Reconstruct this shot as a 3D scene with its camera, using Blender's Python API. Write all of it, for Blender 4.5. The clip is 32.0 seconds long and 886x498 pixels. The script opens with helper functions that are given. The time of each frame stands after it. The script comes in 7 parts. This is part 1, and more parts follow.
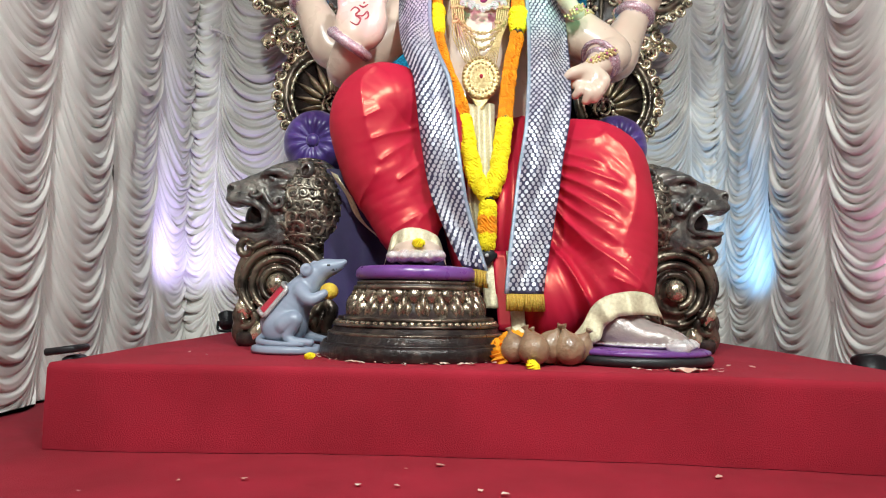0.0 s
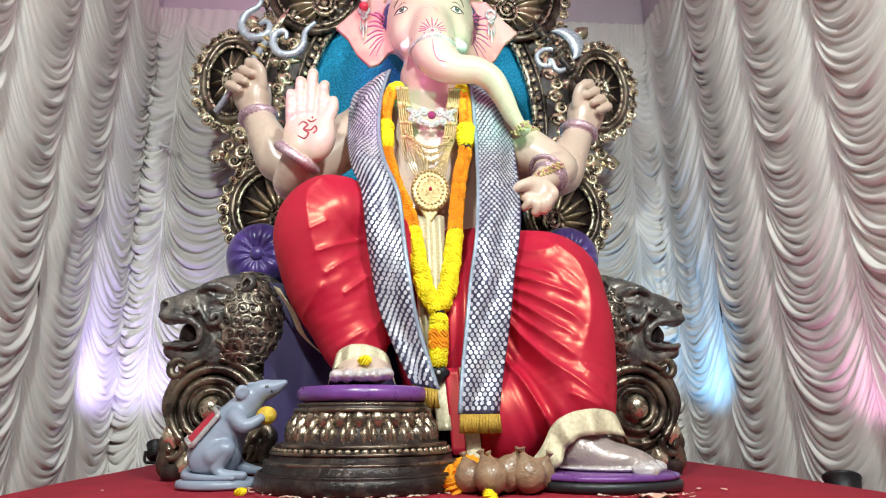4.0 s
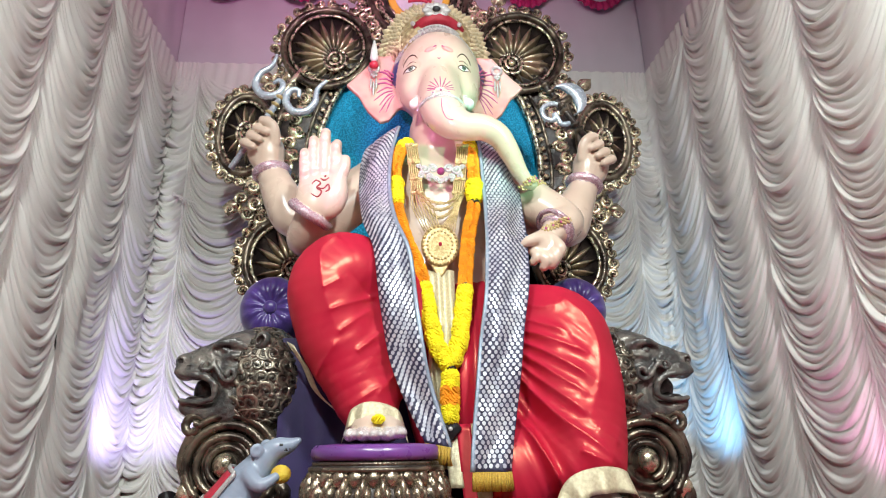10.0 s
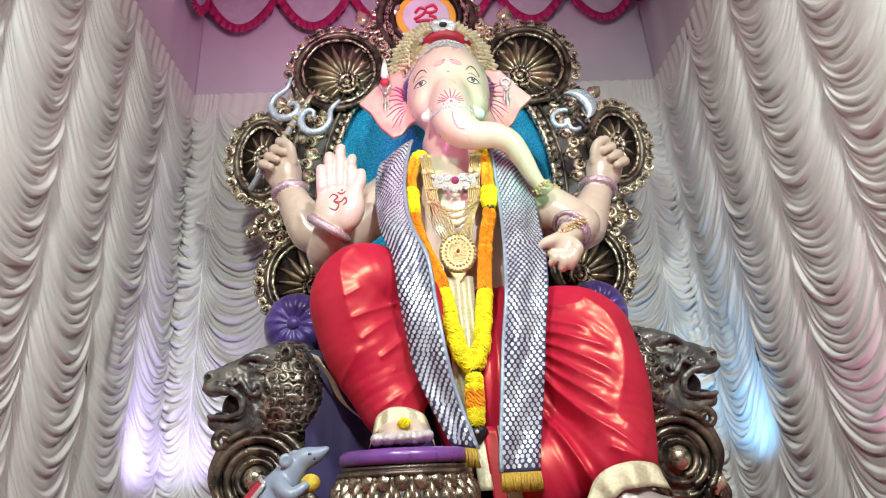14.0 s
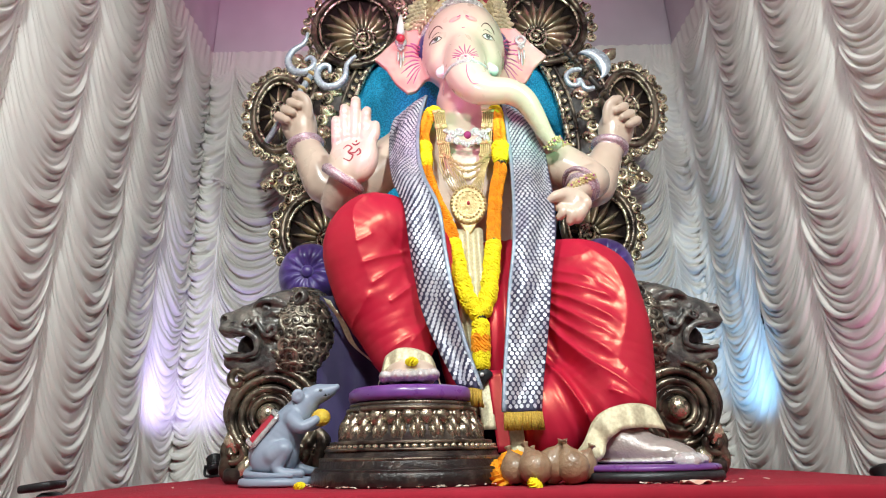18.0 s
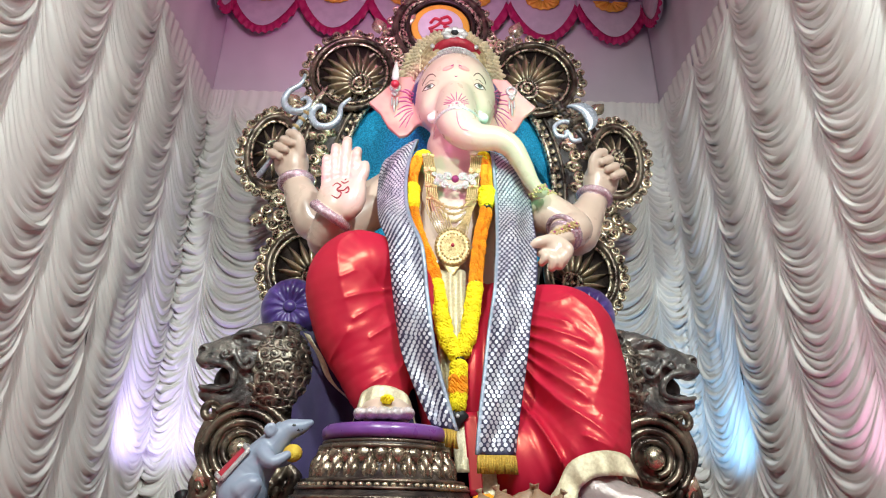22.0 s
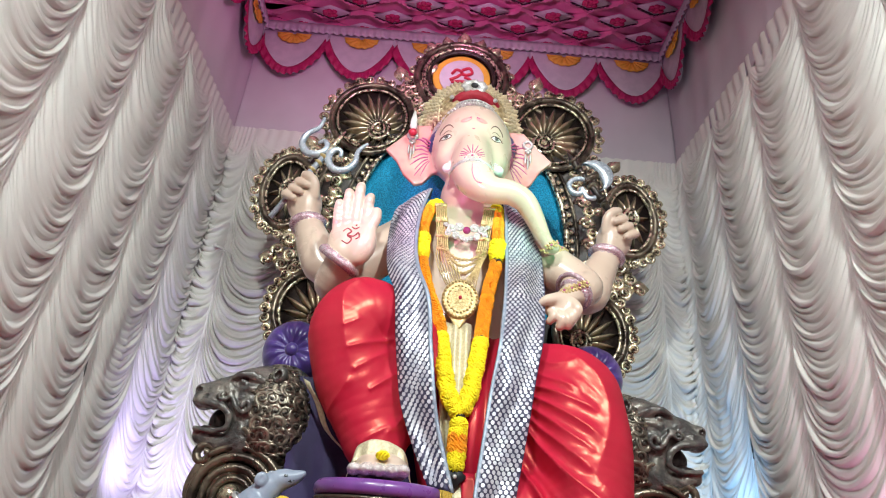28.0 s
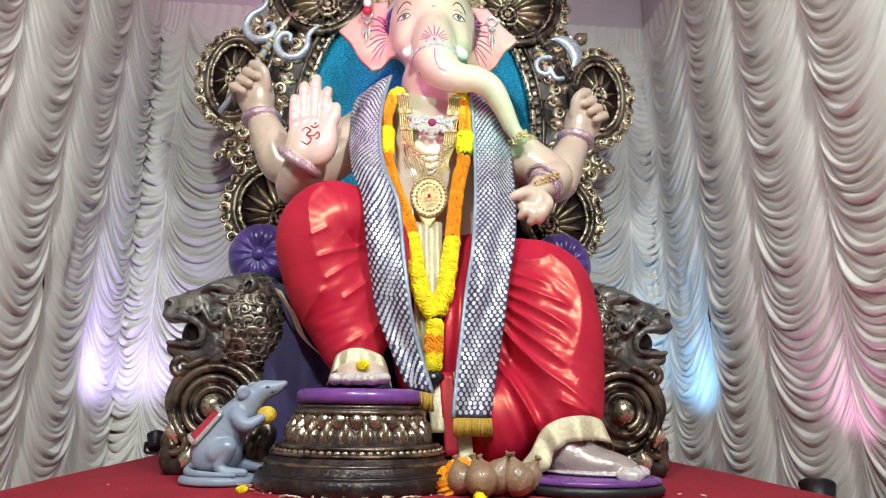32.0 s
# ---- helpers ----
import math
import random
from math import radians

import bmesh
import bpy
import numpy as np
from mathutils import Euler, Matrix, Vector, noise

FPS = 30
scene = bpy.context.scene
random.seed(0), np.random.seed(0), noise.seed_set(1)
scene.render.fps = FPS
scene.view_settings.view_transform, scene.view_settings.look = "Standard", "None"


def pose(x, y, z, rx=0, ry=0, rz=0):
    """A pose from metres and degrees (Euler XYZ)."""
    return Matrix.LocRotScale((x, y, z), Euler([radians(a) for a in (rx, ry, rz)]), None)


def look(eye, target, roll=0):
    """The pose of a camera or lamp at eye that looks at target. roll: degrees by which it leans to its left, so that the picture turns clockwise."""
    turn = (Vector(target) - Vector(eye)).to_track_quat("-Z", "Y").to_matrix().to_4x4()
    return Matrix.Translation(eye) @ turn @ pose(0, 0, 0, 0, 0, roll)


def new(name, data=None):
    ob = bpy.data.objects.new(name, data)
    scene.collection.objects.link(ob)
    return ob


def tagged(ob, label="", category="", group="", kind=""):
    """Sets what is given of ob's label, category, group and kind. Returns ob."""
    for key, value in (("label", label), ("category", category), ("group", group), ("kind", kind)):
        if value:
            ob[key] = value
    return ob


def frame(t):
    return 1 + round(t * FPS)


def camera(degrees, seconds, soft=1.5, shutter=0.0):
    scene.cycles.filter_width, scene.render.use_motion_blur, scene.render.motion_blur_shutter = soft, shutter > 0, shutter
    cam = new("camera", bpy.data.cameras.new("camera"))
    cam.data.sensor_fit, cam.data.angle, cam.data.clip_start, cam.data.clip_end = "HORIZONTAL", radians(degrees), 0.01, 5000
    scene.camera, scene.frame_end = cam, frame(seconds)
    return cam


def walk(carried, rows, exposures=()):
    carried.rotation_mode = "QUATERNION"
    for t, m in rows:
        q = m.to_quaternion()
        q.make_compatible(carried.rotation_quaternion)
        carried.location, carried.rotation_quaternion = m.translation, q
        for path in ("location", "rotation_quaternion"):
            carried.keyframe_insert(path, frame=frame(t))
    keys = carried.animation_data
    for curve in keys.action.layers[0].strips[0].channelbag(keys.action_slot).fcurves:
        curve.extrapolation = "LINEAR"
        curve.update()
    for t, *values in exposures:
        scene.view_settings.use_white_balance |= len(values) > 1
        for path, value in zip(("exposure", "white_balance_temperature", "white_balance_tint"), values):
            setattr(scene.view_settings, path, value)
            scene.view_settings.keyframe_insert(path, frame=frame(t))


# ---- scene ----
cam = camera(69.7, 32.0, soft=1.1)
METRES, EYE, TILT, LEAN, TURN = 1.2, 0.46, 4.3, -1.0, 0.0
ROWS = [
    (0.0, 0.0, 0.0, 0.0, 0.0, 0.0, -0.0),
    (0.5, 0.0311, 0.0568, 0.0064, 2.0, -0.14, 0.55),
    (1.0, 0.0263, 0.0823, -0.0011, -0.17, 2.61, -0.96),
    (1.5, 0.0079, 0.1072, 0.0062, -4.96, 0.12, -0.99),
    (2.0, 0.0036, 0.1049, 0.0198, -2.79, 4.44, -1.88),
    (2.5, 0.023, 0.101, 0.0128, -3.49, 6.8, 0.53),
    (3.0, 0.0201, 0.0963, 0.0096, -4.03, 8.91, 1.1),
    (3.5, 0.0228, 0.0923, 0.0094, -3.82, 9.61, 0.98),
    (5.5, 0.015, 0.064, -0.0254, -4.32, 12.5, 1.12),
    (6.0, 0.0156, 0.0441, 0.0091, -2.79, 12.56, 0.43),
    (6.5, 0.0153, 0.0285, 0.057, -3.17, 12.71, -2.98),
    (7.0, 0.0177, 0.0139, 0.0817, -5.16, 14.53, -3.15),
    (7.5, 0.0124, 0.0067, 0.0857, -4.8, 12.88, -0.84),
    (8.0, 0.0153, -0.0016, 0.1002, -5.06, 13.66, 0.12),
    (8.5, 0.0108, -0.0009, 0.0839, -3.94, 14.17, 0.7),
    (9.0, 0.0059, 0.0076, 0.0775, -3.72, 12.87, 0.84),
    (9.5, 0.0039, 0.0232, 0.0845, -3.02, 13.01, 1.46),
    (10.0, 0.0022, 0.0321, 0.0701, -3.35, 13.23, 1.36),
    (10.5, 0.0011, 0.04, 0.0684, -3.06, 14.18, 1.76),
    (11.0, 0.0007, 0.0412, 0.0552, -3.06, 14.97, 2.0),
    (11.5, 0.0028, 0.0381, 0.0424, -2.44, 16.28, 1.69),
    (12.0, 0.005, 0.036, 0.0373, -1.98, 16.55, 2.44),
    (12.5, 0.0052, 0.033, 0.0261, -1.41, 17.0, 2.62),
    (13.0, 0.0037, 0.0292, 0.0168, -0.69, 17.16, 2.43),
    (13.5, 0.005, 0.0298, 0.002, -0.61, 15.43, 3.33),
    (14.0, 0.0071, 0.0281, -0.0024, -0.87, 15.7, 3.69),
    (14.5, 0.0073, 0.0197, -0.0138, 0.22, 15.91, 3.34),
    (16.5, 0.0109, 0.0112, -0.0361, 1.1, 13.4, 3.63),
    (17.0, 0.0157, 0.0051, -0.0396, 1.15, 13.63, 2.76),
    (17.5, 0.0144, 0.0036, -0.0623, -0.5, 13.99, 1.31),
    (18.0, 0.0149, -0.0025, -0.097, -0.0, 13.43, 2.09),
    (18.5, 0.0159, -0.0075, -0.1091, 0.4, 15.04, 1.74),
    (19.0, 0.0197, -0.0077, -0.1229, 0.19, 15.39, 2.34),
    (19.5, 0.0255, -0.007, -0.1303, -1.16, 15.72, 0.85),
    (20.0, 0.0278, -0.0112, -0.1391, -0.8, 15.67, 1.5),
    (20.5, 0.0304, -0.0139, -0.1282, -1.03, 15.95, 2.15),
    (21.0, 0.0429, -0.0233, -0.1367, -0.69, 18.79, 1.8),
    (21.5, 0.0441, -0.0217, -0.1391, -1.61, 17.22, 0.36),
    (22.0, 0.0407, -0.0193, -0.1276, -1.51, 17.68, -0.18),
    (22.5, 0.0425, -0.0172, -0.1152, -1.92, 17.66, -1.38),
    (23.0, 0.0384, -0.0163, -0.1011, -2.24, 17.68, -2.78),
    (23.5, 0.0364, -0.016, -0.0958, -1.99, 18.77, -3.37),
    (24.0, 0.0408, -0.0159, -0.0963, -1.86, 19.64, -3.15),
    (24.5, 0.0408, -0.0183, -0.0955, -2.08, 20.11, -3.4),
    (25.0, 0.0409, -0.02, -0.0915, -2.06, 20.59, -3.59),
    (25.5, 0.0421, -0.0239, -0.0878, -2.25, 21.41, -3.86),
    (27.5, 0.0492, -0.0146, -0.0822, -1.55, 22.37, -3.69),
    (28.0, 0.0517, -0.0079, -0.0859, -1.62, 21.46, -3.68),
    (28.5, 0.0489, -0.0029, -0.0961, -1.33, 20.19, -3.77),
    (29.0, 0.0495, 0.0018, -0.0856, -1.42, 18.59, -3.89),
    (29.5, 0.0461, 0.0136, -0.0668, -3.69, 15.71, -2.8),
    (30.0, 0.0379, 0.019, -0.0223, -6.87, 16.49, -1.64),
    (30.5, 0.0204, 0.0187, -0.0111, -7.55, 16.14, -0.97),
    (31.0, 0.0112, 0.0257, 0.0425, -3.74, 9.83, 0.17),
    (31.5, 0.015, 0.0242, 0.064, -3.21, 8.75, -0.42),
    (32.0, 0.0115, 0.0172, 0.0576, -4.49, 9.11, -0.16),
]
EXPOSURES = [(0.0, -0.05), (28.5, -0.06), (30.0, -0.2), (32.0, -0.16)]
walk(cam, [(t, pose(0, 0, EYE, TILT, LEAN, TURN) @ pose(METRES * x, METRES * y, METRES * z, 90 + pitch, roll, yaw)) for t, x, y, z, yaw, pitch, roll in ROWS], EXPOSURES)

# ---- light ----
world = bpy.data.worlds.new("world")
scene.world = world
world.use_nodes = True
world.node_tree.nodes["Background"].inputs[0].default_value = (0.9, 0.92, 1.0, 1)
world.node_tree.nodes["Background"].inputs[1].default_value = 0.02


def lamp(name, kind, at, target, watts, colour, size=0.3, cone=60, blend=0.8):
    data = bpy.data.lights.new(name, kind)
    data.energy, data.color = watts, colour
    if kind == "AREA":
        data.shape, data.size, data.spread = "DISK", size, radians(105)
    if kind == "SPOT":
        data.spot_size, data.spot_blend, data.shadow_soft_size = radians(cone), blend, size
    ob = new(name, data)
    ob.matrix_world = look(at, target)
    return tagged(ob, kind="structure")


lamp("flood_light_1", "AREA", (-0.75, -0.35, 3.25), (0.0, 3.0, 0.8), 36, (0.91, 1.0, 0.98), 0.2)
lamp("flood_light_2", "AREA", (1.05, -0.35, 3.25), (0.2, 3.0, 0.8), 40, (0.91, 1.0, 0.98), 0.2)
# Unseen fill lamp added behind the camera to soften the floods' shadows.
lamp("hall_light", "AREA", (0.1, -2.2, 3.4), (0.1, 1.5, 0.4), 12, (0.95, 1.0, 0.98), 1.2)
lamp("uplight_lamp_1", "SPOT", (-1.30, 3.62, 0.36), (-1.66, 4.12, 1.15), 34, (0.56, 0.48, 1.0), 0.04, 90)
lamp("uplight_lamp_2", "SPOT", (1.46, 3.42, 0.36), (1.80, 3.85, 1.1), 26, (0.20, 0.55, 1.0), 0.04, 84)
lamp("uplight_lamp_3", "SPOT", (1.62, 2.32, 0.3), (1.84, 2.58, 1.1), 8, (0.95, 0.42, 0.75), 0.04, 90)
lamp("colour_spot_1", "SPOT", (1.5, 0.4, 1.2), (0.37, 2.7, 2.0), 230, (0.15, 1.0, 0.55), 0.03, 19, 0.5)
lamp("colour_spot_2", "SPOT", (-1.3, 0.2, 0.9), (-0.06, 2.7, 2.0), 260, (1.0, 0.28, 0.72), 0.03, 18, 0.35)
lamp("ceiling_wash", "SPOT", (-0.1, 2.0, 3.1), (-0.35, 3.25, 4.4), 80, (1.0, 0.28, 0.74), 0.05, 118)

# ---- materials ----


def mat(name, c1, c2=None, scale=8.0, rough=0.5, metal=0.0, bump=0.0, bscale=60.0, coat=0.0, sheen=0.0, detail=3.0, rvar=0.1, lo=0.35, hi=0.65, spread=0.0):
    """Two colours mixed by noise at two sizes, with fine relief; spread: variation from object to object."""
    m = bpy.data.materials.new(name)
    m.use_nodes = True
    nt = m.node_tree
    b = nt.nodes["Principled BSDF"]
    co = nt.nodes.new("ShaderNodeTexCoord")
    n = nt.nodes.new("ShaderNodeTexNoise")
    n.inputs["Scale"].default_value, n.inputs["Detail"].default_value = scale, detail
    nt.links.new(co.outputs["Object"], n.inputs["Vector"])
    ramp = nt.nodes.new("ShaderNodeValToRGB")
    ramp.color_ramp.elements[0].position, ramp.color_ramp.elements[1].position = lo, hi
    ramp.color_ramp.elements[0].color = (*c1, 1)
    ramp.color_ramp.elements[1].color = (*(c2 or tuple(v * 0.85 for v in c1)), 1)
    nt.links.new(n.outputs["Fac"], ramp.inputs["Fac"])
    colour = ramp.outputs["Color"]
    if spread:
        info = nt.nodes.new("ShaderNodeObjectInfo")
        hsv = nt.nodes.new("ShaderNodeHueSaturation")
        mr = nt.nodes.new("ShaderNodeMapRange")
        mr.inputs["To Min"].default_value, mr.inputs["To Max"].default_value = 1 - spread, 1 + spread
        nt.links.new(info.outputs["Random"], mr.inputs["Value"])
        nt.links.new(mr.outputs["Result"], hsv.inputs["Value"])
        nt.links.new(colour, hsv.inputs["Color"])
        colour = hsv.outputs["Color"]
    nt.links.new(colour, b.inputs["Base Color"])
    mr = nt.nodes.new("ShaderNodeMapRange")
    mr.inputs["To Min"].default_value, mr.inputs["To Max"].default_value = max(0.02, rough - rvar), min(1, rough + rvar)
    n2 = nt.nodes.new("ShaderNodeTexNoise")
    n2.inputs["Scale"].default_value = scale * 2.7
    nt.links.new(co.outputs["Object"], n2.inputs["Vector"])
    nt.links.new(n2.outputs["Fac"], mr.inputs["Value"])
    nt.links.new(mr.outputs["Result"], b.inputs["Roughness"])
    b.inputs["Metallic"].default_value = metal
    b.inputs["Coat Weight"].default_value = coat
    b.inputs["Coat Roughness"].default_value = 0.15
    b.inputs["Sheen Weight"].default_value = sheen
    if bump:
        n3 = nt.nodes.new("ShaderNodeTexNoise")
        n3.inputs["Scale"].default_value, n3.inputs["Detail"].default_value = bscale, 4
        nt.links.new(co.outputs["Object"], n3.inputs["Vector"])
        bp = nt.nodes.new("ShaderNodeBump")
        bp.inputs["Strength"].default_value, bp.inputs["Distance"].default_value = bump, 0.01
        nt.links.new(n3.outputs["Fac"], bp.inputs["Height"])
        nt.links.new(bp.outputs["Normal"], b.inputs["Normal"])
    return m


M_CURTAIN = mat("cream_crepe_fabric", (0.79, 0.765, 0.72), (0.73, 0.705, 0.665), 3, 0.42, 0, 0.15, 350)
# Pinkish-white cloth; grey-mauve of coloured light and shade is in the base colour.
M_SHEET = mat("pale_mauve_sheet", (0.64, 0.57, 0.62), (0.58, 0.51, 0.56), 2, 0.7, 0, 0.15, 200)
M_WALL = mat("backing_cloth", (0.45, 0.42, 0.4), (0.38, 0.36, 0.34), 2, 0.85, 0, 0.1, 120)
M_CARPET = mat("red_felt_carpet", (0.42, 0.012, 0.034), (0.35, 0.009, 0.026), 5, 0.95, 0, 0.5, 420)
M_BRONZE = mat("antique_bronze", (0.27, 0.22, 0.16), (0.05, 0.036, 0.03), 11, 0.30, 0.75, 0.3, 70, lo=0.36, hi=0.62)
M_GOLDWORN = mat("worn_gold_paint", (0.86, 0.76, 0.56), (0.05, 0.034, 0.027), 45, 0.24, 0.8, 0.3, 120, lo=0.43, hi=0.58)
M_DARK = mat("dark_brown_lacquer", (0.022, 0.015, 0.014), (0.085, 0.06, 0.048), 20, 0.34, 0.25, 0.3, 80, lo=0.48, hi=0.75)
M_LION = mat("dark_grey_bronze", (0.085, 0.08, 0.077), (0.27, 0.245, 0.21), 16, 0.32, 0.4, 0.6, 55, lo=0.42, hi=0.72)
M_BLUE = mat("blue_glitter_velvet", (0.0, 0.27, 0.54), (0.03, 0.58, 0.92), 120, 0.4, 0.15, 0.9, 220, detail=1, lo=0.4, hi=0.6)
M_PURPLE = mat("purple_satin", (0.075, 0.035, 0.21), (0.05, 0.024, 0.15), 9, 0.32, 0, 0.05, 120, sheen=0.3)
# Darker copy of the purple: shade on the seat front, put into the colour.
M_SKIRT_SHADED = mat("dark_violet_cloth", (0.035, 0.022, 0.095), (0.025, 0.016, 0.07), 9, 0.6, 0, 0.1, 160)
M_PURPLEPAINT = mat("purple_gloss_paint", (0.20, 0.065, 0.30), (0.15, 0.05, 0.24), 12, 0.3, 0, 0.05, 60, coat=0.3)
M_SKIN = mat("cream_gloss_paint", (0.66, 0.515, 0.41), (0.62, 0.465, 0.365), 5, 0.3, 0, 0.02, 60, coat=0.3)
M_EAR = mat("salmon_pink_paint", (0.66, 0.24, 0.23), (0.68, 0.43, 0.36), 4.5, 0.36, 0, 0.02, 60, coat=0.25, lo=0.42, hi=0.62)
M_PINK = mat("pink_paint", (0.72, 0.30, 0.28), (0.76, 0.42, 0.36), 9, 0.35, 0, coat=0.3)
M_IVORY = mat("white_gloss_paint", (0.85, 0.84, 0.8), None, 9, 0.25, coat=0.3)
M_BLACK = mat("black_plastic", (0.012, 0.012, 0.014), (0.022, 0.022, 0.024), 30, 0.4, 0, 0.15, 200)
M_HAIR = mat("dark_blue_paint", (0.02, 0.03, 0.12), (0.03, 0.05, 0.2), 20, 0.35)
M_SILVER = mat("silver_foil", (0.66, 0.64, 0.62), (0.52, 0.5, 0.49), 40, 0.3, 0.35, 0.4, 60)
M_GOLD = mat("bright_gold", (0.66, 0.50, 0.25), (0.45, 0.32, 0.13), 70, 0.36, 0.35, 0.3, 170)
M_CROWN = mat("pale_gold_crown", (0.86, 0.75, 0.50), (0.60, 0.47, 0.26), 90, 0.38, 0.25, 0.25, 160)
M_GOLDCLOTH = mat("pale_gold_brocade", (0.78, 0.71, 0.50), (0.62, 0.54, 0.34), 90, 0.35, 0.35, 0.4, 260)


def satin(name, angle, depth):
    """Shot satin: a crimson ground with an orange gloss, finely creased at an angle."""
    m = mat(name, (0.53, 0.012, 0.045), (0.46, 0.010, 0.038), 6, 0.6, 0)
    nt = m.node_tree
    b = nt.nodes["Principled BSDF"]
    b.inputs["Specular IOR Level"].default_value = 0.15
    co, mp, n, bp = (nt.nodes.new("ShaderNode" + k) for k in ("TexCoord", "Mapping", "TexNoise", "Bump"))
    mp.vector_type = "TEXTURE"
    mp.inputs["Rotation"].default_value = (0, radians(angle), 0)
    mp.inputs["Scale"].default_value = (0.5, 0.5, 0.05)
    n.inputs["Scale"].default_value, n.inputs["Detail"].default_value, n.inputs["Distortion"].default_value = 0.9, 3, 0.5
    bp.inputs["Strength"].default_value, bp.inputs["Distance"].default_value = depth, 0.02
    gl, mix = nt.nodes.new("ShaderNodeBsdfGlossy"), nt.nodes.new("ShaderNodeMixShader")
    gl.inputs["Color"].default_value = (1.0, 0.34, 0.20, 1)
    gl.inputs["Roughness"].default_value = 0.32
    mix.inputs[0].default_value = 0.10
    nt.links.new(co.outputs["Object"], mp.inputs["Vector"])
    nt.links.new(mp.outputs["Vector"], n.inputs["Vector"])
    nt.links.new(n.outputs["Fac"], bp.inputs["Height"])
    nt.links.new(bp.outputs["Normal"], b.inputs["Normal"])
    nt.links.new(bp.outputs["Normal"], gl.inputs["Normal"])
    nt.links.new(b.outputs["BSDF"], mix.inputs[1])
    nt.links.new(gl.outputs["BSDF"], mix.inputs[2])
    nt.links.new(mix.outputs["Shader"], nt.nodes["Material Output"].inputs["Surface"])
    return m


M_REDSATIN = satin("red_satin", 50, 0.10)
M_REDSATIN_KNEE = satin("red_satin_over_knee", -42, 0.08)
M_REDPAINT = mat("red_paint", (0.55, 0.03, 0.06), None, 12, 0.35)
M_NAVY = mat("navy_net_cloth", (0.03, 0.028, 0.07), (0.055, 0.05, 0.11), 50, 0.5, 0, 0.3, 300)
M_SEQUIN = mat("silver_sequin", (0.66, 0.66, 0.70), (0.44, 0.44, 0.52), 22, 0.36, 0.2, detail=2)
M_HEM = mat("pale_blue_border", (0.25, 0.30, 0.38), (0.33, 0.37, 0.45), 60, 0.4, 0.3, 0.3, 200)
M_ORANGE = mat("orange_marigold", (1.0, 0.43, 0.01), (0.95, 0.32, 0.008), 60, 0.75, 0, 0.4, 150, spread=0.15)
M_YELLOW = mat("yellow_marigold", (1.0, 0.86, 0.015), (0.98, 0.76, 0.01), 60, 0.75, 0, 0.35, 150, spread=0.12)
M_GREY = mat("grey_blue_paint", (0.27, 0.32, 0.41), (0.31, 0.36, 0.45), 14, 0.38, 0, 0.06, 60, coat=0.2)
M_COCO = mat("brown_wrapped_coconut", (0.36, 0.235, 0.14), (0.25, 0.15, 0.085), 25, 0.4, 0, 0.5, 70, coat=0.4)
M_CEIL = mat("hot_pink_satin", (0.90, 0.33, 0.55), (0.84, 0.25, 0.48), 7, 0.45, 0, 0.15, 120, sheen=0.3)
M_MAGENTA = mat("magenta_frill", (0.48, 0.02, 0.13), (0.40, 0.012, 0.1), 14, 0.5, 0, 0.2, 120)
M_WHITECLOTH = mat("white_cotton", (0.62, 0.58, 0.63), (0.54, 0.51, 0.56), 14, 0.6, 0, 0.2, 160)
M_YELLOWCLOTH = mat("yellow_cotton", (0.78, 0.45, 0.05), (0.7, 0.38, 0.04), 14, 0.6)
M_STEEL = mat("silver_grey_paint", (0.55, 0.61, 0.68), (0.46, 0.52, 0.6), 20, 0.26, 0.35, coat=0.3)

# ---- mesh helpers ----
ID = Matrix.Identity(4)


def mesh(name, V, F, mats, smooth=True, midx=None):
    me = bpy.data.meshes.new(name)
    me.from_pydata([tuple(v) for v in V], [], [tuple(f) for f in F])
    for m in (mats if isinstance(mats, (list, tuple)) else [mats]):
        me.materials.append(m)
    if smooth:
        me.polygons.foreach_set("use_smooth", [True] * len(me.polygons))
    if midx is not None:
        me.polygons.foreach_set("material_index", np.asarray(midx, dtype=np.int32))
    me.update()
    return me


def thing(name, at, label, category, group="", kind=""):
    ob = new(name)
    ob.empty_display_size = 0.1
    ob.location = at
    return tagged(ob, label, category, group, kind)


def origin(ob):
    """World place of a thing or part as set here (no turns in the chain)."""
    v = Vector(ob.location)
    return v if not ob.parent else v + origin(ob.parent) + ob.matrix_parent_inverse.translation


def put(name, me, parent=None, label="", m=ID):
    """Links mesh data at a world pose, under a parent if there is one."""
    ob = new(name, me)
    ob.matrix_basis = m
    if parent is not None:
        ob.parent = parent
        base = parent.matrix_basis if parent.parent is None else parent.parent.matrix_basis @ parent.matrix_parent_inverse @ parent.matrix_basis
        ob.matrix_parent_inverse = base.inverted()
    if label:
        ob["label"] = label
    return ob


def part(name, VF, mats, parent=None, label="", smooth=True, midx=None):
    return put(name, mesh(name, VF[0], VF[1], mats, smooth, midx), parent, label)


def join(*pieces):
    V, F, k = [], [], 0
    for v, f in pieces:
        V.extend([tuple(p) for p in v])
        F.extend([tuple(i + k for i in q) for q in f])
        k = len(V)
    return V, F


def moved(VF, m):
    return [m @ Vector(p) for p in VF[0]], VF[1]


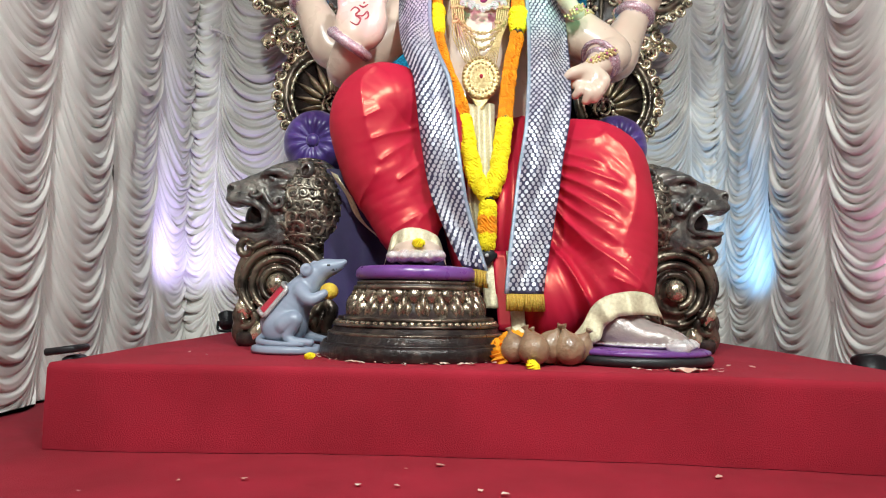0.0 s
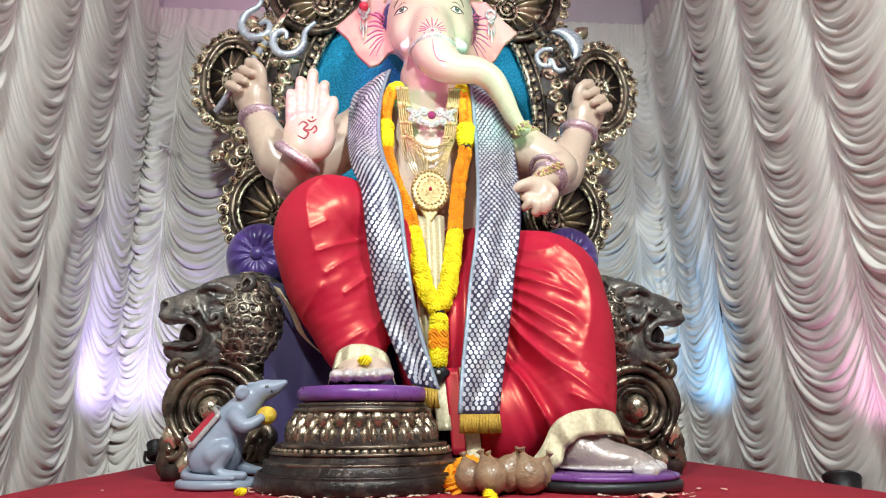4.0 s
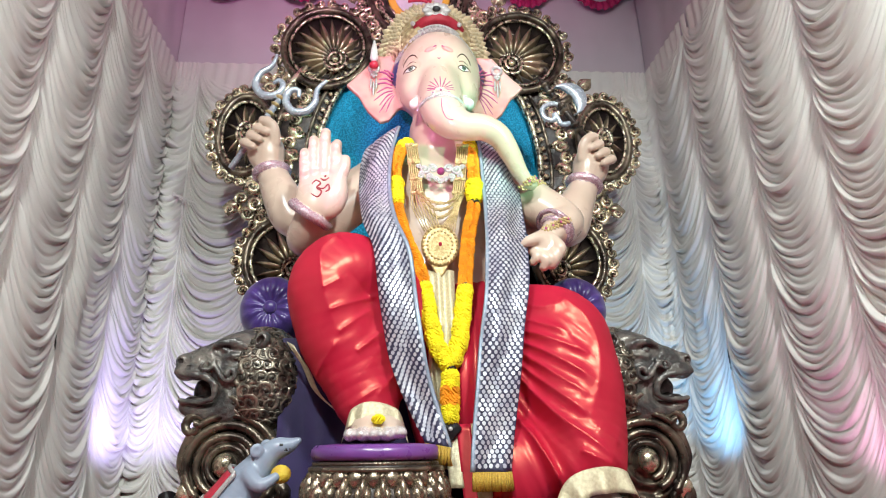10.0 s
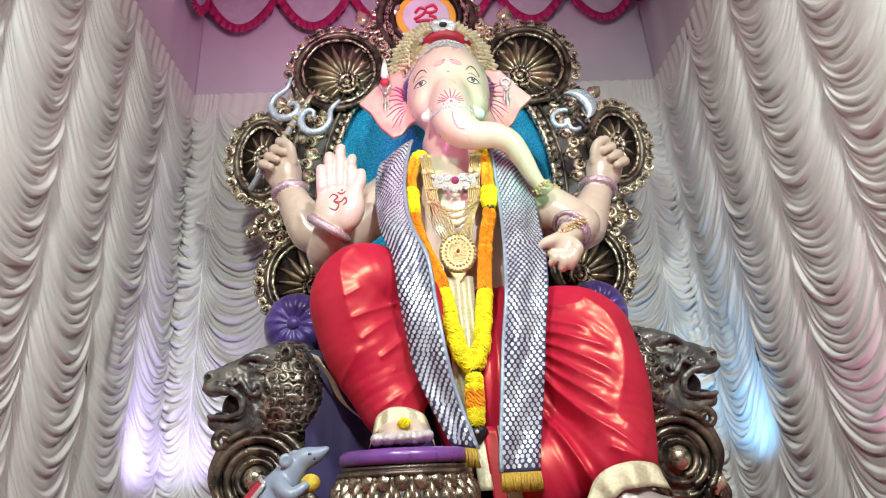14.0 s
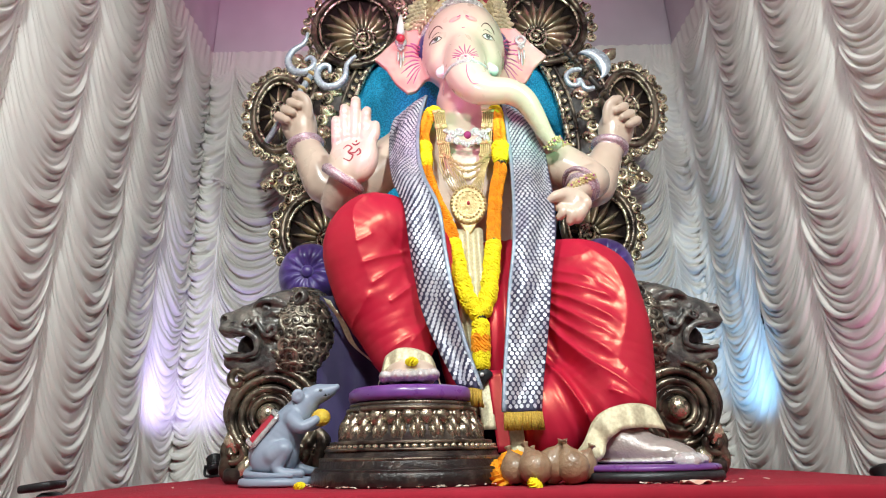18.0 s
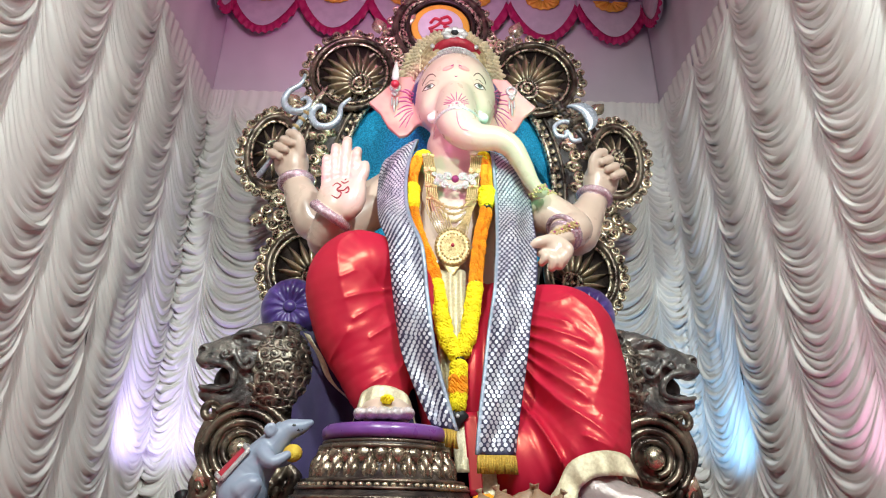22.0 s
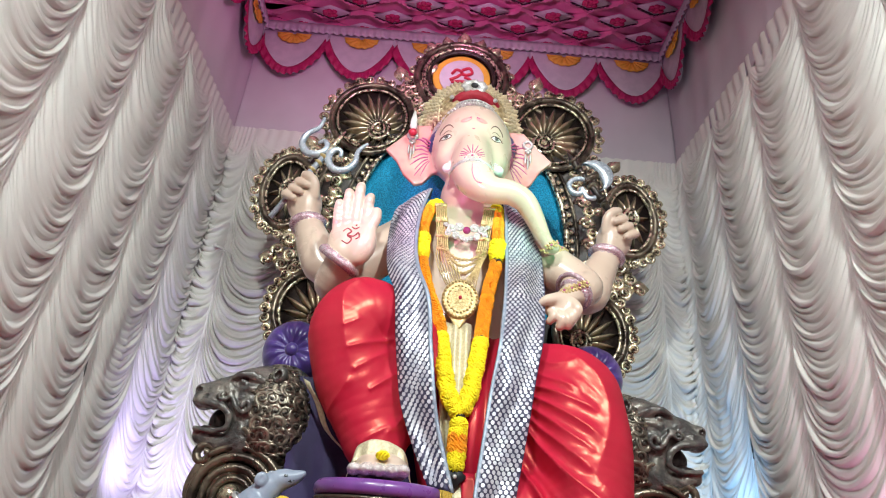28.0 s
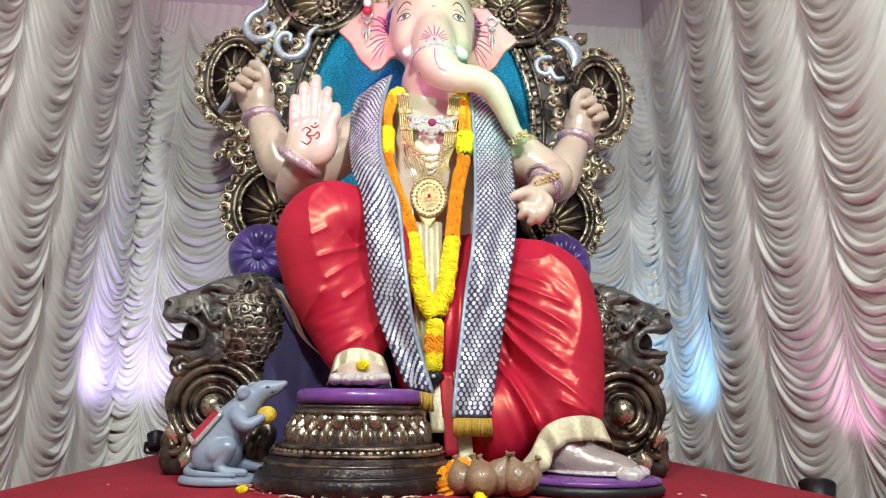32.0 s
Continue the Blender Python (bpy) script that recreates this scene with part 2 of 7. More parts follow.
def box(lo, hi, c=0.004):
    """A box with chamfered edges."""
    x0, y0, z0 = lo
    x1, y1, z1 = hi
    V = []
    for sx, ax in ((x0, 1), (x1, -1)):
        for sy, ay in ((y0, 1), (y1, -1)):
            for sz, az in ((z0, 1), (z1, -1)):
                V += [(sx, sy + ay * c, sz + az * c), (sx + ax * c, sy, sz + az * c), (sx + ax * c, sy + ay * c, sz)]
    bm = bmesh.new()
    for v in V:
        bm.verts.new(v)
    bmesh.ops.convex_hull(bm, input=bm.verts)
    bmesh.ops.dissolve_limit(bm, angle_limit=0.01, verts=bm.verts, edges=bm.edges)
    bmesh.ops.recalc_face_normals(bm, faces=bm.faces)
    bm.verts.index_update()
    out = [v.co.copy() for v in bm.verts], [[v.index for v in f.verts] for f in bm.faces]
    bm.free()
    return out


def spline(pts, n=8, closed=False):
    """Catmull-Rom through points of any width."""
    P = np.array(pts, float)
    k = len(P)
    out = []
    for i in range(k if closed else k - 1):
        a, b, c, d = (P[(i + j) % k] if closed else P[min(max(i + j, 0), k - 1)] for j in (-1, 0, 1, 2))
        for s in np.arange(n) / n:
            out.append(0.5 * (2 * b + (c - a) * s + (2 * a - 5 * b + 4 * c - d) * s * s + (3 * b - a - 3 * c + d) * s ** 3))
    if not closed:
        out.append(P[-1])
    return np.array(out)


def tube(path, radii, n=10, closed=False, flat=1.0, up=(0, 1, 0)):
    """A round (or flattened) tube along a path, ends closed."""
    P = np.array(path, float)[:, :3]
    k = len(P)
    r = np.full(k, radii) if np.isscalar(radii) else np.array(radii, float)
    T = np.roll(P, -1, 0) - np.roll(P, 1, 0) if closed else np.gradient(P, axis=0)
    V, F = [], []
    for i in range(k):
        t = Vector(T[i]).normalized()
        side = t.cross(Vector(up))
        if side.length < 1e-3:
            side = t.cross(Vector((1, 0, 0.01)))
        side.normalize()
        top = side.cross(t)
        for j in range(n):
            a = 2 * math.pi * j / n
            V.append(Vector(P[i]) + side * (r[i] * math.cos(a)) + top * (r[i] * flat * math.sin(a)))
    for i in range(k if closed else k - 1):
        for j in range(n):
            a, b = i * n, ((i + 1) % k) * n
            F.append((a + j, b + j, b + (j + 1) % n, a + (j + 1) % n))
    if not closed:
        F.append(tuple(range(n)))
        F.append(tuple(reversed(range((k - 1) * n, k * n))))
    return V, F


def lathe(profile, n=32, centre=(0, 0, 0), sx=1.0, sy=1.0):
    """Turned solid about z from (radius, height) pairs, bottom to top."""
    V, F = [], []
    for r, z in profile:
        for j in range(n):
            a = 2 * math.pi * j / n
            V.append((centre[0] + sx * r * math.cos(a), centre[1] + sy * r * math.sin(a), centre[2] + z))
    for i in range(len(profile) - 1):
        for j in range(n):
            F.append((i * n + j, i * n + (j + 1) % n, (i + 1) * n + (j + 1) % n, (i + 1) * n + j))
    F.append(tuple(reversed(range(n))))
    F.append(tuple(range((len(profile) - 1) * n, len(profile) * n)))
    return V, F


def ball(c=(0, 0, 0), r=(1, 1, 1), nu=10, nv=7):
    prof = [(max(0.02, math.sin(math.pi * i / nv)), -math.cos(math.pi * i / nv)) for i in range(nv + 1)]
    V, F = lathe(prof, nu)
    return [(c[0] + p[0] * r[0], c[1] + p[1] * r[1], c[2] + p[2] * r[2]) for p in V], F


def sheet(fn, nu, nv, thick=0.0):
    """A grid surface from fn(u, v) -> (point), with a back face when thick is a vector."""
    V = [fn(i / nu, j / nv) for j in range(nv + 1) for i in range(nu + 1)]
    F = [(j * (nu + 1) + i, j * (nu + 1) + i + 1, (j + 1) * (nu + 1) + i + 1, (j + 1) * (nu + 1) + i) for j in range(nv) for i in range(nu)]
    if thick:
        k = len(V)
        V += [tuple(np.array(p) + np.array(thick)) for p in V]
        F += [tuple(reversed([i + k for i in f])) for f in F]
        ring = [i for i in range(nu + 1)] + [j * (nu + 1) + nu for j in range(1, nv + 1)] + [nv * (nu + 1) + i for i in range(nu - 1, -1, -1)] + [j * (nu + 1) for j in range(nv - 1, 0, -1)]
        for a, b in zip(ring, ring[1:] + ring[:1]):
            F.append((b, a, a + k, b + k))
    return V, F


# ---- solids blended from simple shapes ----


def turn(rx, ry, rz):
    return np.array(Euler((radians(rx), radians(ry), radians(rz))).to_matrix())


def ell(c, r, rot=(0, 0, 0), k=0.03, m=0):
    """An ellipsoid."""
    c, r, A = np.array(c, float), np.array(r, float), turn(*rot).T

    def f(P):
        q = (P - c) @ A.T
        k0 = np.linalg.norm(q / r, axis=-1)
        k1 = np.linalg.norm(q / (r * r), axis=-1)
        return k0 * (k0 - 1) / np.maximum(k1, 1e-6)
    R = r.max()
    return f, c - R, c + R, k, m


def limb(pts, k=0.03, m=0, n=4):
    """A tapering round limb through (x, y, z, r) points."""
    S = spline(pts, n).astype(np.float32)

    def f(P):
        d = np.full(P.shape[:-1], 9.0, np.float32)
        for a, b in zip(S[:-1], S[1:]):
            ab, w = b[:3] - a[:3], P - a[:3]
            t = np.clip((w @ ab) / max(ab @ ab, 1e-9), 0, 1)
            w -= t[..., None] * ab
            d = np.minimum(d, np.sqrt(np.einsum("...i,...i", w, w)) - (a[3] + t * (b[3] - a[3])))
        return d
    R = S[:, 3].max()
    return f, S[:, :3].min(0) - R, S[:, :3].max(0) + R, k, m


def plate(pts, y, half, bow, k=0.03, m=0):
    """A flat leaf-like solid: an outline of (x, z), thickness half each way, bowed forwards by bow."""
    Q = np.array(pts, float)
    mid = Q.mean(0)

    def f(P):
        p = P[..., [0, 2]]
        d = np.full(p.shape[:-1], 9.0)
        ins = np.zeros(p.shape[:-1], bool)
        for a, b in zip(Q, np.roll(Q, -1, 0)):
            e, w = b - a, p - a
            t = np.clip((w @ e) / (e @ e), 0, 1)
            d = np.minimum(d, np.linalg.norm(w - t[..., None] * e, axis=-1))
            up = (a[1] <= p[..., 1]) != (b[1] <= p[..., 1])
            ins ^= up & (p[..., 0] < a[0] + (p[..., 1] - a[1]) * e[0] / (e[1] if abs(e[1]) > 1e-9 else 1e-9))
        d = np.where(ins, -d, d)
        yy = np.abs(P[..., 1] - y - bow * ((p[..., 0] - mid[0]) ** 2 + (p[..., 1] - mid[1]) ** 2) / 0.03) - half
        return np.maximum(d, yy) + 0.0
    return f, np.array((Q[:, 0].min(), y - half - 0.06, Q[:, 1].min())), np.array((Q[:, 0].max(), y + half + 0.06, Q[:, 1].max())), k, m


def carve(item):
    return item[:3] + (-abs(item[3]) - 1e-6, item[4])


def solid(items, h, relief=None):
    """Blends the shapes on a grid of step h and draws a skin of quads round them. Returns V, F and the material of each face."""
    lo = np.min([i[1] for i in items if i[3] >= 0], 0) - 4 * h
    hi = np.max([i[2] for i in items if i[3] >= 0], 0) + 4 * h
    n = np.ceil((hi - lo) / h).astype(int) + 1
    ax = [lo[i] + h * np.arange(n[i]) for i in range(3)]
    ax = [a.astype(np.float32) for a in ax]
    D = np.full(n, 1.0, np.float32)
    K = np.zeros(n, np.int16)
    st = 6
    for f, a, b, k, m in items:
        pad = abs(k) + 3 * h
        s = [slice(max(0, int((a[i] - pad - lo[i]) / h)), min(n[i], int((b[i] + pad - lo[i]) / h) + 2)) for i in range(3)]
        g = [ax[i][s[i]] for i in range(3)]
        m3 = tuple(len(v) for v in g)
        C = np.stack(np.meshgrid(*[v[0] + h * (st * np.arange(-(-len(v) // st)) + (st - 1) / 2) for v in g], indexing="ij"), -1).astype(np.float32)
        dc = f(C)
        near = (np.abs(dc) < pad + st * h * 1.6).repeat(st, 0).repeat(st, 1).repeat(st, 2)[:m3[0], :m3[1], :m3[2]]
        d = dc.astype(np.float32).repeat(st, 0).repeat(st, 1).repeat(st, 2)[:m3[0], :m3[1], :m3[2]].copy()
        w = np.argwhere(near)
        d[near] = f(np.stack([g[i][w[:, i]] for i in range(3)], -1))
        o = D[s[0], s[1], s[2]]
        if k < 0:
            D[s[0], s[1], s[2]] = np.maximum(o, -d)
            near = -d > o - 1e-9
        else:
            kk = max(k, 1e-4)
            w = np.maximum(kk - np.abs(o - d), 0) / kk
            near = d < o
            D[s[0], s[1], s[2]] = np.minimum(o, d) - w * w * kk / 4
        if m >= 0:
            K[s[0], s[1], s[2]] = np.where(near, m, K[s[0], s[1], s[2]])
    if relief is not None:
        band = np.abs(D) < 0.035
        w = np.argwhere(band)
        D[band] += relief(np.stack([ax[i][w[:, i]] for i in range(3)], -1).astype(np.float64))
    S = D < 0
    c = [S[i:n[0] - 1 + i, j:n[1] - 1 + j, l:n[2] - 1 + l] for i in (0, 1) for j in (0, 1) for l in (0, 1)]
    cnt = sum(x.astype(np.int8) for x in c)
    act = (cnt > 0) & (cnt < 8)
    idx = np.full(act.shape, -1, np.int64)
    cells = np.argwhere(act)
    idx[act] = np.arange(len(cells))
    acc = np.zeros((len(cells), 3))
    num = np.zeros(len(cells))
    for i in range(3):
        for p in (0, 1):
            for q in (0, 1):
                o0 = np.zeros(3, int)
                o0[(i + 1) % 3], o0[(i + 2) % 3] = p, q
                o1 = o0.copy()
                o1[i] = 1
                g0, g1 = cells + o0, cells + o1
                d0, d1 = D[tuple(g0.T)], D[tuple(g1.T)]
                x = (d0 < 0) != (d1 < 0)
                t = np.where(x, d0 / np.where(x, d0 - d1, 1), 0)
                acc += np.where(x[:, None], o0 + t[:, None] * (o1 - o0), 0)
                num += x
    V = lo + h * (cells + acc / num[:, None])
    F = []
    for i in range(3):
        j, l = (i + 1) % 3, (i + 2) % 3
        s0, s1 = [slice(None)] * 3, [slice(None)] * 3
        s0[i], s1[i] = slice(0, -1), slice(1, None)
        e = np.argwhere(S[tuple(s0)] != S[tuple(s1)])
        e = e[(e[:, j] > 0) & (e[:, l] > 0) & (e[:, j] < n[j] - 1) & (e[:, l] < n[l] - 1)]
        inside = S[tuple(e.T)]
        quad = []
        for dj, dl in ((0, 0), (1, 0), (1, 1), (0, 1)):
            g = e.copy()
            g[:, j] -= dj
            g[:, l] -= dl
            quad.append(idx[tuple(g.T)])
        quad = np.stack(quad, 1)
        quad[~inside] = quad[~inside][:, ::-1]
        F.append(quad)
    F = np.concatenate(F)
    mid = V[F].mean(1)
    g = np.clip(np.round((mid - lo) / h).astype(int), 0, n - 1)
    return V, F, K[tuple(g.T)]


def solid_mesh(name, items, h, mats, relief=None):
    V, F, k = solid(items, h, relief)
    me = bpy.data.meshes.new(name)
    me.vertices.add(len(V))
    me.vertices.foreach_set("co", V.astype(np.float32).ravel())
    me.loops.add(len(F) * 4)
    me.loops.foreach_set("vertex_index", F.astype(np.int32).ravel())
    me.polygons.add(len(F))
    me.polygons.foreach_set("loop_start", np.arange(len(F), dtype=np.int32) * 4)
    for m in mats:
        me.materials.append(m)
    me.polygons.foreach_set("material_index", k.astype(np.int32))
    me.polygons.foreach_set("use_smooth", np.ones(len(F), bool))
    me.update(calc_edges=True)
    me.validate()
    return me

# ---- the place ----
XL, XR, YB, ZF, ZP, ZC, ZT = -1.72, 1.84, 4.22, -0.02, 0.24, 3.29, 4.44
YF = -3.2
tagged(part("floor", box((XL - 0.6, YF, ZF - 0.1), (XR + 0.6, YB + 0.3, ZF)), M_CARPET), "red felt carpet floor of the stage", "floor", kind="structure")
tagged(part("wall_north", box((XL - 0.6, YB + 0.10, ZF), (XR + 0.6, YB + 0.2, ZT + 0.3)), M_WALL), "cloth backing wall behind the throne", "wall", kind="structure")
tagged(part("wall_west", box((XL - 0.22, YF, ZF), (XL - 0.12, YB + 0.1, ZT + 0.3)), M_WALL), "cloth backing wall", "wall", kind="structure")
tagged(part("wall_east", box((XR + 0.12, YF, ZF), (XR + 0.22, YB + 0.1, ZT + 0.3)), M_WALL), "cloth backing wall", "wall", kind="structure")
tagged(part("wall_south", box((XL - 0.6, YF - 0.1, ZF), (XR + 0.6, YF, ZT + 0.3)), M_WALL), "plain wall at the far end of the hall", "wall", kind="structure")


def upper_sheet(name, a, b, nrm, seed):
    """A plain cloth with slight upright creases, from the curtain's top to the ceiling."""
    rng = np.random.RandomState(seed)
    ph = rng.rand(6) * 6.3
    a, b, nrm = np.array(a), np.array(b), np.array(nrm)
    L = np.linalg.norm(b - a)

    def fn(u, v):
        p = a + (b - a) * u
        d = 0.007 * math.sin(u * L * 9 + ph[0] + 0.8 * v) + 0.004 * math.sin(u * L * 23 + ph[1] + 1.4 * v) + 0.006 * math.sin(v * 5 + ph[2] + u * L * 2)
        return tuple(p + nrm * d + np.array((0, 0, ZC - 0.12 + v * (ZT - ZC + 0.2))))
    return tagged(part(name, sheet(fn, int(L * 30), 20, tuple(-nrm * 0.006)), M_SHEET), "plain pinkish-white cloth stretched above the curtain, coloured light painted in as mauve", "wall cloth", kind="structure")


upper_sheet("trim_north", (XL, YB - 0.01, 0), (XR, YB - 0.01, 0), (0, -1, 0), 1)
upper_sheet("trim_west", (XL + 0.01, YF, 0), (XL + 0.01, YB, 0), (1, 0, 0), 2)
upper_sheet("trim_east", (XR - 0.01, YF, 0), (XR - 0.01, YB, 0), (-1, 0, 0), 3)


def panel(name, a, along, nrm, width, seed, parent, z0=ZF + 0.01, fine=1.0, deep=1.0):
    """One column of a ruched curtain: swags of cloth that sag between two gathered seams. Rows of the grid follow the swags."""
    rng = np.random.RandomState(seed)
    nu, pitch = 30, 0.045 * rng.uniform(0.92, 1.08)
    step = pitch / (6.5 * fine)
    sag0 = 0.31 * min(1.0, width / 0.5)
    zc = np.arange(z0 - sag0 * 1.35, ZC + 0.02, step)
    nv = len(zc) - 1
    t = np.linspace(-1, 1, nu + 1)
    t = np.sign(t) * (1 - (1 - np.abs(t)) ** 1.25)
    u = (t + 1) / 2
    U = np.abs(t)[None, :] + np.zeros((nv + 1, 1))
    slow = sum(rng.uniform(0.3, 1) * np.sin(zc * w + rng.rand() * 6.3) for w in (1.3, 2.9, 5.3)) / 2
    sag = (sag0 * (1 + 0.16 * slow))[:, None]
    shape = 0.66 * U ** 1.9 + 0.42 * U ** 5 + 0.10 * math.sin(seed * 1.7) * t[None, :]
    phase = (zc / pitch + 0.8 * slow)[:, None] + 0.16 * np.sin(zc * 19 + seed)[:, None] + 0.22 * np.sin(zc * 7.3 + 2 * seed)[:, None]
    k = np.floor(phase).astype(int)
    fr = phase - k
    amp_k = rng.uniform(0.4, 1.4, 600)[k % 600] * (0.8 + 0.28 * np.sin(3.3 * t[None, :] + 6.3 * rng.rand(600)[k % 600]))
    Z = zc[:, None] + sag * shape + 0.012 * np.sin(zc[:, None] * 9 + 2.6 * t[None, :] + seed) + 0.004 * np.sin(zc[:, None] * 47 + 5 * t[None, :])
    Z = np.clip(Z, z0, ZC)
    prof = np.sin(math.pi * fr ** 0.72) ** 0.7
    d = 0.036 * (1 - U ** 2.2) + 0.032 * deep * (1 - U ** 9) * amp_k * (prof + 0.12 * np.sin(4 * math.pi * fr)) + 0.012 * slow[:, None] * (1 - U)
    d = d + 0.005 * U ** 8 * np.sin(Z * 190 + seed)
    head = np.clip((Z - (ZC - 0.26 - 0.10 * (1 - U))) / 0.16, 0, 1)
    pleat = 0.018 * np.abs(np.sin((t[None, :] + 1) * math.pi * 3 + 0.5 * np.sin(Z * 9))) + 0.012
    d = d * (1 - head) + pleat * head
    if seed % 5 == 2:
        low = np.clip((1.35 + 0.3 * u[None, :] - Z) / 0.3, 0, 1) * np.clip((Z - 0.75 - 0.5 * u[None, :]) / 0.3, 0, 1)
        d = d * (1 - 0.7 * low) + 0.7 * low * (0.02 + 0.018 * np.sin(u[None, :] * 22 + Z * 2))
    a, along, nrm = np.array(a), np.array(along), np.array(nrm)
    P = a[None, None] + along[None, None] * (u[None, :, None] * width) + nrm[None, None] * d[..., None]
    P = P + np.zeros_like(P)
    P[..., 2] = Z
    i = np.arange(nv)[:, None] * (nu + 1) + np.arange(nu)[None]
    F = np.stack([i, i + 1, i + nu + 2, i + nu + 1], -1).reshape(-1, 4)
    if np.dot(np.cross(along, (0, 0, 1)), nrm) < 0:
        F = F[:, ::-1]
    me = bpy.data.meshes.new(name)
    me.vertices.add(P.shape[0] * P.shape[1])
    me.vertices.foreach_set("co", P.astype(np.float32).ravel())
    me.loops.add(len(F) * 4)
    me.loops.foreach_set("vertex_index", F.astype(np.int32).ravel())
    me.polygons.add(len(F))
    me.polygons.foreach_set("loop_start", np.arange(len(F), dtype=np.int32) * 4)
    me.polygons.foreach_set("use_smooth", np.ones(len(F), bool))
    me.materials.append(M_CURTAIN)
    me.update(calc_edges=True)
    return put(name, me, parent)


def seam(at, nrm, seed, parent):
    """The gathered tape between two columns: a narrow crinkled ridge."""
    rng = np.random.RandomState(seed)
    z = np.arange(ZF + 0.02, ZC - 0.1, 0.014)
    p = [(at[0] + nrm[0] * 0.006 + rng.uniform(-1, 1) * 0.003, at[1] + nrm[1] * 0.006 + rng.uniform(-1, 1) * 0.003, v) for v in z]
    r = [0.006 + 0.006 * abs(math.sin(i * 1.3 + seed)) * rng.uniform(0.5, 1) for i in range(len(z))]
    return part("seam", tube(p, r, 6), M_CURTAIN, parent, "gathered seam tape")


c_w = thing("ruched_curtain", (XL, 1.0, ZF), "cream ruched curtain in sagging swags, hung along a side wall", "curtain", "ruched curtains")
c_e = thing("ruched_curtain", (XR, 1.0, ZF), "cream ruched curtain in sagging swags, lit by coloured uplights", "curtain", "ruched curtains")
c_n = thing("ruched_curtain", (0.1, YB, ZF), "cream ruched curtain behind the throne, with its shadow", "curtain", "ruched curtains")
for i in range(9):
    y = 4.22 - 0.5 * (i + 1)
    panel("curtain_panel", (XL, y, 0), (0, 1, 0), (1, 0, 0), 0.5, 11 + i, c_w, fine=1.0 if y > 1.2 else 0.5)
    seam((XL, y), (1, 0), 30 + i, c_w)
for i in range(9):
    y = 4.08 - 0.54 * (i + 1)
    if i == 0:
        panel("curtain_panel", (XR, 4.08, 0), (0, 1, 0), (-1, 0, 0), 0.14, 61, c_e)
        seam((XR, 4.08), (-1, 0), 50, c_e)
    panel("curtain_panel", (XR, y, 0), (0, 1, 0), (-1, 0, 0), 0.54, 62 + i, c_e, fine=1.0 if y > 1.2 else 0.5)
    seam((XR, y), (-1, 0), 51 + i, c_e)
xs = [XL, -1.53, -1.0, -0.48, 0.06, 0.6, 1.13, 1.64, XR]
for i in range(8):
    panel("curtain_panel", (xs[i], YB - 0.02, 0), (1, 0, 0), (0, -1, 0), xs[i + 1] - xs[i], 80 + i, c_n, deep=2.0)
    if i:
        seam((xs[i], YB - 0.02), (0, -1), 90 + i, c_n)

# ceiling: a maroon sheet, rows of frilled cloth and white diamonds with rosettes on it
def ceiling_mesh():
    Vs, Fs, Ms = [], [], []

    def add(VF, m):
        k = len(Vs)
        Vs.extend([tuple(p) for p in VF[0]])
        Fs.extend([tuple(i + k for i in f) for f in VF[1]])
        Ms.extend([m] * len(VF[1]))
    add(box((XL - 0.1, YF, ZT + 0.06), (XR + 0.1, YB - 0.16, ZT + 0.12)), 1)
    add(box((XL - 0.1, YB - 0.16, ZT + 0.062), (XR + 0.1, YB + 0.1, ZT + 0.12)), 0)
    dx, dy = 0.53, 0.165
    rows = 24
    for j in range(rows):
        y = 4.17 - dy * j
        off = 0.25 + (dx / 2 if j % 2 else 0)
        n = int((XR - XL) / 0.0125)

        def frill(u, v, y=y, off=off):
            x = XL + 0.03 + u * (XR - XL - 0.06)
            tri = abs(((x - off) / dx + 0.5) % 1.0 - 0.5) * 2
            back = y + 0.105 * (1 - tri)
            w = 0.008 * math.sin(x * 190 + 3 * math.sin(x * 11 + y * 7)) * v
            return (x + 0.004 * v * math.sin(x * 60 + y * 31), back - 0.02 * v + w, ZT + 0.035 - (0.075 + 0.012 * math.sin(x * 37 + y * 19)) * v)
        if j < 14:
            add(sheet(frill, n, 3), 1)

        def cloth(u, v, y=y, off=off):
            x = XL + 0.03 + u * (XR - XL - 0.06)
            tri = abs(((x - off) / dx + 0.5) % 1.0 - 0.5) * 2
            return (x, y - 0.14 + v * (0.14 + 0.105 * (1 - tri)), ZT + 0.04)
        if j < 14:
            add(sheet(cloth, 60, 1), 1)
        x = off - 5 * dx
        while x < XR - 0.12:
            if x > XL + 0.12 and j < 12:
                zz, r, ry = ZT - 0.03, 0.165, 0.068
                yc = y + 0.0
                pts = [(x - r, yc, zz), (x, yc - ry, zz), (x + r, yc, zz), (x, yc + ry, zz)]
                add(([*pts, *[(p[0], p[1], p[2] + 0.012) for p in pts]], [(0, 1, 2, 3), (0, 4, 5, 1), (1, 5, 6, 2), (2, 6, 7, 3), (3, 7, 4, 0)]), 2)
                # Black copy set back behind the patch: its shadow outline as a solid shape.
                o = [(p[0] + 0.0, p[1] + 0.028, p[2] + 0.006) for p in pts]
                add(([*o, *[(p[0], p[1], p[2] + 0.004) for p in o]], [(0, 1, 2, 3), (0, 4, 5, 1), (1, 5, 6, 2), (2, 6, 7, 3), (3, 7, 4, 0)]), 3)
                for q in range(7):
                    a = q * 0.9
                    rr = 0.0 if q == 0 else 0.036
                    add(ball((x + rr * 1.3 * math.cos(a), yc + rr * 0.7 * math.sin(a), zz - 0.012), (0.03, 0.02, 0.016), 7, 4), 4)
            x += dx
    return Vs, Fs, Ms


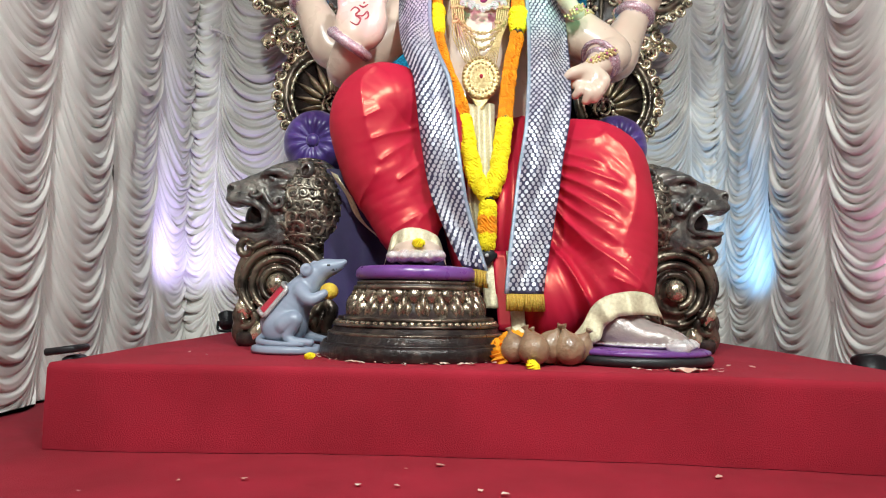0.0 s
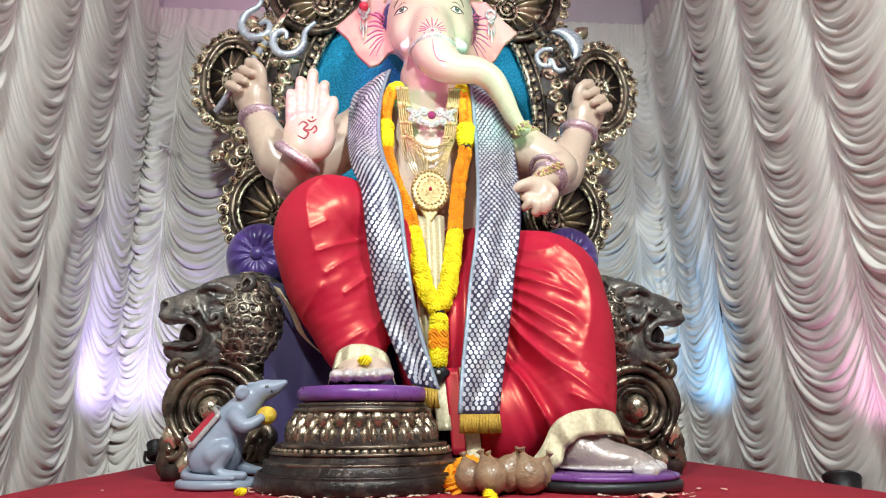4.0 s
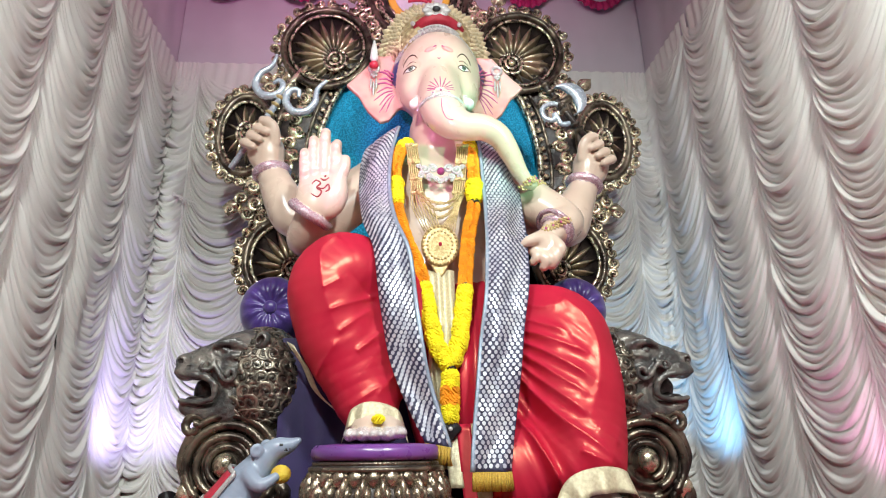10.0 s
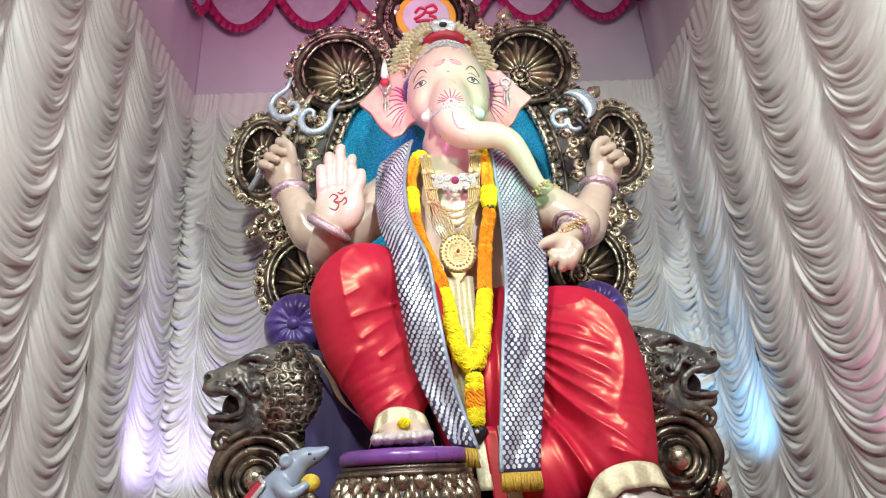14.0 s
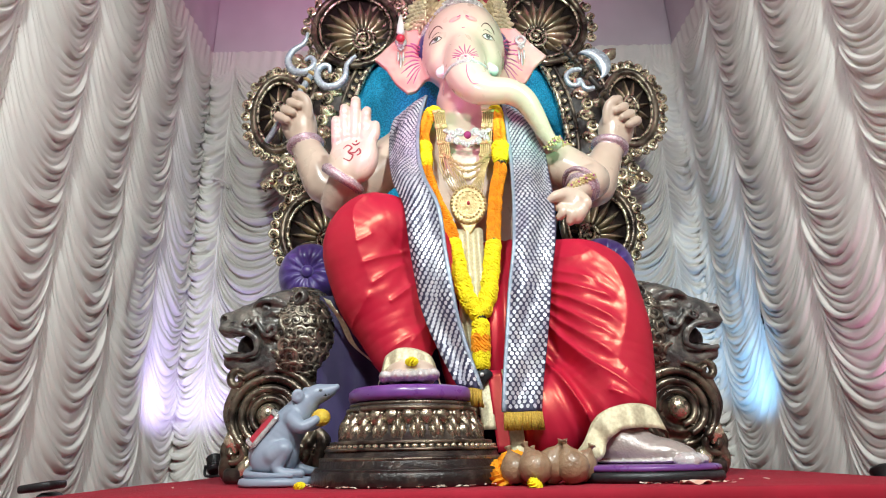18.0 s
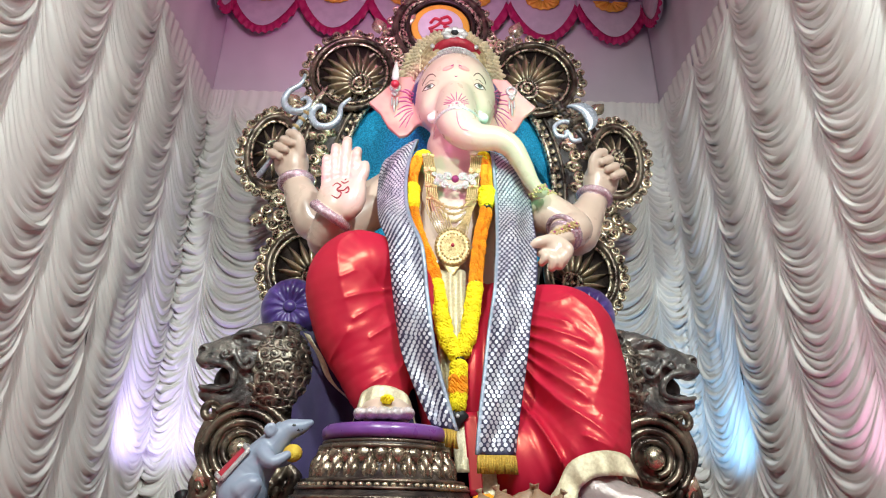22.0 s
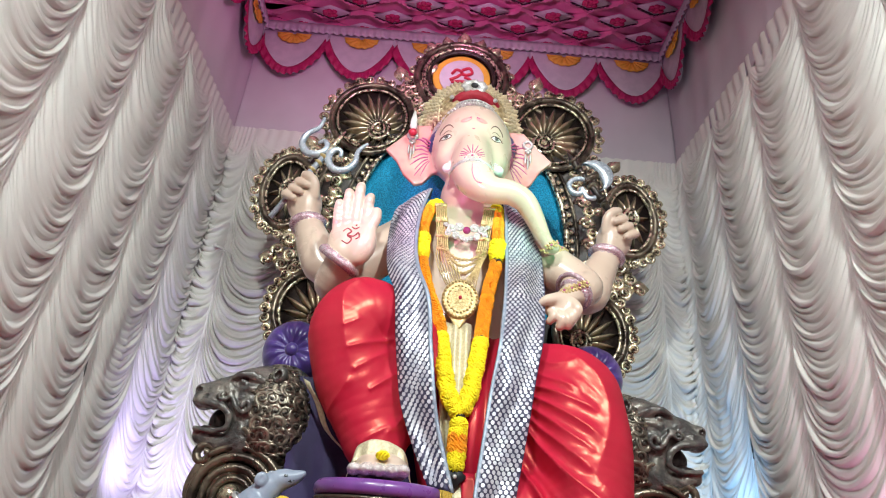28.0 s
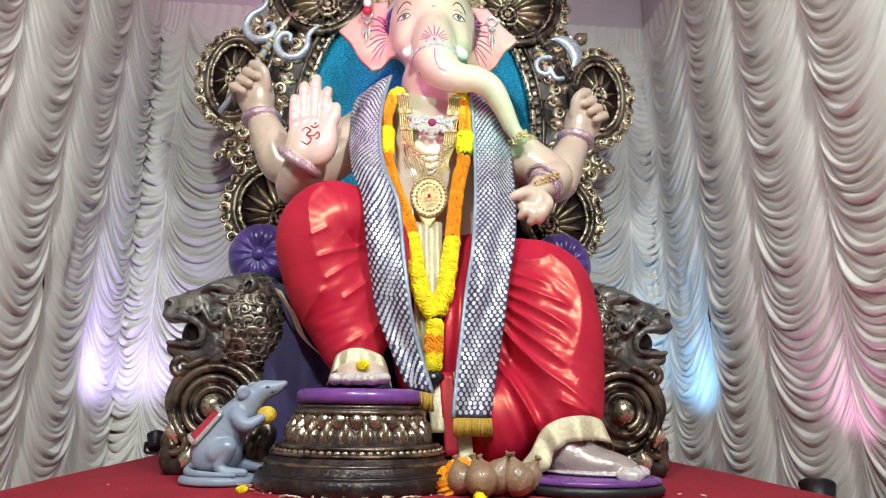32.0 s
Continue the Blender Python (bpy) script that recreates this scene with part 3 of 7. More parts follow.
V, F, k = ceiling_mesh()
tagged(part("ceiling", (V, F), [M_MAGENTA, M_CEIL, M_WHITECLOTH, M_BLACK, M_MAGENTA], midx=k), "hot pink frilled cloth ceiling with white diamond patches and rosettes", "ceiling", kind="structure")


def valance(name, a, along, nrm, count, w):
    """A hanging cloth border with scallops, a magenta ruffle along them and a yellow half flower in each."""
    root = thing(name, (a[0], a[1], ZT - 0.6), "white scalloped valance with magenta ruffle and yellow half flowers", "valance", "valances")
    a, along, nrm = np.array(a, float), np.array(along, float), np.array(nrm, float)
    top = ZT - 0.12

    def low(s):
        return 0.12 + 0.34 * math.sin(math.pi * (s % 1.0 if s < count else 1.0)) ** 0.75

    def at(s, z, d):
        return tuple(a + along * (s * w) + nrm * d + np.array((0, 0, z)))
    for i in range(count):
        def cloth(u, v, i=i):
            s = i + u
            return at(s, top - v * low(min(s, i + 0.999)), 0.012 + 0.012 * math.sin(u * 9 + i) * v)
        sc = part("scallop", sheet(cloth, 20, 6, tuple(nrm * -0.004)), M_WHITECLOTH, root)

        def ruffle(u, v, i=i):
            s = i + u
            b = low(min(s, i + 0.999))
            f = 0.012 * math.sin(u * 75) * v
            return at(s + (v - 0.5) * 0.07 * (-math.cos(math.pi * u)), top - b - (v - 0.5) * 0.075, 0.036 + f)
        part("ruffle", sheet(ruffle, 90, 3, tuple(nrm * -0.003)), M_MAGENTA, sc, "magenta gathered ruffle")

        def flower(u, v, i=i):
            ang = math.pi * u
            r = (0.02 + 0.13 * v) * (1 - 0.05 * abs(math.sin(ang * 7)))
            return at(i + 0.5 + r * math.cos(ang) / w, top - 0.05 - 0.75 * r * math.sin(ang), 0.034 + 0.004 * math.sin(ang * 14))
        part("half_flower", sheet(flower, 40, 3, tuple(nrm * -0.004)), M_YELLOWCLOTH, sc, "yellow half flower patch")

    def band(u, v):
        return at(u * count, top + 0.07 - 0.1 * v, 0.04 + 0.01 * math.sin(u * count * 60) * v)
    part("gathered_band", sheet(band, count * 60, 3, tuple(nrm * -0.003)), M_WHITECLOTH, root, "white gathered band")
    return root


valance("valance", (XL + 0.05, YB - 0.05, 0), (1, 0, 0), (0, -1, 0), 6, (XR - XL - 0.1) / 6)
valance("valance", (XL + 0.06, YB - 0.08, 0), (0, -1, 0), (1, 0, 0), 8, 0.53)
valance("valance", (XR - 0.06, YB - 0.08, 0), (0, -1, 0), (-1, 0, 0), 8, 0.53)

# the carpeted platform
PX0, PX1, PY0, PY1 = -1.2, 1.5, 1.95, 4.0


def carpet(u, v):
    """Front and top in one cloth: v runs from the floor up the front and back over the top."""
    x = PX0 + u * (PX1 - PX0)
    w = 0.004 * math.sin(x * 7 + 1) + 0.003 * math.sin(x * 17) + 0.17 * max(0.0, (x - 0.1) / 1.4) ** 1.5
    H = ZP - ZF
    L = H + PY1 - PY0
    q = v * L
    if q < H - 0.02:
        return (x, PY0 - w - 0.006 * math.sin(x * 5 + q * 9) * (1 - q / H), ZF + 0.002 + q)
    if q < H + 0.02:
        t = (q - H + 0.02) / 0.04 * math.pi / 2
        return (x, PY0 - w + 0.02 * (1 - math.cos(t)), ZP - 0.02 + 0.02 * math.sin(t))
    return (x, PY0 - w * max(0.0, 1 - (q - H) / 0.5) + q - H, ZP + 0.0015 * math.sin(x * 9 + q * 6))


plat = thing("platform", (0.1, 2.9, ZF), "low platform covered in red felt carpet", "platform", kind="structure")
part("carpet_cover", sheet(carpet, 90, 150), M_CARPET, plat)
part("platform_core", box((PX0 + 0.003, PY0 + 0.03, ZF + 0.002), (PX1 - 0.003, PY1, ZP - 0.008), 0.006), M_CARPET, plat)

# ---- the throne ----
CX = 0.12
YT = 3.5
throne = thing("throne", (CX, 3.2, ZP), "tall carved throne in worn bronze paint with lion arms", "throne")


def ring_path(c, a, b, y, t0=0.0, t1=360.0, n=48):
    return [(c[0] + a * math.cos(radians(t0 + (t1 - t0) * i / n)), y, c[1] + b * math.sin(radians(t0 + (t1 - t0) * i / n))) for i in range(n + (0 if t1 - t0 >= 360 else 1))]


def slab(outline, y0, y1):
    """A flat plate with a bevelled rim from an outline of (x, z)."""
    n = len(outline)
    cx, cz = np.mean(outline, 0)
    V = []
    for y, k in ((y1, 1.0), (y0 + 0.015, 1.0), (y0, 0.97)):
        V += [(cx + (x - cx) * k, y, cz + (z - cz) * k) for x, z in outline]
    F = [tuple(range(2 * n, 3 * n)), tuple(reversed(range(n)))]
    for r in (0, 1):
        F += [(r * n + i, r * n + (i + 1) % n, (r + 1) * n + (i + 1) % n, (r + 1) * n + i) for i in range(n)]
    return V, F


# curled knob: a small snail-shell scroll that edges the carving
def curl_mesh(name, m, turns=1.4, n=16):
    pts, rr = [], []
    for i in range(n + 1):
        t = i / n
        a = t * turns * 2 * math.pi
        r = 0.8 - 0.62 * t
        pts.append((r * math.cos(a), -0.25 * t, r * math.sin(a)))
        rr.append(0.3 * (1 - 0.35 * t))
    return mesh(name, *join(tube(pts, rr, 7, flat=1.1), ball((0, -0.3, 0), (0.28, 0.25, 0.28), 8, 5)), m)


M_CARVED = mat("worn_gold_carving", (0.80, 0.70, 0.50), (0.06, 0.042, 0.032), 1.3, 0.25, 0.8, 0.12, 6, lo=0.46, hi=0.64, spread=0.35)
M_PETALS = mat("dull_gold_carving", (0.50, 0.41, 0.28), (0.04, 0.03, 0.024), 2.5, 0.3, 0.75, 0.12, 9, lo=0.42, hi=0.62, spread=0.3)
M_FOLIAGE = mat("bronze_carving", (0.36, 0.29, 0.21), (0.035, 0.025, 0.02), 1.6, 0.27, 0.85, 0.15, 7, lo=0.42, hi=0.66, spread=0.3)
ME_CURL = curl_mesh("scroll_knob", M_CARVED)
ME_BEAD = mesh("bead", *ball((0, 0, 0), (1, 0.8, 1), 9, 6), M_CARVED)


def leaf_mesh(name, m, w=0.36):
    """A carved leaf, pointing to +z, with a raised midrib."""
    V, F = [], []
    n = 8
    for i in range(n + 1):
        t = i / n
        half = w * math.sin(math.pi * min(1, t * 0.93 + 0.05)) ** 0.8 + 0.01
        rise = -0.22 * math.sin(math.pi * (0.15 + 0.8 * t))
        for j in range(5):
            s = (j - 2) / 2
            V.append((half * s, rise * (1 - 0.75 * s * s) - (0.05 if j == 2 else 0) + (0.1 if abs(s) == 1 else 0), t))
    for i in range(n):
        for j in range(4):
            F.append((i * 5 + j, i * 5 + j + 1, (i + 1) * 5 + j + 1, (i + 1) * 5 + j))
    return mesh(name, V, F, m)


ME_LEAF = leaf_mesh("petal", M_PETALS, 0.085)
ME_LEAFG = leaf_mesh("acanthus_leaf", M_CARVED, 0.4)


def place(me, at, size, spin=0.0, parent=None, name=None, tip=0.0, flip=1.0):
    """Carving on an upright face: spin turns it in that face."""
    m = Matrix.Translation(at) @ Matrix.Rotation(radians(-spin), 4, "Y") @ Matrix.Rotation(radians(tip), 4, "X") @ Matrix.Diagonal((size * flip, size, size, 1))
    return put(name or me.name, me, parent, "", m)


# back: dark plate, blue velvet oval, ringed by bands
BC = (0.13, 2.13)
back_outline = [(CX + x, z) for x, z in spline([(-0.74, 1.0), (-0.90, 1.45), (-0.99, 1.9), (-1.08, 2.3), (-0.93, 2.72), (-0.48, 3.1), (0.0, 3.45), (0.48, 3.1), (0.93, 2.72), (1.08, 2.3), (0.99, 1.9), (0.90, 1.45), (0.74, 1.0)], 6)]
part("back_panel", slab(back_outline, YT + 0.03, YT + 0.12), M_DARK, throne)
oval = [(BC[0] + 0.66 * math.cos(t), BC[1] + 0.9 * math.sin(t)) for t in np.linspace(0, 2 * math.pi, 64, endpoint=False)]


def velvet(u, v):
    t = 2 * math.pi * u
    return (BC[0] + 0.66 * v * math.cos(t), YT + 0.02 - 0.08 * math.sqrt(max(0, 1 - v * v)), BC[1] + 0.9 * v * math.sin(t))


part("back_cushion", sheet(velvet, 64, 12), M_BLUE, throne, "blue glitter velvet back cushion")
for a, b, r, y, m in ((0.67, 0.91, 0.022, YT - 0.02, M_GOLDWORN), (0.735, 0.975, 0.012, YT - 0.02, M_BRONZE), (0.93, 1.17, 0.02, YT - 0.02, M_BRONZE), (0.985, 1.225, 0.014, YT, M_GOLDWORN)):
    part("arch_band", tube(ring_path(BC, a, b, y, -30, 210, 80), r, 8), m, throne)


def arch_bed(u, v):
    t = radians(-30 + 240 * u)
    k = v
    return (BC[0] + (0.66 + 0.34 * k) * math.cos(t), YT + 0.012 - 0.03 * math.sin(math.pi * k), BC[1] + (0.9 + 0.34 * k) * math.sin(t))


part("arch_frame", sheet(arch_bed, 80, 6), M_DARK, throne)
for i in range(64):
    t = radians(-28 + 236 * i / 63)
    place(ME_BEAD, (BC[0] + 0.703 * math.cos(t), YT - 0.02, BC[1] + 0.943 * math.sin(t)), 0.017, parent=throne, name="bead")
for i in range(96):
    t = radians(-28 + 236 * i / 95)
    place(ME_BEAD, (BC[0] + 0.957 * math.cos(t), YT - 0.016, BC[1] + 1.197 * math.sin(t)), 0.012, parent=throne, name="bead")
for i in range(56):
    d = -24 + 228 * i / 55
    t = radians(d)
    place(ME_CURL, (BC[0] + (0.80 + 0.04 * (i % 2)) * math.cos(t), YT - 0.012, BC[1] + (1.04 + 0.04 * (i % 2)) * math.sin(t)), 0.05, d * 1 + 60 * (i % 2), throne, "scroll", flip=1 if i % 2 else -1)
    place(ME_LEAFG, (BC[0] + 0.86 * math.cos(t + 0.06), YT - 0.02, BC[1] + 1.1 * math.sin(t + 0.06)), 0.085, d - 90 + (150 if i % 2 else 20), throne, "leaf")


def rosette(c, a, b, tilt, petals, knobs, y=YT, k0=0.0, k1=360.0, hub=None):
    """A carved shell medallion: dish, ring, sunburst petals and an edge of curled knobs."""
    root = part("rosette", slab([(c[0] + a * 0.99 * math.cos(t), c[1] + b * 0.99 * math.sin(t)) for t in np.linspace(0, 2 * math.pi, 36, endpoint=False)], y + 0.0, y + 0.06), M_DARK, throne)
    part("rim", tube(ring_path(c, a, b, y - 0.02), 0.022, 8, closed=True), M_BRONZE, root)
    part("rim_bead", tube(ring_path(c, a * 0.86, b * 0.86, y - 0.02), 0.012, 6, closed=True), M_GOLDWORN, root)
    h = hub or (c[0], c[1])
    for i in range(petals):
        d = 360 * i / petals + tilt
        t = radians(d)
        ex, ez = c[0] + 0.8 * a * math.cos(t) - h[0], c[1] + 0.8 * b * math.sin(t) - h[1]
        L = math.hypot(ex, ez)
        place(ME_LEAF, (h[0] + 0.12 * ex, y - 0.012, h[1] + 0.12 * ez), L * 0.88, math.degrees(math.atan2(ez, ex)) - 90, root, "petal", tip=-4)
    part("hub", tube(ring_path(h, a * 0.26, b * 0.26, y - 0.035), 0.016, 7, closed=True), M_GOLDWORN, root)
    part("hub_ring", tube(ring_path(h, a * 0.15, b * 0.15, y - 0.045), 0.012, 7, closed=True), M_GOLDWORN, root)
    place(ME_BEAD, (h[0], y - 0.045, h[1]), a * 0.09, parent=root, name="hub_bead")
    for i in range(knobs):
        d = k0 + (k1 - k0) * i / max(1, knobs - 1)
        t = radians(d)
        s = 0.040 * (0.85 + 0.3 * ((i * 7) % 5) / 4)
        place(ME_CURL, (c[0] + (a + 0.055) * math.cos(t), y - 0.01, c[1] + (b + 0.055) * math.sin(t)), s, d + 90, throne, "scroll_knob", flip=1 if i % 3 else -1)


for sx in (-1, 1):
    f = (lambda d: d) if sx > 0 else (lambda d: 180 - d)
    rosette((CX - 0.02 + sx * 0.60, 2.935), 0.265, 0.275, 0, 17, 17, YT - 0.03, f(-30), f(190), hub=(CX - 0.02 + sx * 0.545, 2.84))
    rosette((CX + sx * 1.07, 2.33), 0.155, 0.25, 8, 12, 15, YT - 0.03, f(-85), f(110))
    rosette((CX + sx * 0.80, 1.56), 0.20, 0.235, 4, 14, 15, YT - 0.05, f(-85), f(80), hub=(CX + sx * 0.74, 1.5))
    # scrolls that link the medallions
    for x, z, s, d in ((1.0, 2.0, 0.06, 20), (1.06, 1.93, 0.05, 80), (0.98, 1.9, 0.055, 140), (1.02, 1.84, 0.05, 200), (0.93, 1.84, 0.045, 250), (0.95, 2.65, 0.05, 30), (0.9, 2.72, 0.05, 90), (0.84, 2.66, 0.045, 150), (0.36, 3.2, 0.06, 10), (0.30, 3.27, 0.05, 110), (0.42, 3.26, 0.045, 200), (0.34, 3.12, 0.05, 300), (1.08, 2.03, 0.04, 10), (0.87, 1.92, 0.05, 30), (1.12, 1.86, 0.035, 90)):
        place(ME_CURL, (CX + sx * x, YT - 0.03, z), s, d, throne, "scroll_knob", flip=sx)
    for x, z, s, d in ((1.06, 1.90, 0.11, -100), (0.95, 2.70, 0.11, -50), (0.95, 1.76, 0.12, -150), (0.45, 3.3, 0.13, -20), (0.26, 3.36, 0.13, 10), (0.96, 1.98, 0.13, -60), (0.98, 1.86, 0.10, -90), (1.0, 2.04, 0.10, -40), (0.90, 1.80, 0.10, -130), (0.90, 1.93, 0.12, -20), (0.88, 1.86, 0.11, 30), (0.92, 2.62, 0.10, -30), (0.86, 2.70, 0.11, 20)):
        place(ME_LEAFG, (CX + sx * x, YT - 0.02, z), s, -sx * -d, throne, "acanthus_leaf")

# crest with the round painted plaque
CR = CX - 0.05
crest = part("crest", slab([(CR + 0.33 * math.cos(t), 3.345 + 0.33 * math.sin(t)) for t in np.linspace(0, 2 * math.pi, 40, endpoint=False)], YT - 0.02, YT + 0.05), M_DARK, throne)
for r, w, y, m in ((0.31, 0.026, 0.03, M_BRONZE), (0.262, 0.018, 0.04, M_GOLDWORN), (0.225, 0.014, 0.045, M_DARK)):
    part("ring", tube(ring_path((CR, 3.345), r, r, YT - y, n=56), w, 8, closed=True), m, crest)
part("yellow_disc", moved(lathe([(0.2, 0), (0.2, 0.008), (0.19, 0.012)], 40), Matrix.Translation((CR, YT - 0.03, 3.345)) @ Matrix.Rotation(radians(90), 4, "X")), M_YELLOWCLOTH, crest, "yellow painted ring")
part("white_disc", moved(lathe([(0.155, 0), (0.155, 0.006), (0.15, 0.009)], 40), Matrix.Translation((CR, YT - 0.041, 3.345)) @ Matrix.Rotation(radians(90), 4, "X")), M_WHITECLOTH, crest, "white painted disc")
for pts in (((-0.07, 0.02), (-0.04, 0.06), (0.0, 0.04), (-0.03, 0.0), (-0.08, -0.03)), ((0.0, 0.06), (0.05, 0.08), (0.07, 0.04), (0.03, 0.02), (-0.01, 0.03)), ((-0.07, -0.05), (0.0, -0.04), (0.08, -0.05)), ((0.02, 0.0), (0.06, -0.02), (0.05, -0.06))):
    part("red_stroke", tube(spline([(CR + x, YT - 0.055, 3.345 + z) for x, z in pts], 5), 0.011, 6), M_REDPAINT, crest)
for i in range(15):
    d = -20 + 220 * i / 14
    t = radians(d)
    place(ME_CURL, (CR + 0.35 * math.cos(t), YT - 0.01, 3.345 + 0.35 * math.sin(t)), 0.04, d + 90, throne, "scroll_knob", flip=1 if i % 2 else -1)
for d, s in ((90, 0.13), (70, 0.1), (110, 0.1), (50, 0.1), (130, 0.1)):
    t = radians(d)
    place(ME_LEAFG, (CR + 0.30 * math.cos(t), YT - 0.03, 3.345 + 0.30 * math.sin(t)), s, d - 90, throne, "acanthus_leaf")

# seat block and purple skirt
part("seat", box((CX - 0.62, 2.72, ZP + 0.02), (CX + 0.62, 3.45, 1.0), 0.03), M_SKIRT_SHADED, throne, "purple cloth covered seat")


def skirt(u, v):
    x = CX - 0.63 + 1.26 * u
    return (x, 2.70 - 0.012 * math.sin(u * 60) * v, 1.0 - v * (1.0 - ZP - 0.01))


part("seat_skirt", sheet(skirt, 120, 8), M_SKIRT_SHADED, throne, "gathered purple cloth skirt")


def scroll_path(c, r0, r1, turns, a0, y, sx, n=40):
    """A volute winding inwards from r0 to r1."""
    out = []
    for i in range(n + 1):
        t = i / n
        a = radians(a0) + t * turns * 2 * math.pi
        r = r0 + (r1 - r0) * t ** 0.8
        out.append((c[0] + sx * r * math.cos(a), y - 0.03 * t, c[1] + r * math.sin(a)))
    return out


def lion(sx):
    """A roaring lion head that looks outwards on a scrolled leg."""
    def X(x):
        return CX + 0.02 + sx * x
    g = part("lion_arm", box((min(X(0.55), X(0.92)), 2.74, ZP + 0.01), (max(X(0.55), X(0.92)), 3.3, 0.72), 0.02), M_DARK, throne)
    # Material 1 colours the carved hollows and the mouth filling darker than the head.
    items = [
        ell((X(0.745), 2.81, 0.832), (0.175, 0.165, 0.215), k=0.02),
        ell((X(0.83), 2.75, 0.965), (0.11, 0.10, 0.068), (0, sx * 16, 0), k=0.05),
        limb([(X(0.85), 2.735, 0.920, 0.084), (X(0.94), 2.72, 0.908, 0.068), (X(1.018), 2.715, 0.892, 0.050)], 0.03),
        ell((X(1.045), 2.712, 0.908), (0.030, 0.050, 0.028), (0, sx * 10, 0), k=0.012),
        ell((X(1.032), 2.708, 0.862), (0.042, 0.062, 0.036), k=0.014),
        ell((X(0.975), 2.67, 0.860), (0.055, 0.032, 0.038), (0, sx * 6, 0), k=0.012),
        ell((X(0.865), 2.695, 0.862), (0.062, 0.050, 0.062), k=0.03),
        ell((X(0.84), 2.73, 0.74), (0.065, 0.075, 0.10), k=0.04),
        limb([(X(0.86), 2.72, 0.705, 0.058), (X(0.94), 2.715, 0.706, 0.046), (X(1.012), 2.71, 0.726, 0.034)], 0.02),
        ell((X(1.022), 2.708, 0.738), (0.018, 0.046, 0.018), k=0.008),
        carve(ell((X(1.00), 2.66, 0.790), (0.105, 0.16, 0.036), (0, sx * 5, 0), m=1)),
        limb([(X(1.055), 2.668, 0.856, 0.012), (X(0.99), 2.640, 0.846, 0.015), (X(0.925), 2.637, 0.832, 0.014), (X(0.893), 2.64, 0.795, 0.013), (X(0.90), 2.645, 0.752, 0.012), (X(0.96), 2.66, 0.738, 0.011), (X(1.03), 2.67, 0.746, 0.010)], 0.006),
        ell((X(0.925), 2.765, 0.79), (0.085, 0.045, 0.075), k=0.004, m=1),
        ell((X(0.965), 2.715, 0.752), (0.055, 0.034, 0.014), (0, sx * -6, 0), k=0.004, m=1),
        limb([(X(0.775), 2.672, 0.952, 0.020), (X(0.835), 2.645, 0.972, 0.020), (X(0.885), 2.640, 0.970, 0.015), (X(0.915), 2.655, 0.955, 0.010)], 0.010),
        carve(ell((X(0.868), 2.632, 0.943), (0.030, 0.022, 0.014), (0, sx * 12, 0), m=1)),
        ell((X(0.866), 2.652, 0.942), (0.016, 0.014, 0.012), k=0.002),
        ell((X(0.835), 2.655, 0.918), (0.045, 0.020, 0.014), (0, sx * 10, 0), k=0.010),
        carve(ell((X(1.048), 2.662, 0.905), (0.014, 0.016, 0.010), (0, sx * -20, 0), m=1)),
        ell((X(0.722), 2.655, 0.982), (0.030, 0.034, 0.040), (0, sx * -25, 0), k=0.01),
        carve(ell((X(0.727), 2.622, 0.980), (0.014, 0.022, 0.022), (0, sx * -25, 0), m=1)),
    ]
    for q in range(3):
        items.append(limb([(X(1.03), 2.662 - 0.004 * q, 0.884 - 0.012 * q, 0.003), (X(0.995), 2.642, 0.884 - 0.013 * q, 0.0045), (X(0.955), 2.645, 0.878 - 0.014 * q, 0.003)], 0.004))
    items.append(limb([(X(x), 2.642 - 0.003 * k, z, 0.0105) for k, (x, z) in enumerate(((0.925, 0.895), (0.895, 0.872), (0.872, 0.838), (0.845, 0.818), (0.818, 0.832), (0.82, 0.858), (0.842, 0.860), (0.846, 0.842)))], 0.004))
    items.append(limb([(X(x), 2.640 - 0.003 * k, z, 0.008) for k, (x, z) in enumerate(((0.90, 0.90), (0.915, 0.872), (0.935, 0.862), (0.95, 0.875), (0.938, 0.89)))], 0.004))

    def wrinkles(P):
        q = np.hypot(P[:, 0] - X(1.06), P[:, 2] - 0.80)
        return 0.004 * np.sin(q * 150 + 4 * np.sin(P[:, 2] * 40)) * (np.abs(P[:, 0] - X(0.90)) < 0.08) * 0.3 + 0.0015 * np.sin(P[:, 0] * 70) * np.sin(P[:, 2] * 80)
    head = put("lion_head", solid_mesh("lion_head", items, 0.0065, [M_LION, M_DARK, M_IVORY], wrinkles), throne, "roaring lion head with curled mane")
    rng = np.random.RandomState(5)
    for i in range(14):
        for j in range(13):
            el = radians(-80 + 158 * j / 12)
            az = radians(-24 + 170 * i / 13 + 6 * (j % 2))
            d = Vector((-sx * math.sin(az - 0.55) * math.cos(el), -math.cos(az - 0.55) * math.cos(el), math.sin(el)))
            if sx * d.x > (0.30 if -0.42 < d.z < 0.70 else 0.66):
                continue
            c = Vector((X(0.74), 2.80, 0.835))
            p = c + Vector((d.x * 0.180, d.y * 0.176, d.z * 0.220))
            q = d.to_track_quat("-Y", "Z").to_matrix().to_4x4()
            s = 0.036 * rng.uniform(0.85, 1.2)
            put("mane_curl", ME_MANE, head, "", Matrix.Translation(p) @ q @ Matrix.Rotation(rng.uniform(0, 6.3), 4, "Y") @ Matrix.Diagonal((s * sx, s * 0.5, s, 1)))
    # leg: a carved mass with ridged volutes and a foot scroll
    def ridges(P):
        r = np.hypot(P[:, 0] - X(0.836), P[:, 2] - 0.50)
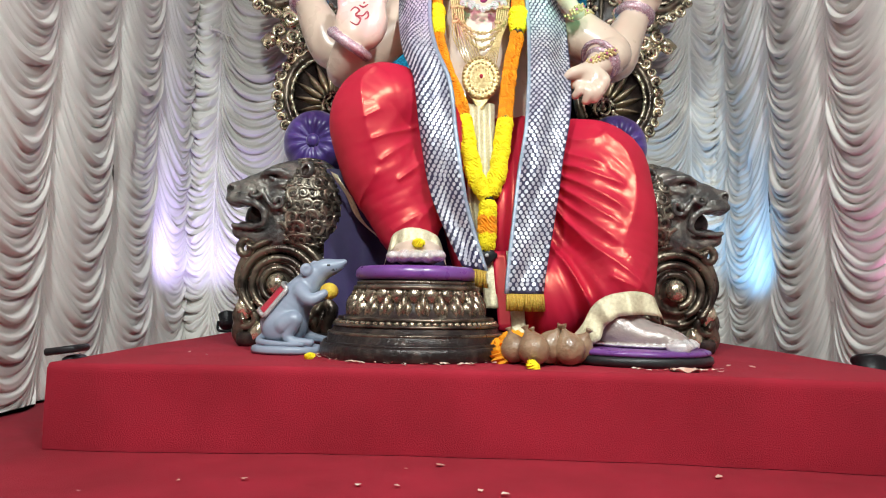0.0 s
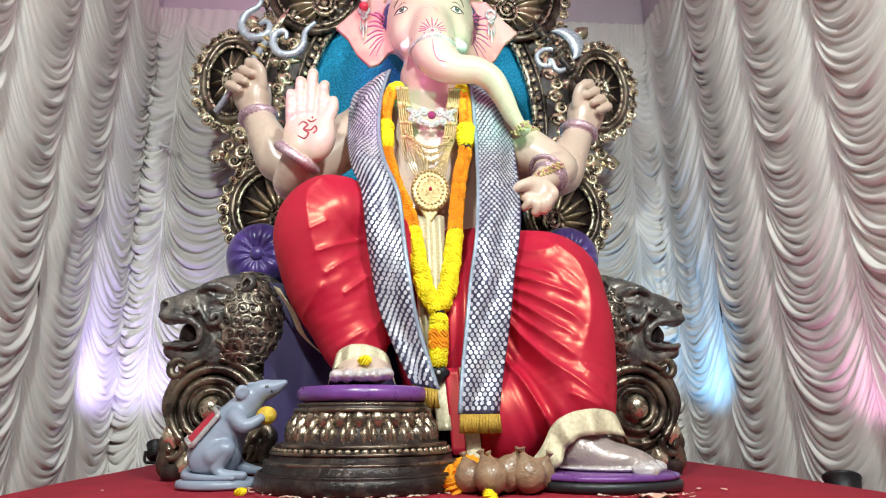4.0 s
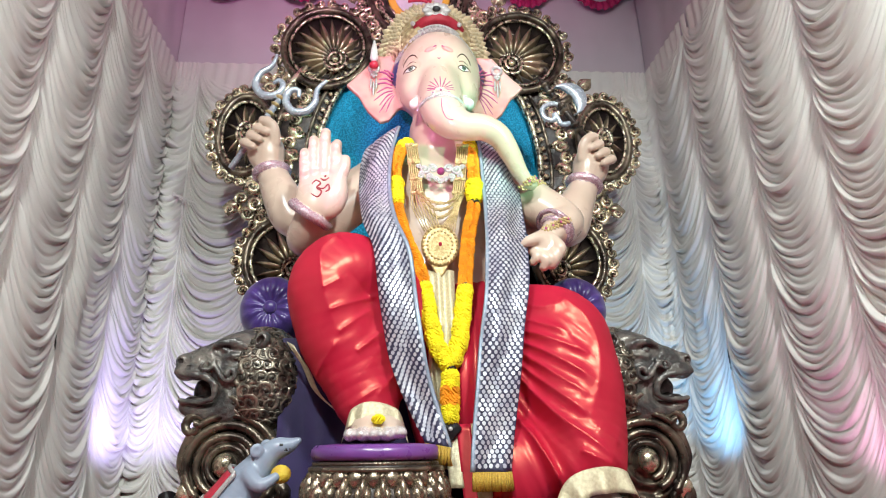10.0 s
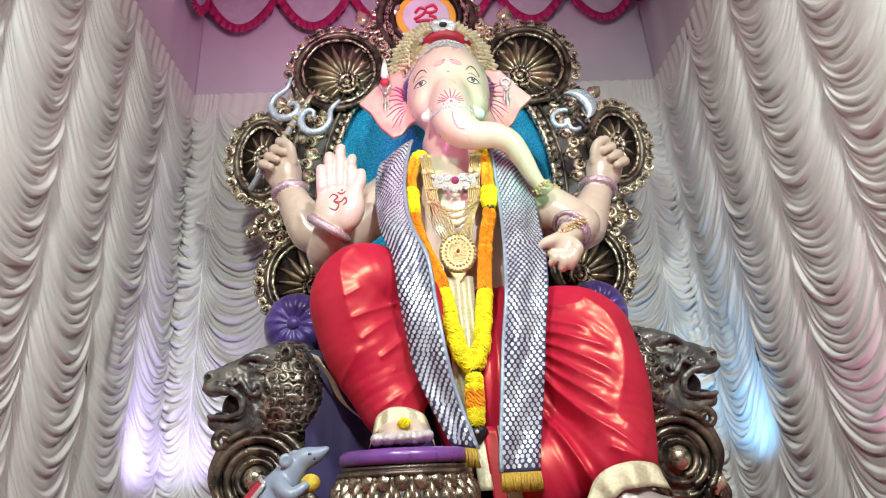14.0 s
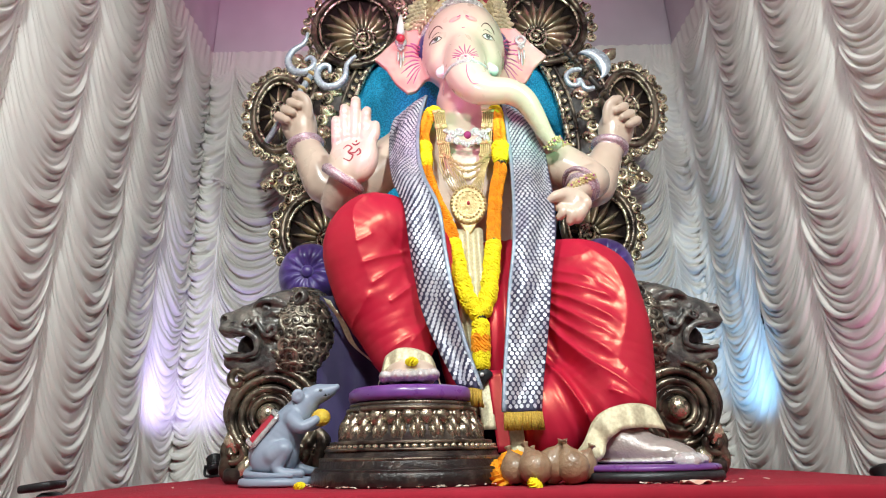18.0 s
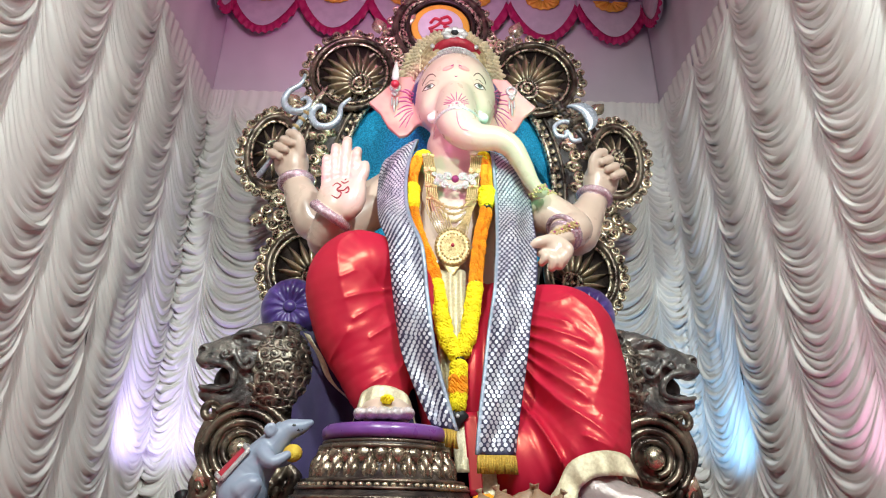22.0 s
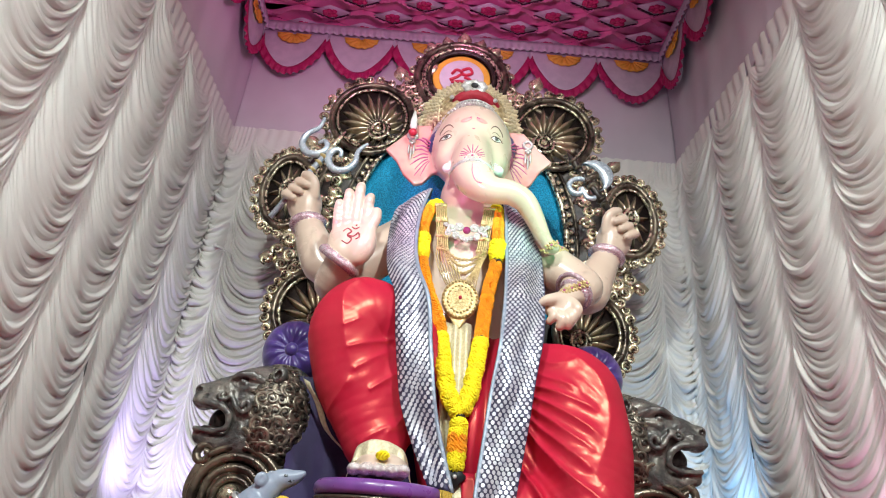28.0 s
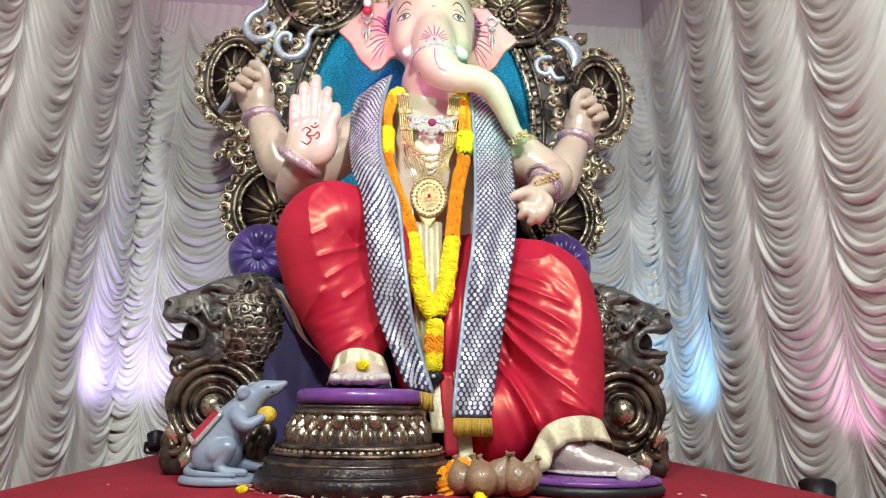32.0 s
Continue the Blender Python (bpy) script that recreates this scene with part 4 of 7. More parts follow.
        return 0.010 * np.sin(r * 118) + 0.003 * np.sin(P[:, 0] * 90) * np.sin(P[:, 2] * 90)
    mass = [ell((X(0.80), 2.80, 0.48), (0.23, 0.12, 0.23), k=0.05), ell((X(0.93), 2.78, 0.60), (0.085, 0.09, 0.09), k=0.05), ell((X(0.95), 2.78, 0.33), (0.08, 0.08, 0.10), k=0.04), ell((X(0.66), 2.78, 0.36), (0.12, 0.10, 0.13), k=0.04)]
    put("carved_leg", solid_mesh("carved_leg", mass, 0.0065, [M_BRONZE], ridges), g)
    for c, r0, r1, turns, a0, rad, m in (((0.836, 0.50), 0.072, 0.066, -0.75, 190, 0.017, M_BRONZE), ((0.836, 0.50), 0.112, 0.108, -0.68, 175, 0.020, M_BRONZE), ((0.836, 0.50), 0.155, 0.150, -0.60, 165, 0.022, M_BRONZE), ((0.836, 0.50), 0.195, 0.185, -0.30, 160, 0.018, M_BRONZE), ((0.972, 0.648), 0.052, 0.012, -1.3, 200, 0.020, M_BRONZE), ((0.96, 0.36), 0.062, 0.014, -1.5, 120, 0.019, M_BRONZE), ((0.72, 0.33), 0.06, 0.016, 1.3, 60, 0.02, M_BRONZE)):
        P = scroll_path((X(c[0]), c[1]), r0, r1, turns, a0, 2.70, sx)
        part("volute", tube(P, np.linspace(rad, rad * 0.7, len(P)), 9), m, g)
    place(ME_BEAD, (X(0.836), 2.675, 0.50), 0.048, parent=g, name="volute_eye")
    for pts, rad in ((((0.97, 2.70, 0.62), (1.0, 2.70, 0.52), (0.97, 2.70, 0.42), (1.0, 2.70, 0.30), (0.97, 2.71, 0.26)), 0.03), (((0.66, 2.73, 0.46), (0.61, 2.70, 0.40), (0.63, 2.70, 0.33), (0.61, 2.71, 0.27)), 0.030)):
        part("scroll_edge", tube(spline([(X(x), y, z) for x, y, z in pts], 6), rad, 8), M_BRONZE, g)
    part("foot_block", box((min(X(0.55), X(1.0)), 2.66, ZP + 0.002), (max(X(0.55), X(1.0)), 2.9, ZP + 0.06), 0.012), M_DARK, g)
    for x, z, s, d in ((0.9, 0.34, 0.10, 200), (0.99, 0.44, 0.09, 160)):
        place(ME_LEAFG, (X(x), 2.68, z), s, sx * d, g, "acanthus_leaf")


def backed_curl(name, m, turns=1.3, n=14):
    """A flat lock of hair wound over a low round bed."""
    pts, rr = [], []
    for i in range(n + 1):
        t = i / n
        a = t * turns * 2 * math.pi
        r = 0.86 - 0.66 * t
        pts.append((r * math.cos(a) + 0.25 * max(0, 0.25 - t), -0.12 - 0.22 * t, r * math.sin(a) - 1.1 * max(0, 0.18 - t)))
        rr.append(0.23 * (1 - 0.3 * t))
    return mesh(name, *join(tube(pts, rr, 6, flat=1.0), ball((0, 0.1, 0), (0.95, 0.3, 0.95), 12, 5), ball((0, -0.25, 0), (0.22, 0.22, 0.22), 7, 5)), m)


ME_MANE = backed_curl("mane_curl", mat("lion_curl_paint", (0.36, 0.31, 0.24), (0.06, 0.05, 0.042), 0.9, 0.33, 0.7, 0.12, 6, lo=0.42, hi=0.62, spread=0.35), 1.2, 12)
lion(-1)
lion(1)


def bolster(x):
    """A round bolster lying front to back, its gathered end with a covered button."""
    root = thing("bolster_cushion", (x, 3.1, 1.02), "purple satin bolster with gathered end and button", "cushion", "bolsters")
    n, V, F = 48, [], []
    prof = [(0.03, -0.012), (0.06, -0.032), (0.10, -0.03), (0.135, -0.005), (0.152, 0.04), (0.157, 0.10), (0.157, 0.3), (0.15, 0.36), (0.1, 0.39)]
    for i, (r, y) in enumerate(prof):
        for j in range(n):
            t = 2 * math.pi * j / n
            g = 0.010 * math.sin(t * 12) * math.exp(-((r - 0.08) / 0.05) ** 2) if y < 0.05 else 0
            V.append((x + r * math.cos(t), 2.98 + y + g, 1.19 + 1.05 * r * math.sin(t)))
    for i in range(len(prof) - 1):
        for j in range(n):
            F.append((i * n + j, (i + 1) * n + j, (i + 1) * n + (j + 1) % n, i * n + (j + 1) % n))
    F.append(tuple(range(n)))
    F.append(tuple(reversed(range((len(prof) - 1) * n, len(prof) * n))))
    part("cover", (V, F), M_PURPLE, root)
    part("button", ball((x, 2.965, 1.19), (0.032, 0.022, 0.032), 14, 8), M_PURPLE, root)


bolster(-0.63)
bolster(0.82)

# ---- the statue and what it wears ----
HX = 0.16


def hand_up(items):
    """The raised open palm."""
    items += [ell((-0.368, 2.60, 1.60), (0.108, 0.044, 0.115), (0, -6, 0), 0.02), ell((-0.312, 2.58, 1.585), (0.05, 0.04, 0.095), (0, 18, 0), 0.03)]
    for x0, x1, z1, r in ((-0.318, -0.309, 1.872, 0.025), (-0.361, -0.361, 1.926, 0.027), (-0.402, -0.412, 1.888, 0.026), (-0.440, -0.450, 1.826, 0.024)):
        items.append(limb([(x0, 2.6, 1.65, r), ((x0 + x1) / 2, 2.592, (1.66 + z1) / 2, r), (x1, 2.60, z1 - r, r * 0.86)], 0.006))
        for q in (0.22, 0.5, 0.8):
            items.append(ell((x0 + (x1 - x0) * q, 2.578, 1.67 + (z1 - 1.685) * q), (r * 0.82, 0.014, (z1 - 1.66) * 0.135), k=0.003))
    items.append(limb([(-0.30, 2.585, 1.66, 0.03), (-0.272, 2.58, 1.72, 0.027), (-0.268, 2.585, 1.765, 0.021)], 0.02))


def fist(items, c, s, g=1.22):
    """A closed hand, g times the base size, fingers curled over the outer side."""
    def at(x, y, z):
        return c[0] + s * g * x, c[1] + g * y, c[2] - 0.03 + g * z
    items.append(ell(at(-0.006, 0.0, -0.018), (0.076 * g, 0.058 * g, 0.098 * g), (0, s * 14, 0), 0.03))
    items.append(ell(at(-0.03, -0.035, -0.03), (0.038 * g, 0.034 * g, 0.07 * g), (0, s * 8, 0), 0.02))
    for i in range(4):
        x, z = -0.016 + 0.023 * i, 0.088 - 0.034 * i
        items.append(limb([(*at(x + 0.006, -0.018, z + 0.014), 0.020 * g), (*at(x + 0.016, -0.058, z + 0.004), 0.0195 * g), (*at(x - 0.026, -0.076, z - 0.022), 0.016 * g)], 0.001))
    items.append(limb([(*at(-0.05, -0.045, 0.0), 0.026 * g), (*at(-0.048, -0.066, 0.05), 0.022 * g), (*at(-0.022, -0.07, 0.086), 0.017 * g)], 0.01))


B = []
# trunk of the body, shoulders, neck
B += [ell((0.14, 2.98, 1.30), (0.36, 0.27, 0.30), k=0.05), ell((0.14, 2.98, 1.62), (0.33, 0.22, 0.36), k=0.08), ell((0.14, 2.99, 1.86), (0.30, 0.15, 0.14), k=0.08), ell((HX, 2.95, 2.08), (0.15, 0.14, 0.16), k=0.06)]
# head, brow, cheeks, trunk
B += [ell((HX, 2.95, 2.40), (0.222, 0.19, 0.25), k=0.05), ell((HX, 2.86, 2.46), (0.15, 0.12, 0.15), k=0.06), ell((HX - 0.11, 2.86, 2.27), (0.085, 0.09, 0.10), k=0.05), ell((HX + 0.11, 2.86, 2.27), (0.085, 0.09, 0.10), k=0.05)]
B += [limb([(HX, 2.86, 2.42, 0.07), (HX, 2.80, 2.30, 0.092), (HX, 2.755, 2.19, 0.106), (HX + 0.004, 2.71, 2.10, 0.105), (HX + 0.04, 2.67, 2.015, 0.086), (0.262, 2.65, 1.972, 0.068), (0.345, 2.645, 1.965, 0.061), (0.418, 2.645, 1.925, 0.056), (0.470, 2.65, 1.84, 0.047), (0.510, 2.66, 1.755, 0.038), (0.548, 2.67, 1.70, 0.03)], 0.035, n=6), ell((0.556, 2.665, 1.692), (0.036, 0.028, 0.026), k=0.02)]
# ears
for s in (-1, 1):
    e = [(0.10, 2.53), (0.20, 2.555), (0.31, 2.545), (0.38, 2.46), (0.465, 2.37), (0.40, 2.31), (0.35, 2.22), (0.285, 2.155), (0.24, 2.17), (0.19, 2.24), (0.10, 2.28)]
    B.append(plate([(HX - 0.015 + s * x, z) for x, z in e], 2.985, 0.016, -0.012, 0.03, 13))
# tusks
B += [limb([(HX - 0.10, 2.80, 2.19, 0.028), (HX - 0.125, 2.75, 2.14, 0.027)], 0.004, 2), limb([(HX + 0.115, 2.80, 2.19, 0.030), (HX + 0.135, 2.74, 2.14, 0.029)], 0.004, 2)]
# cap of hair
B += [ell((HX - 0.19, 2.99, 2.43), (0.055, 0.10, 0.10), k=0.004, m=4), ell((HX + 0.19, 2.99, 2.43), (0.055, 0.10, 0.10), k=0.004, m=4)]
# four arms
B += [limb([(-0.13, 2.98, 1.86, 0.11), (-0.36, 2.96, 1.70, 0.105), (-0.53, 2.92, 1.60, 0.088), (-0.60, 2.93, 1.72, 0.092), (-0.675, 2.98, 1.88, 0.068), (-0.70, 2.99, 1.97, 0.06)], 0.04)]
fist(B, (-0.72, 2.99, 2.05), -1)
B += [limb([(-0.13, 2.92, 1.82, 0.11), (-0.30, 2.84, 1.62, 0.10), (-0.44, 2.76, 1.46, 0.085), (-0.43, 2.68, 1.48, 0.075), (-0.40, 2.62, 1.55, 0.062)], 0.04)]
hand_up(B)
B += [limb([(0.40, 2.98, 1.86, 0.11), (0.60, 2.96, 1.68, 0.105), (0.775, 2.92, 1.57, 0.09), (0.83, 2.94, 1.68, 0.092), (0.905, 2.98, 1.83, 0.068), (0.935, 2.99, 1.91, 0.06)], 0.04)]
fist(B, (0.955, 2.99, 1.99), 1)
B += [limb([(0.40, 2.92, 1.82, 0.115), (0.58, 2.84, 1.68, 0.11), (0.72, 2.76, 1.56, 0.088), (0.70, 2.69, 1.50, 0.078), (0.645, 2.65, 1.455, 0.055), (0.60, 2.63, 1.41, 0.05)], 0.04),
      ell((0.585, 2.60, 1.375), (0.075, 0.055, 0.06), (0, 35, 0), 0.03)]
for x, z, x1, z1, r in ((0.625, 1.40, 0.645, 1.31, 0.025), (0.60, 1.36, 0.62, 1.275, 0.025), (0.56, 1.345, 0.585, 1.265, 0.023), (0.53, 1.35, 0.54, 1.285, 0.02)):
    B.append(limb([(x, 2.58, z, r), ((x + x1) / 2 + 0.012, 2.55, (z + z1) / 2, r), (x1 - 0.01, 2.565, z1 + 0.01, r * 0.85)], 0.01))
B.append(limb([(0.56, 2.565, 1.40, 0.027), (0.52, 2.545, 1.385, 0.024), (0.495, 2.55, 1.37, 0.018)], 0.015))
# feet
B += [ell((-0.10, 2.42, 0.625), (0.10, 0.16, 0.055), k=0.02), limb([(-0.13, 2.52, 0.76, 0.07), (-0.11, 2.48, 0.67, 0.075)], 0.03)]
for i in range(5):
    B.append(ell((-0.185 + 0.042 * i, 2.275 - 0.016 * math.sin(i * 0.8), 0.60 + (0.006 if i == 4 else 0)), (0.022 + 0.003 * (i == 4), 0.06, 0.022), k=0.02, m=5))
B += [ell((0.70, 2.26, 0.335), (0.165, 0.088, 0.055), (0, 8, -24), 0.03, 14), ell((0.64, 2.29, 0.365), (0.085, 0.085, 0.075), (0, 14, -24), 0.04, 14), limb([(0.635, 2.38, 0.48, 0.07), (0.62, 2.32, 0.37, 0.075)], 0.04, 14)]
B += [ell((0.705, 2.255, 0.303), (0.185, 0.098, 0.010), (0, 0, -24), 0.004, 5)]
for i in range(5):
    B.append(ell((0.85 + 0.01 * (i < 2) - 0.018 * i, 2.25 - 0.035 * i, 0.305), (0.042, 0.022, 0.024), (0, 0, -28), 0.008, 5))
# bangles and armlets sculpted on the arms
for c, r, d, t in (((-0.672, 2.98, 1.872), 0.074, (-0.25, 0.1, 1), 0.024), ((0.902, 2.98, 1.832), 0.074, (0.3, 0.1, 1), 0.024), ((-0.415, 2.635, 1.525), 0.088, (0.55, -0.25, 0.8), 0.022), ((0.655, 2.66, 1.47), 0.064, (0.5, 0.3, 0.5), 0.012), ((0.66, 2.675, 1.49), 0.085, (0.5, 0.3, 0.5), 0.012)):
    w = Vector(d).normalized()
    a = w.cross(Vector((0, 1, 0.2))).normalized()
    b = w.cross(a)
    B.append(limb([(*(Vector(c) + a * r * math.cos(t0) + b * r * math.sin(t0)), t) for t0 in np.linspace(0, 2 * math.pi, 14)], 0.002, 6, 2))
M_TOE = mat("foil_over_paint", (0.78, 0.74, 0.72), (0.58, 0.53, 0.52), 40, 0.25, 0.2, 0.4, 60)
M_FOOT = mat("film_wrapped_foot", (0.46, 0.37, 0.33), (0.36, 0.30, 0.28), 9, 0.24, 0.1, 0.5, 40, coat=0.5)
M_BANGLE = mat("pink_stone_bangle", (0.55, 0.30, 0.38), (0.75, 0.62, 0.66), 120, 0.25, 0.5, 0.6, 150, detail=1)
M_VEIN = mat("magenta_paint", (0.42, 0.05, 0.20), (0.55, 0.14, 0.26), 30, 0.4, 0, coat=0.2)
M_BROW = mat("brown_line_paint", (0.10, 0.045, 0.035), (0.16, 0.08, 0.06), 40, 0.4)
M_IRIS = mat("grey_green_paint", (0.09, 0.10, 0.09), (0.2, 0.21, 0.18), 90, 0.25, coat=0.4)
M_OCHRE = mat("red_ochre_line", (0.30, 0.06, 0.06), (0.24, 0.04, 0.05), 30, 0.5)
body = solid_mesh("statue", B, 0.0072, [M_SKIN, M_PINK, M_IVORY, M_BLACK, M_HAIR, M_TOE, M_BANGLE, M_GOLD, M_VEIN, M_BROW, M_IRIS, M_OCHRE, M_SILVER, M_EAR, M_FOOT])
SK = np.empty(len(body.vertices) * 3, dtype=np.float32)
body.vertices.foreach_get("co", SK)
SK = SK.reshape(-1, 3)
BINS = {}
for i, (x, y, z) in enumerate(SK.tolist()):
    BINS.setdefault((int(x // 0.014), int(z // 0.014)), []).append(i)


def skin(x, z):
    """Front of the body over a point of the upright plane."""
    a, b = int(x // 0.014), int(z // 0.014)
    S = SK[[i for p in (a - 1, a, a + 1) for q in (b - 1, b, b + 1) for i in BINS.get((p, q), ())]]
    d = (S[:, 0] - x) ** 2 + (S[:, 2] - z) ** 2
    k = d < 0.014 ** 2
    if not k.any():
        return 2.9
    near = k & (S[:, 1] < S[k, 1].min() + 0.03)
    w = np.exp(-d[near] / 0.006 ** 2) + 1e-9
    return float((S[near, 1] * w).sum() / w.sum())


EXTRA = []


def stroke(pts, r, m, lift=0.0, n=6):
    """A painted or applied line laid on the body."""
    P = [(p[0], skin(p[0], p[1]) - lift, p[1]) for p in spline(pts, n)]
    k = len(P) - 1
    EXTRA.append((tube(P, [r * (0.35 + 0.65 * math.sin(math.pi * min(1, max(0, i / k))) ** 0.5) for i in range(k + 1)], 5), m))


def spot(x, z, a, b, m, lift=0.002, turn=0.0, almond=0.0):
    """A painted patch that follows the body."""
    c, s = math.cos(radians(turn)), math.sin(radians(turn))
    V, F = [(x, skin(x, z) - lift, z)], []
    for i in range(1, 4):
        for j in range(18):
            t = 2 * math.pi * j / 18
            u, w = a * i / 3 * math.cos(t), b * i / 3 * math.sin(t) * (1 - almond * abs(math.cos(t)) ** 3)
            px, pz = x + u * c - w * s, z + u * s + w * c
            V.append((px, skin(px, pz) - lift * (1 if i < 3 else 0.3), pz))
    for j in range(18):
        F.append((0, 1 + j, 1 + (j + 1) % 18))
        for i in range(2):
            q0 = 1 + 18 * i
            F.append((q0 + j, q0 + 18 + j, q0 + 18 + (j + 1) % 18, q0 + (j + 1) % 18))
    EXTRA.append(((V, F), m))


def stud(x, z, r, m, lift=0.0):
    EXTRA.append((ball((x, skin(x, z) - lift, z), (r, r * 0.7, r), 7, 5), m))


for s, ex in ((-1, 0.014), (1, 0.280)):
    spot(ex, 2.367, 0.026, 0.0135, 2, 0.003, -s * 6, 0.5)
    spot(ex + 0.001, 2.368, 0.0135, 0.0135, 10, 0.0055)
    spot(ex + 0.001, 2.368, 0.006, 0.006, 3, 0.0075)
    # White dot on the pupil: a painted glint.
    stud(ex + 0.004, 2.373, 0.0022, 2, 0.008)
    stroke([(ex - s * 0.031, 2.360), (ex - s * 0.016, 2.377), (ex + s * 0.006, 2.381), (ex + s * 0.026, 2.374), (ex + s * 0.036, 2.360)], 0.0036, 9, 0.002)
    stroke([(ex - s * 0.028, 2.358), (ex, 2.349), (ex + s * 0.028, 2.360)], 0.0022, 9, 0.002)
    stroke([(ex - s * 0.026, 2.392), (ex - s * 0.006, 2.403), (ex + s * 0.022, 2.393)], 0.0016, 9, 0.001)
    stroke([(ex - s * 0.034, 2.412), (ex - s * 0.016, 2.436), (ex + s * 0.006, 2.440), (ex + s * 0.030, 2.418), (ex + s * 0.036, 2.400)], 0.0034, 9, 0.001)
    spot(HX - 0.006 + s * 0.042, 2.448, 0.032, 0.014, 1, 0.007, s * -18)
    stroke([(HX - 0.006 + s * 0.012, 2.462), (HX - 0.006 + s * 0.03, 2.452)], 0.003, 8, 0.008)
    # veins that fan out over the ear
    for i in range(9):
        a = radians(62 - 17 * i)
        x0, z0 = HX - 0.01 + s * (0.215 + 0.012 * math.cos(a)), 2.365 + 0.05 * math.sin(a)
        L = 0.085 + 0.02 * (i % 2)
        stroke([(x0, z0), (x0 + s * 0.45 * L * math.cos(a * 0.8), z0 + 0.5 * L * math.sin(a) + 0.008), (x0 + s * L * math.cos(a * 0.8), z0 + L * math.sin(a * 1.05) - 0.02)], 0.0065 - 0.0004 * i, 8, 0.0, 5)
for a, b in ((-0.008, 0.008), ):
    stroke([(HX - 0.006 + a, 2.396), (HX - 0.006, 2.392), (HX - 0.006 + b, 2.396)], 0.0025, 8, 0.001)
# jewelled band across the trunk
BAND = [(0.047, 2.086), (0.075, 2.098), (0.107, 2.104), (0.155, 2.108), (0.205, 2.104), (0.236, 2.098), (0.258, 2.090)]
for x, z in spline(BAND, 7):
    stud(x, z, 0.0056, 12, 0.002)
stroke([(x, z - 0.009) for x, z in BAND], 0.0026, 12, 0.001)
stroke([(x, z + 0.009) for x, z in BAND], 0.0026, 12, 0.001)
for i in range(7):
    t = 2 * math.pi * i / 7
    spot(0.154 + 0.015 * math.cos(t), 2.138 + 0.015 * math.sin(t), 0.0085, 0.0055, 12, 0.004, math.degrees(t))
stud(0.154, 2.138, 0.006, 8, 0.005)
for s in (-1, 1):
    spot(0.154 + s * 0.036, 2.126, 0.011, 0.008, 12, 0.004, s * -25)
    stud(0.154 + s * 0.036, 2.126, 0.004, 8, 0.006)
for i in range(11):
    a = radians(12 + 156 * i / 10)
    L = 0.04 + 0.045 * math.sin(a) ** 3
    stroke([(0.154 + 0.026 * math.cos(a), 2.14 + 0.02 * math.sin(a)), (0.154 + (0.026 + L * 0.5) * math.cos(a), 2.14 + (0.02 + L * 0.5) * math.sin(a)), (0.154 + (0.026 + L) * math.cos(a), 2.14 + (0.02 + L) * math.sin(a))], 0.0032, 8, 0.0, 4)
stroke([(0.155, 2.09), (0.157, 2.04), (0.168, 2.0), (0.185, 1.978), (0.211, 1.970)], 0.003, 8, 0.0)
# sign on the raised palm
OX, OZ = -0.367, 1.615
for pts in (((-0.034, 0.020), (-0.018, 0.036), (0.0, 0.022), (-0.014, 0.004), (0.006, -0.014), (-0.008, -0.036), (-0.034, -0.022)), ((-0.012, 0.004), (0.014, -0.002), (0.030, 0.014), (0.036, -0.008), (0.022, -0.018)), ((-0.002, 0.046), (0.014, 0.036), (0.032, 0.048)), ((0.014, 0.052), (0.016, 0.057), (0.018, 0.060))):
    stroke([(OX + 1.1 * x, OZ + 1.1 * z) for x, z in pts], 0.0042, 11, 0.0005)
# flower-work armlet and bracelet
for x0, z0, x1, z1, n in ((0.512, 1.665, 0.66, 1.775, 9), (0.60, 1.455, 0.70, 1.50, 7)):
    for i in range(n):
        t = i / (n - 1)
        x, z = x0 + (x1 - x0) * t, z0 + (z1 - z0) * t
        for j in range(6):
            a = j * math.pi / 3 + i
            stud(x + 0.014 * math.cos(a), z + 0.014 * math.sin(a), 0.0065, 7, 0.003)
        stud(x, z, 0.006, 7 if i % 2 else 8, 0.008)
bm = bmesh.new()
bm.from_mesh(body)
for (V, F), m in EXTRA:
    vs = [bm.verts.new(v) for v in V]
    for f in F:
        face = bm.faces.new([vs[i] for i in f])
        face.material_index, face.smooth = m, True
bm.to_mesh(body)
bm.free()
statue = put("statue", body)
tagged(statue, "painted cream seated statue with elephant head and four arms", "statue")

# crown: cap, red band, pearl rows, gold leaf points
M_MAROON = mat("maroon_velvet", (0.46, 0.02, 0.045), (0.36, 0.014, 0.03), 40, 0.45, 0, 0.3, 200)
M_CROWNDARK = mat("gold_crown_cap", (0.62, 0.50, 0.28), (0.34, 0.25, 0.12), 40, 0.4, 0.3, 0.3, 120)
M_CROWNLEAF = mat("pale_gold_leaf", (0.84, 0.74, 0.50), (0.56, 0.44, 0.25), 1.5, 0.36, 0.3, 0.1, 6, spread=0.15)
crown = thing("crown", (HX - 0.02, 2.95, 2.56), "gold crown with red band and silver ornament", "crown")
cap = [ell((HX - 0.02, 3.03, 2.60), (0.245, 0.15, 0.29), k=0.02), ell((HX - 0.015, 2.93, 2.61), (0.20, 0.13, 0.18), k=0.03)]
put("cap", solid_mesh("cap", cap, 0.008, [M_CROWNDARK], lambda P: 0.006 * np.sin(P[:, 0] * 150) * np.sin(P[:, 2] * 150)), crown)
ME_CLEAF = leaf_mesh("gold_leaf", M_CROWNLEAF, 0.33)
ME_CDOT = mesh("gold_bead", *ball((0, 0, 0), (1, 0.8, 1), 7, 5), M_CROWNLEAF)
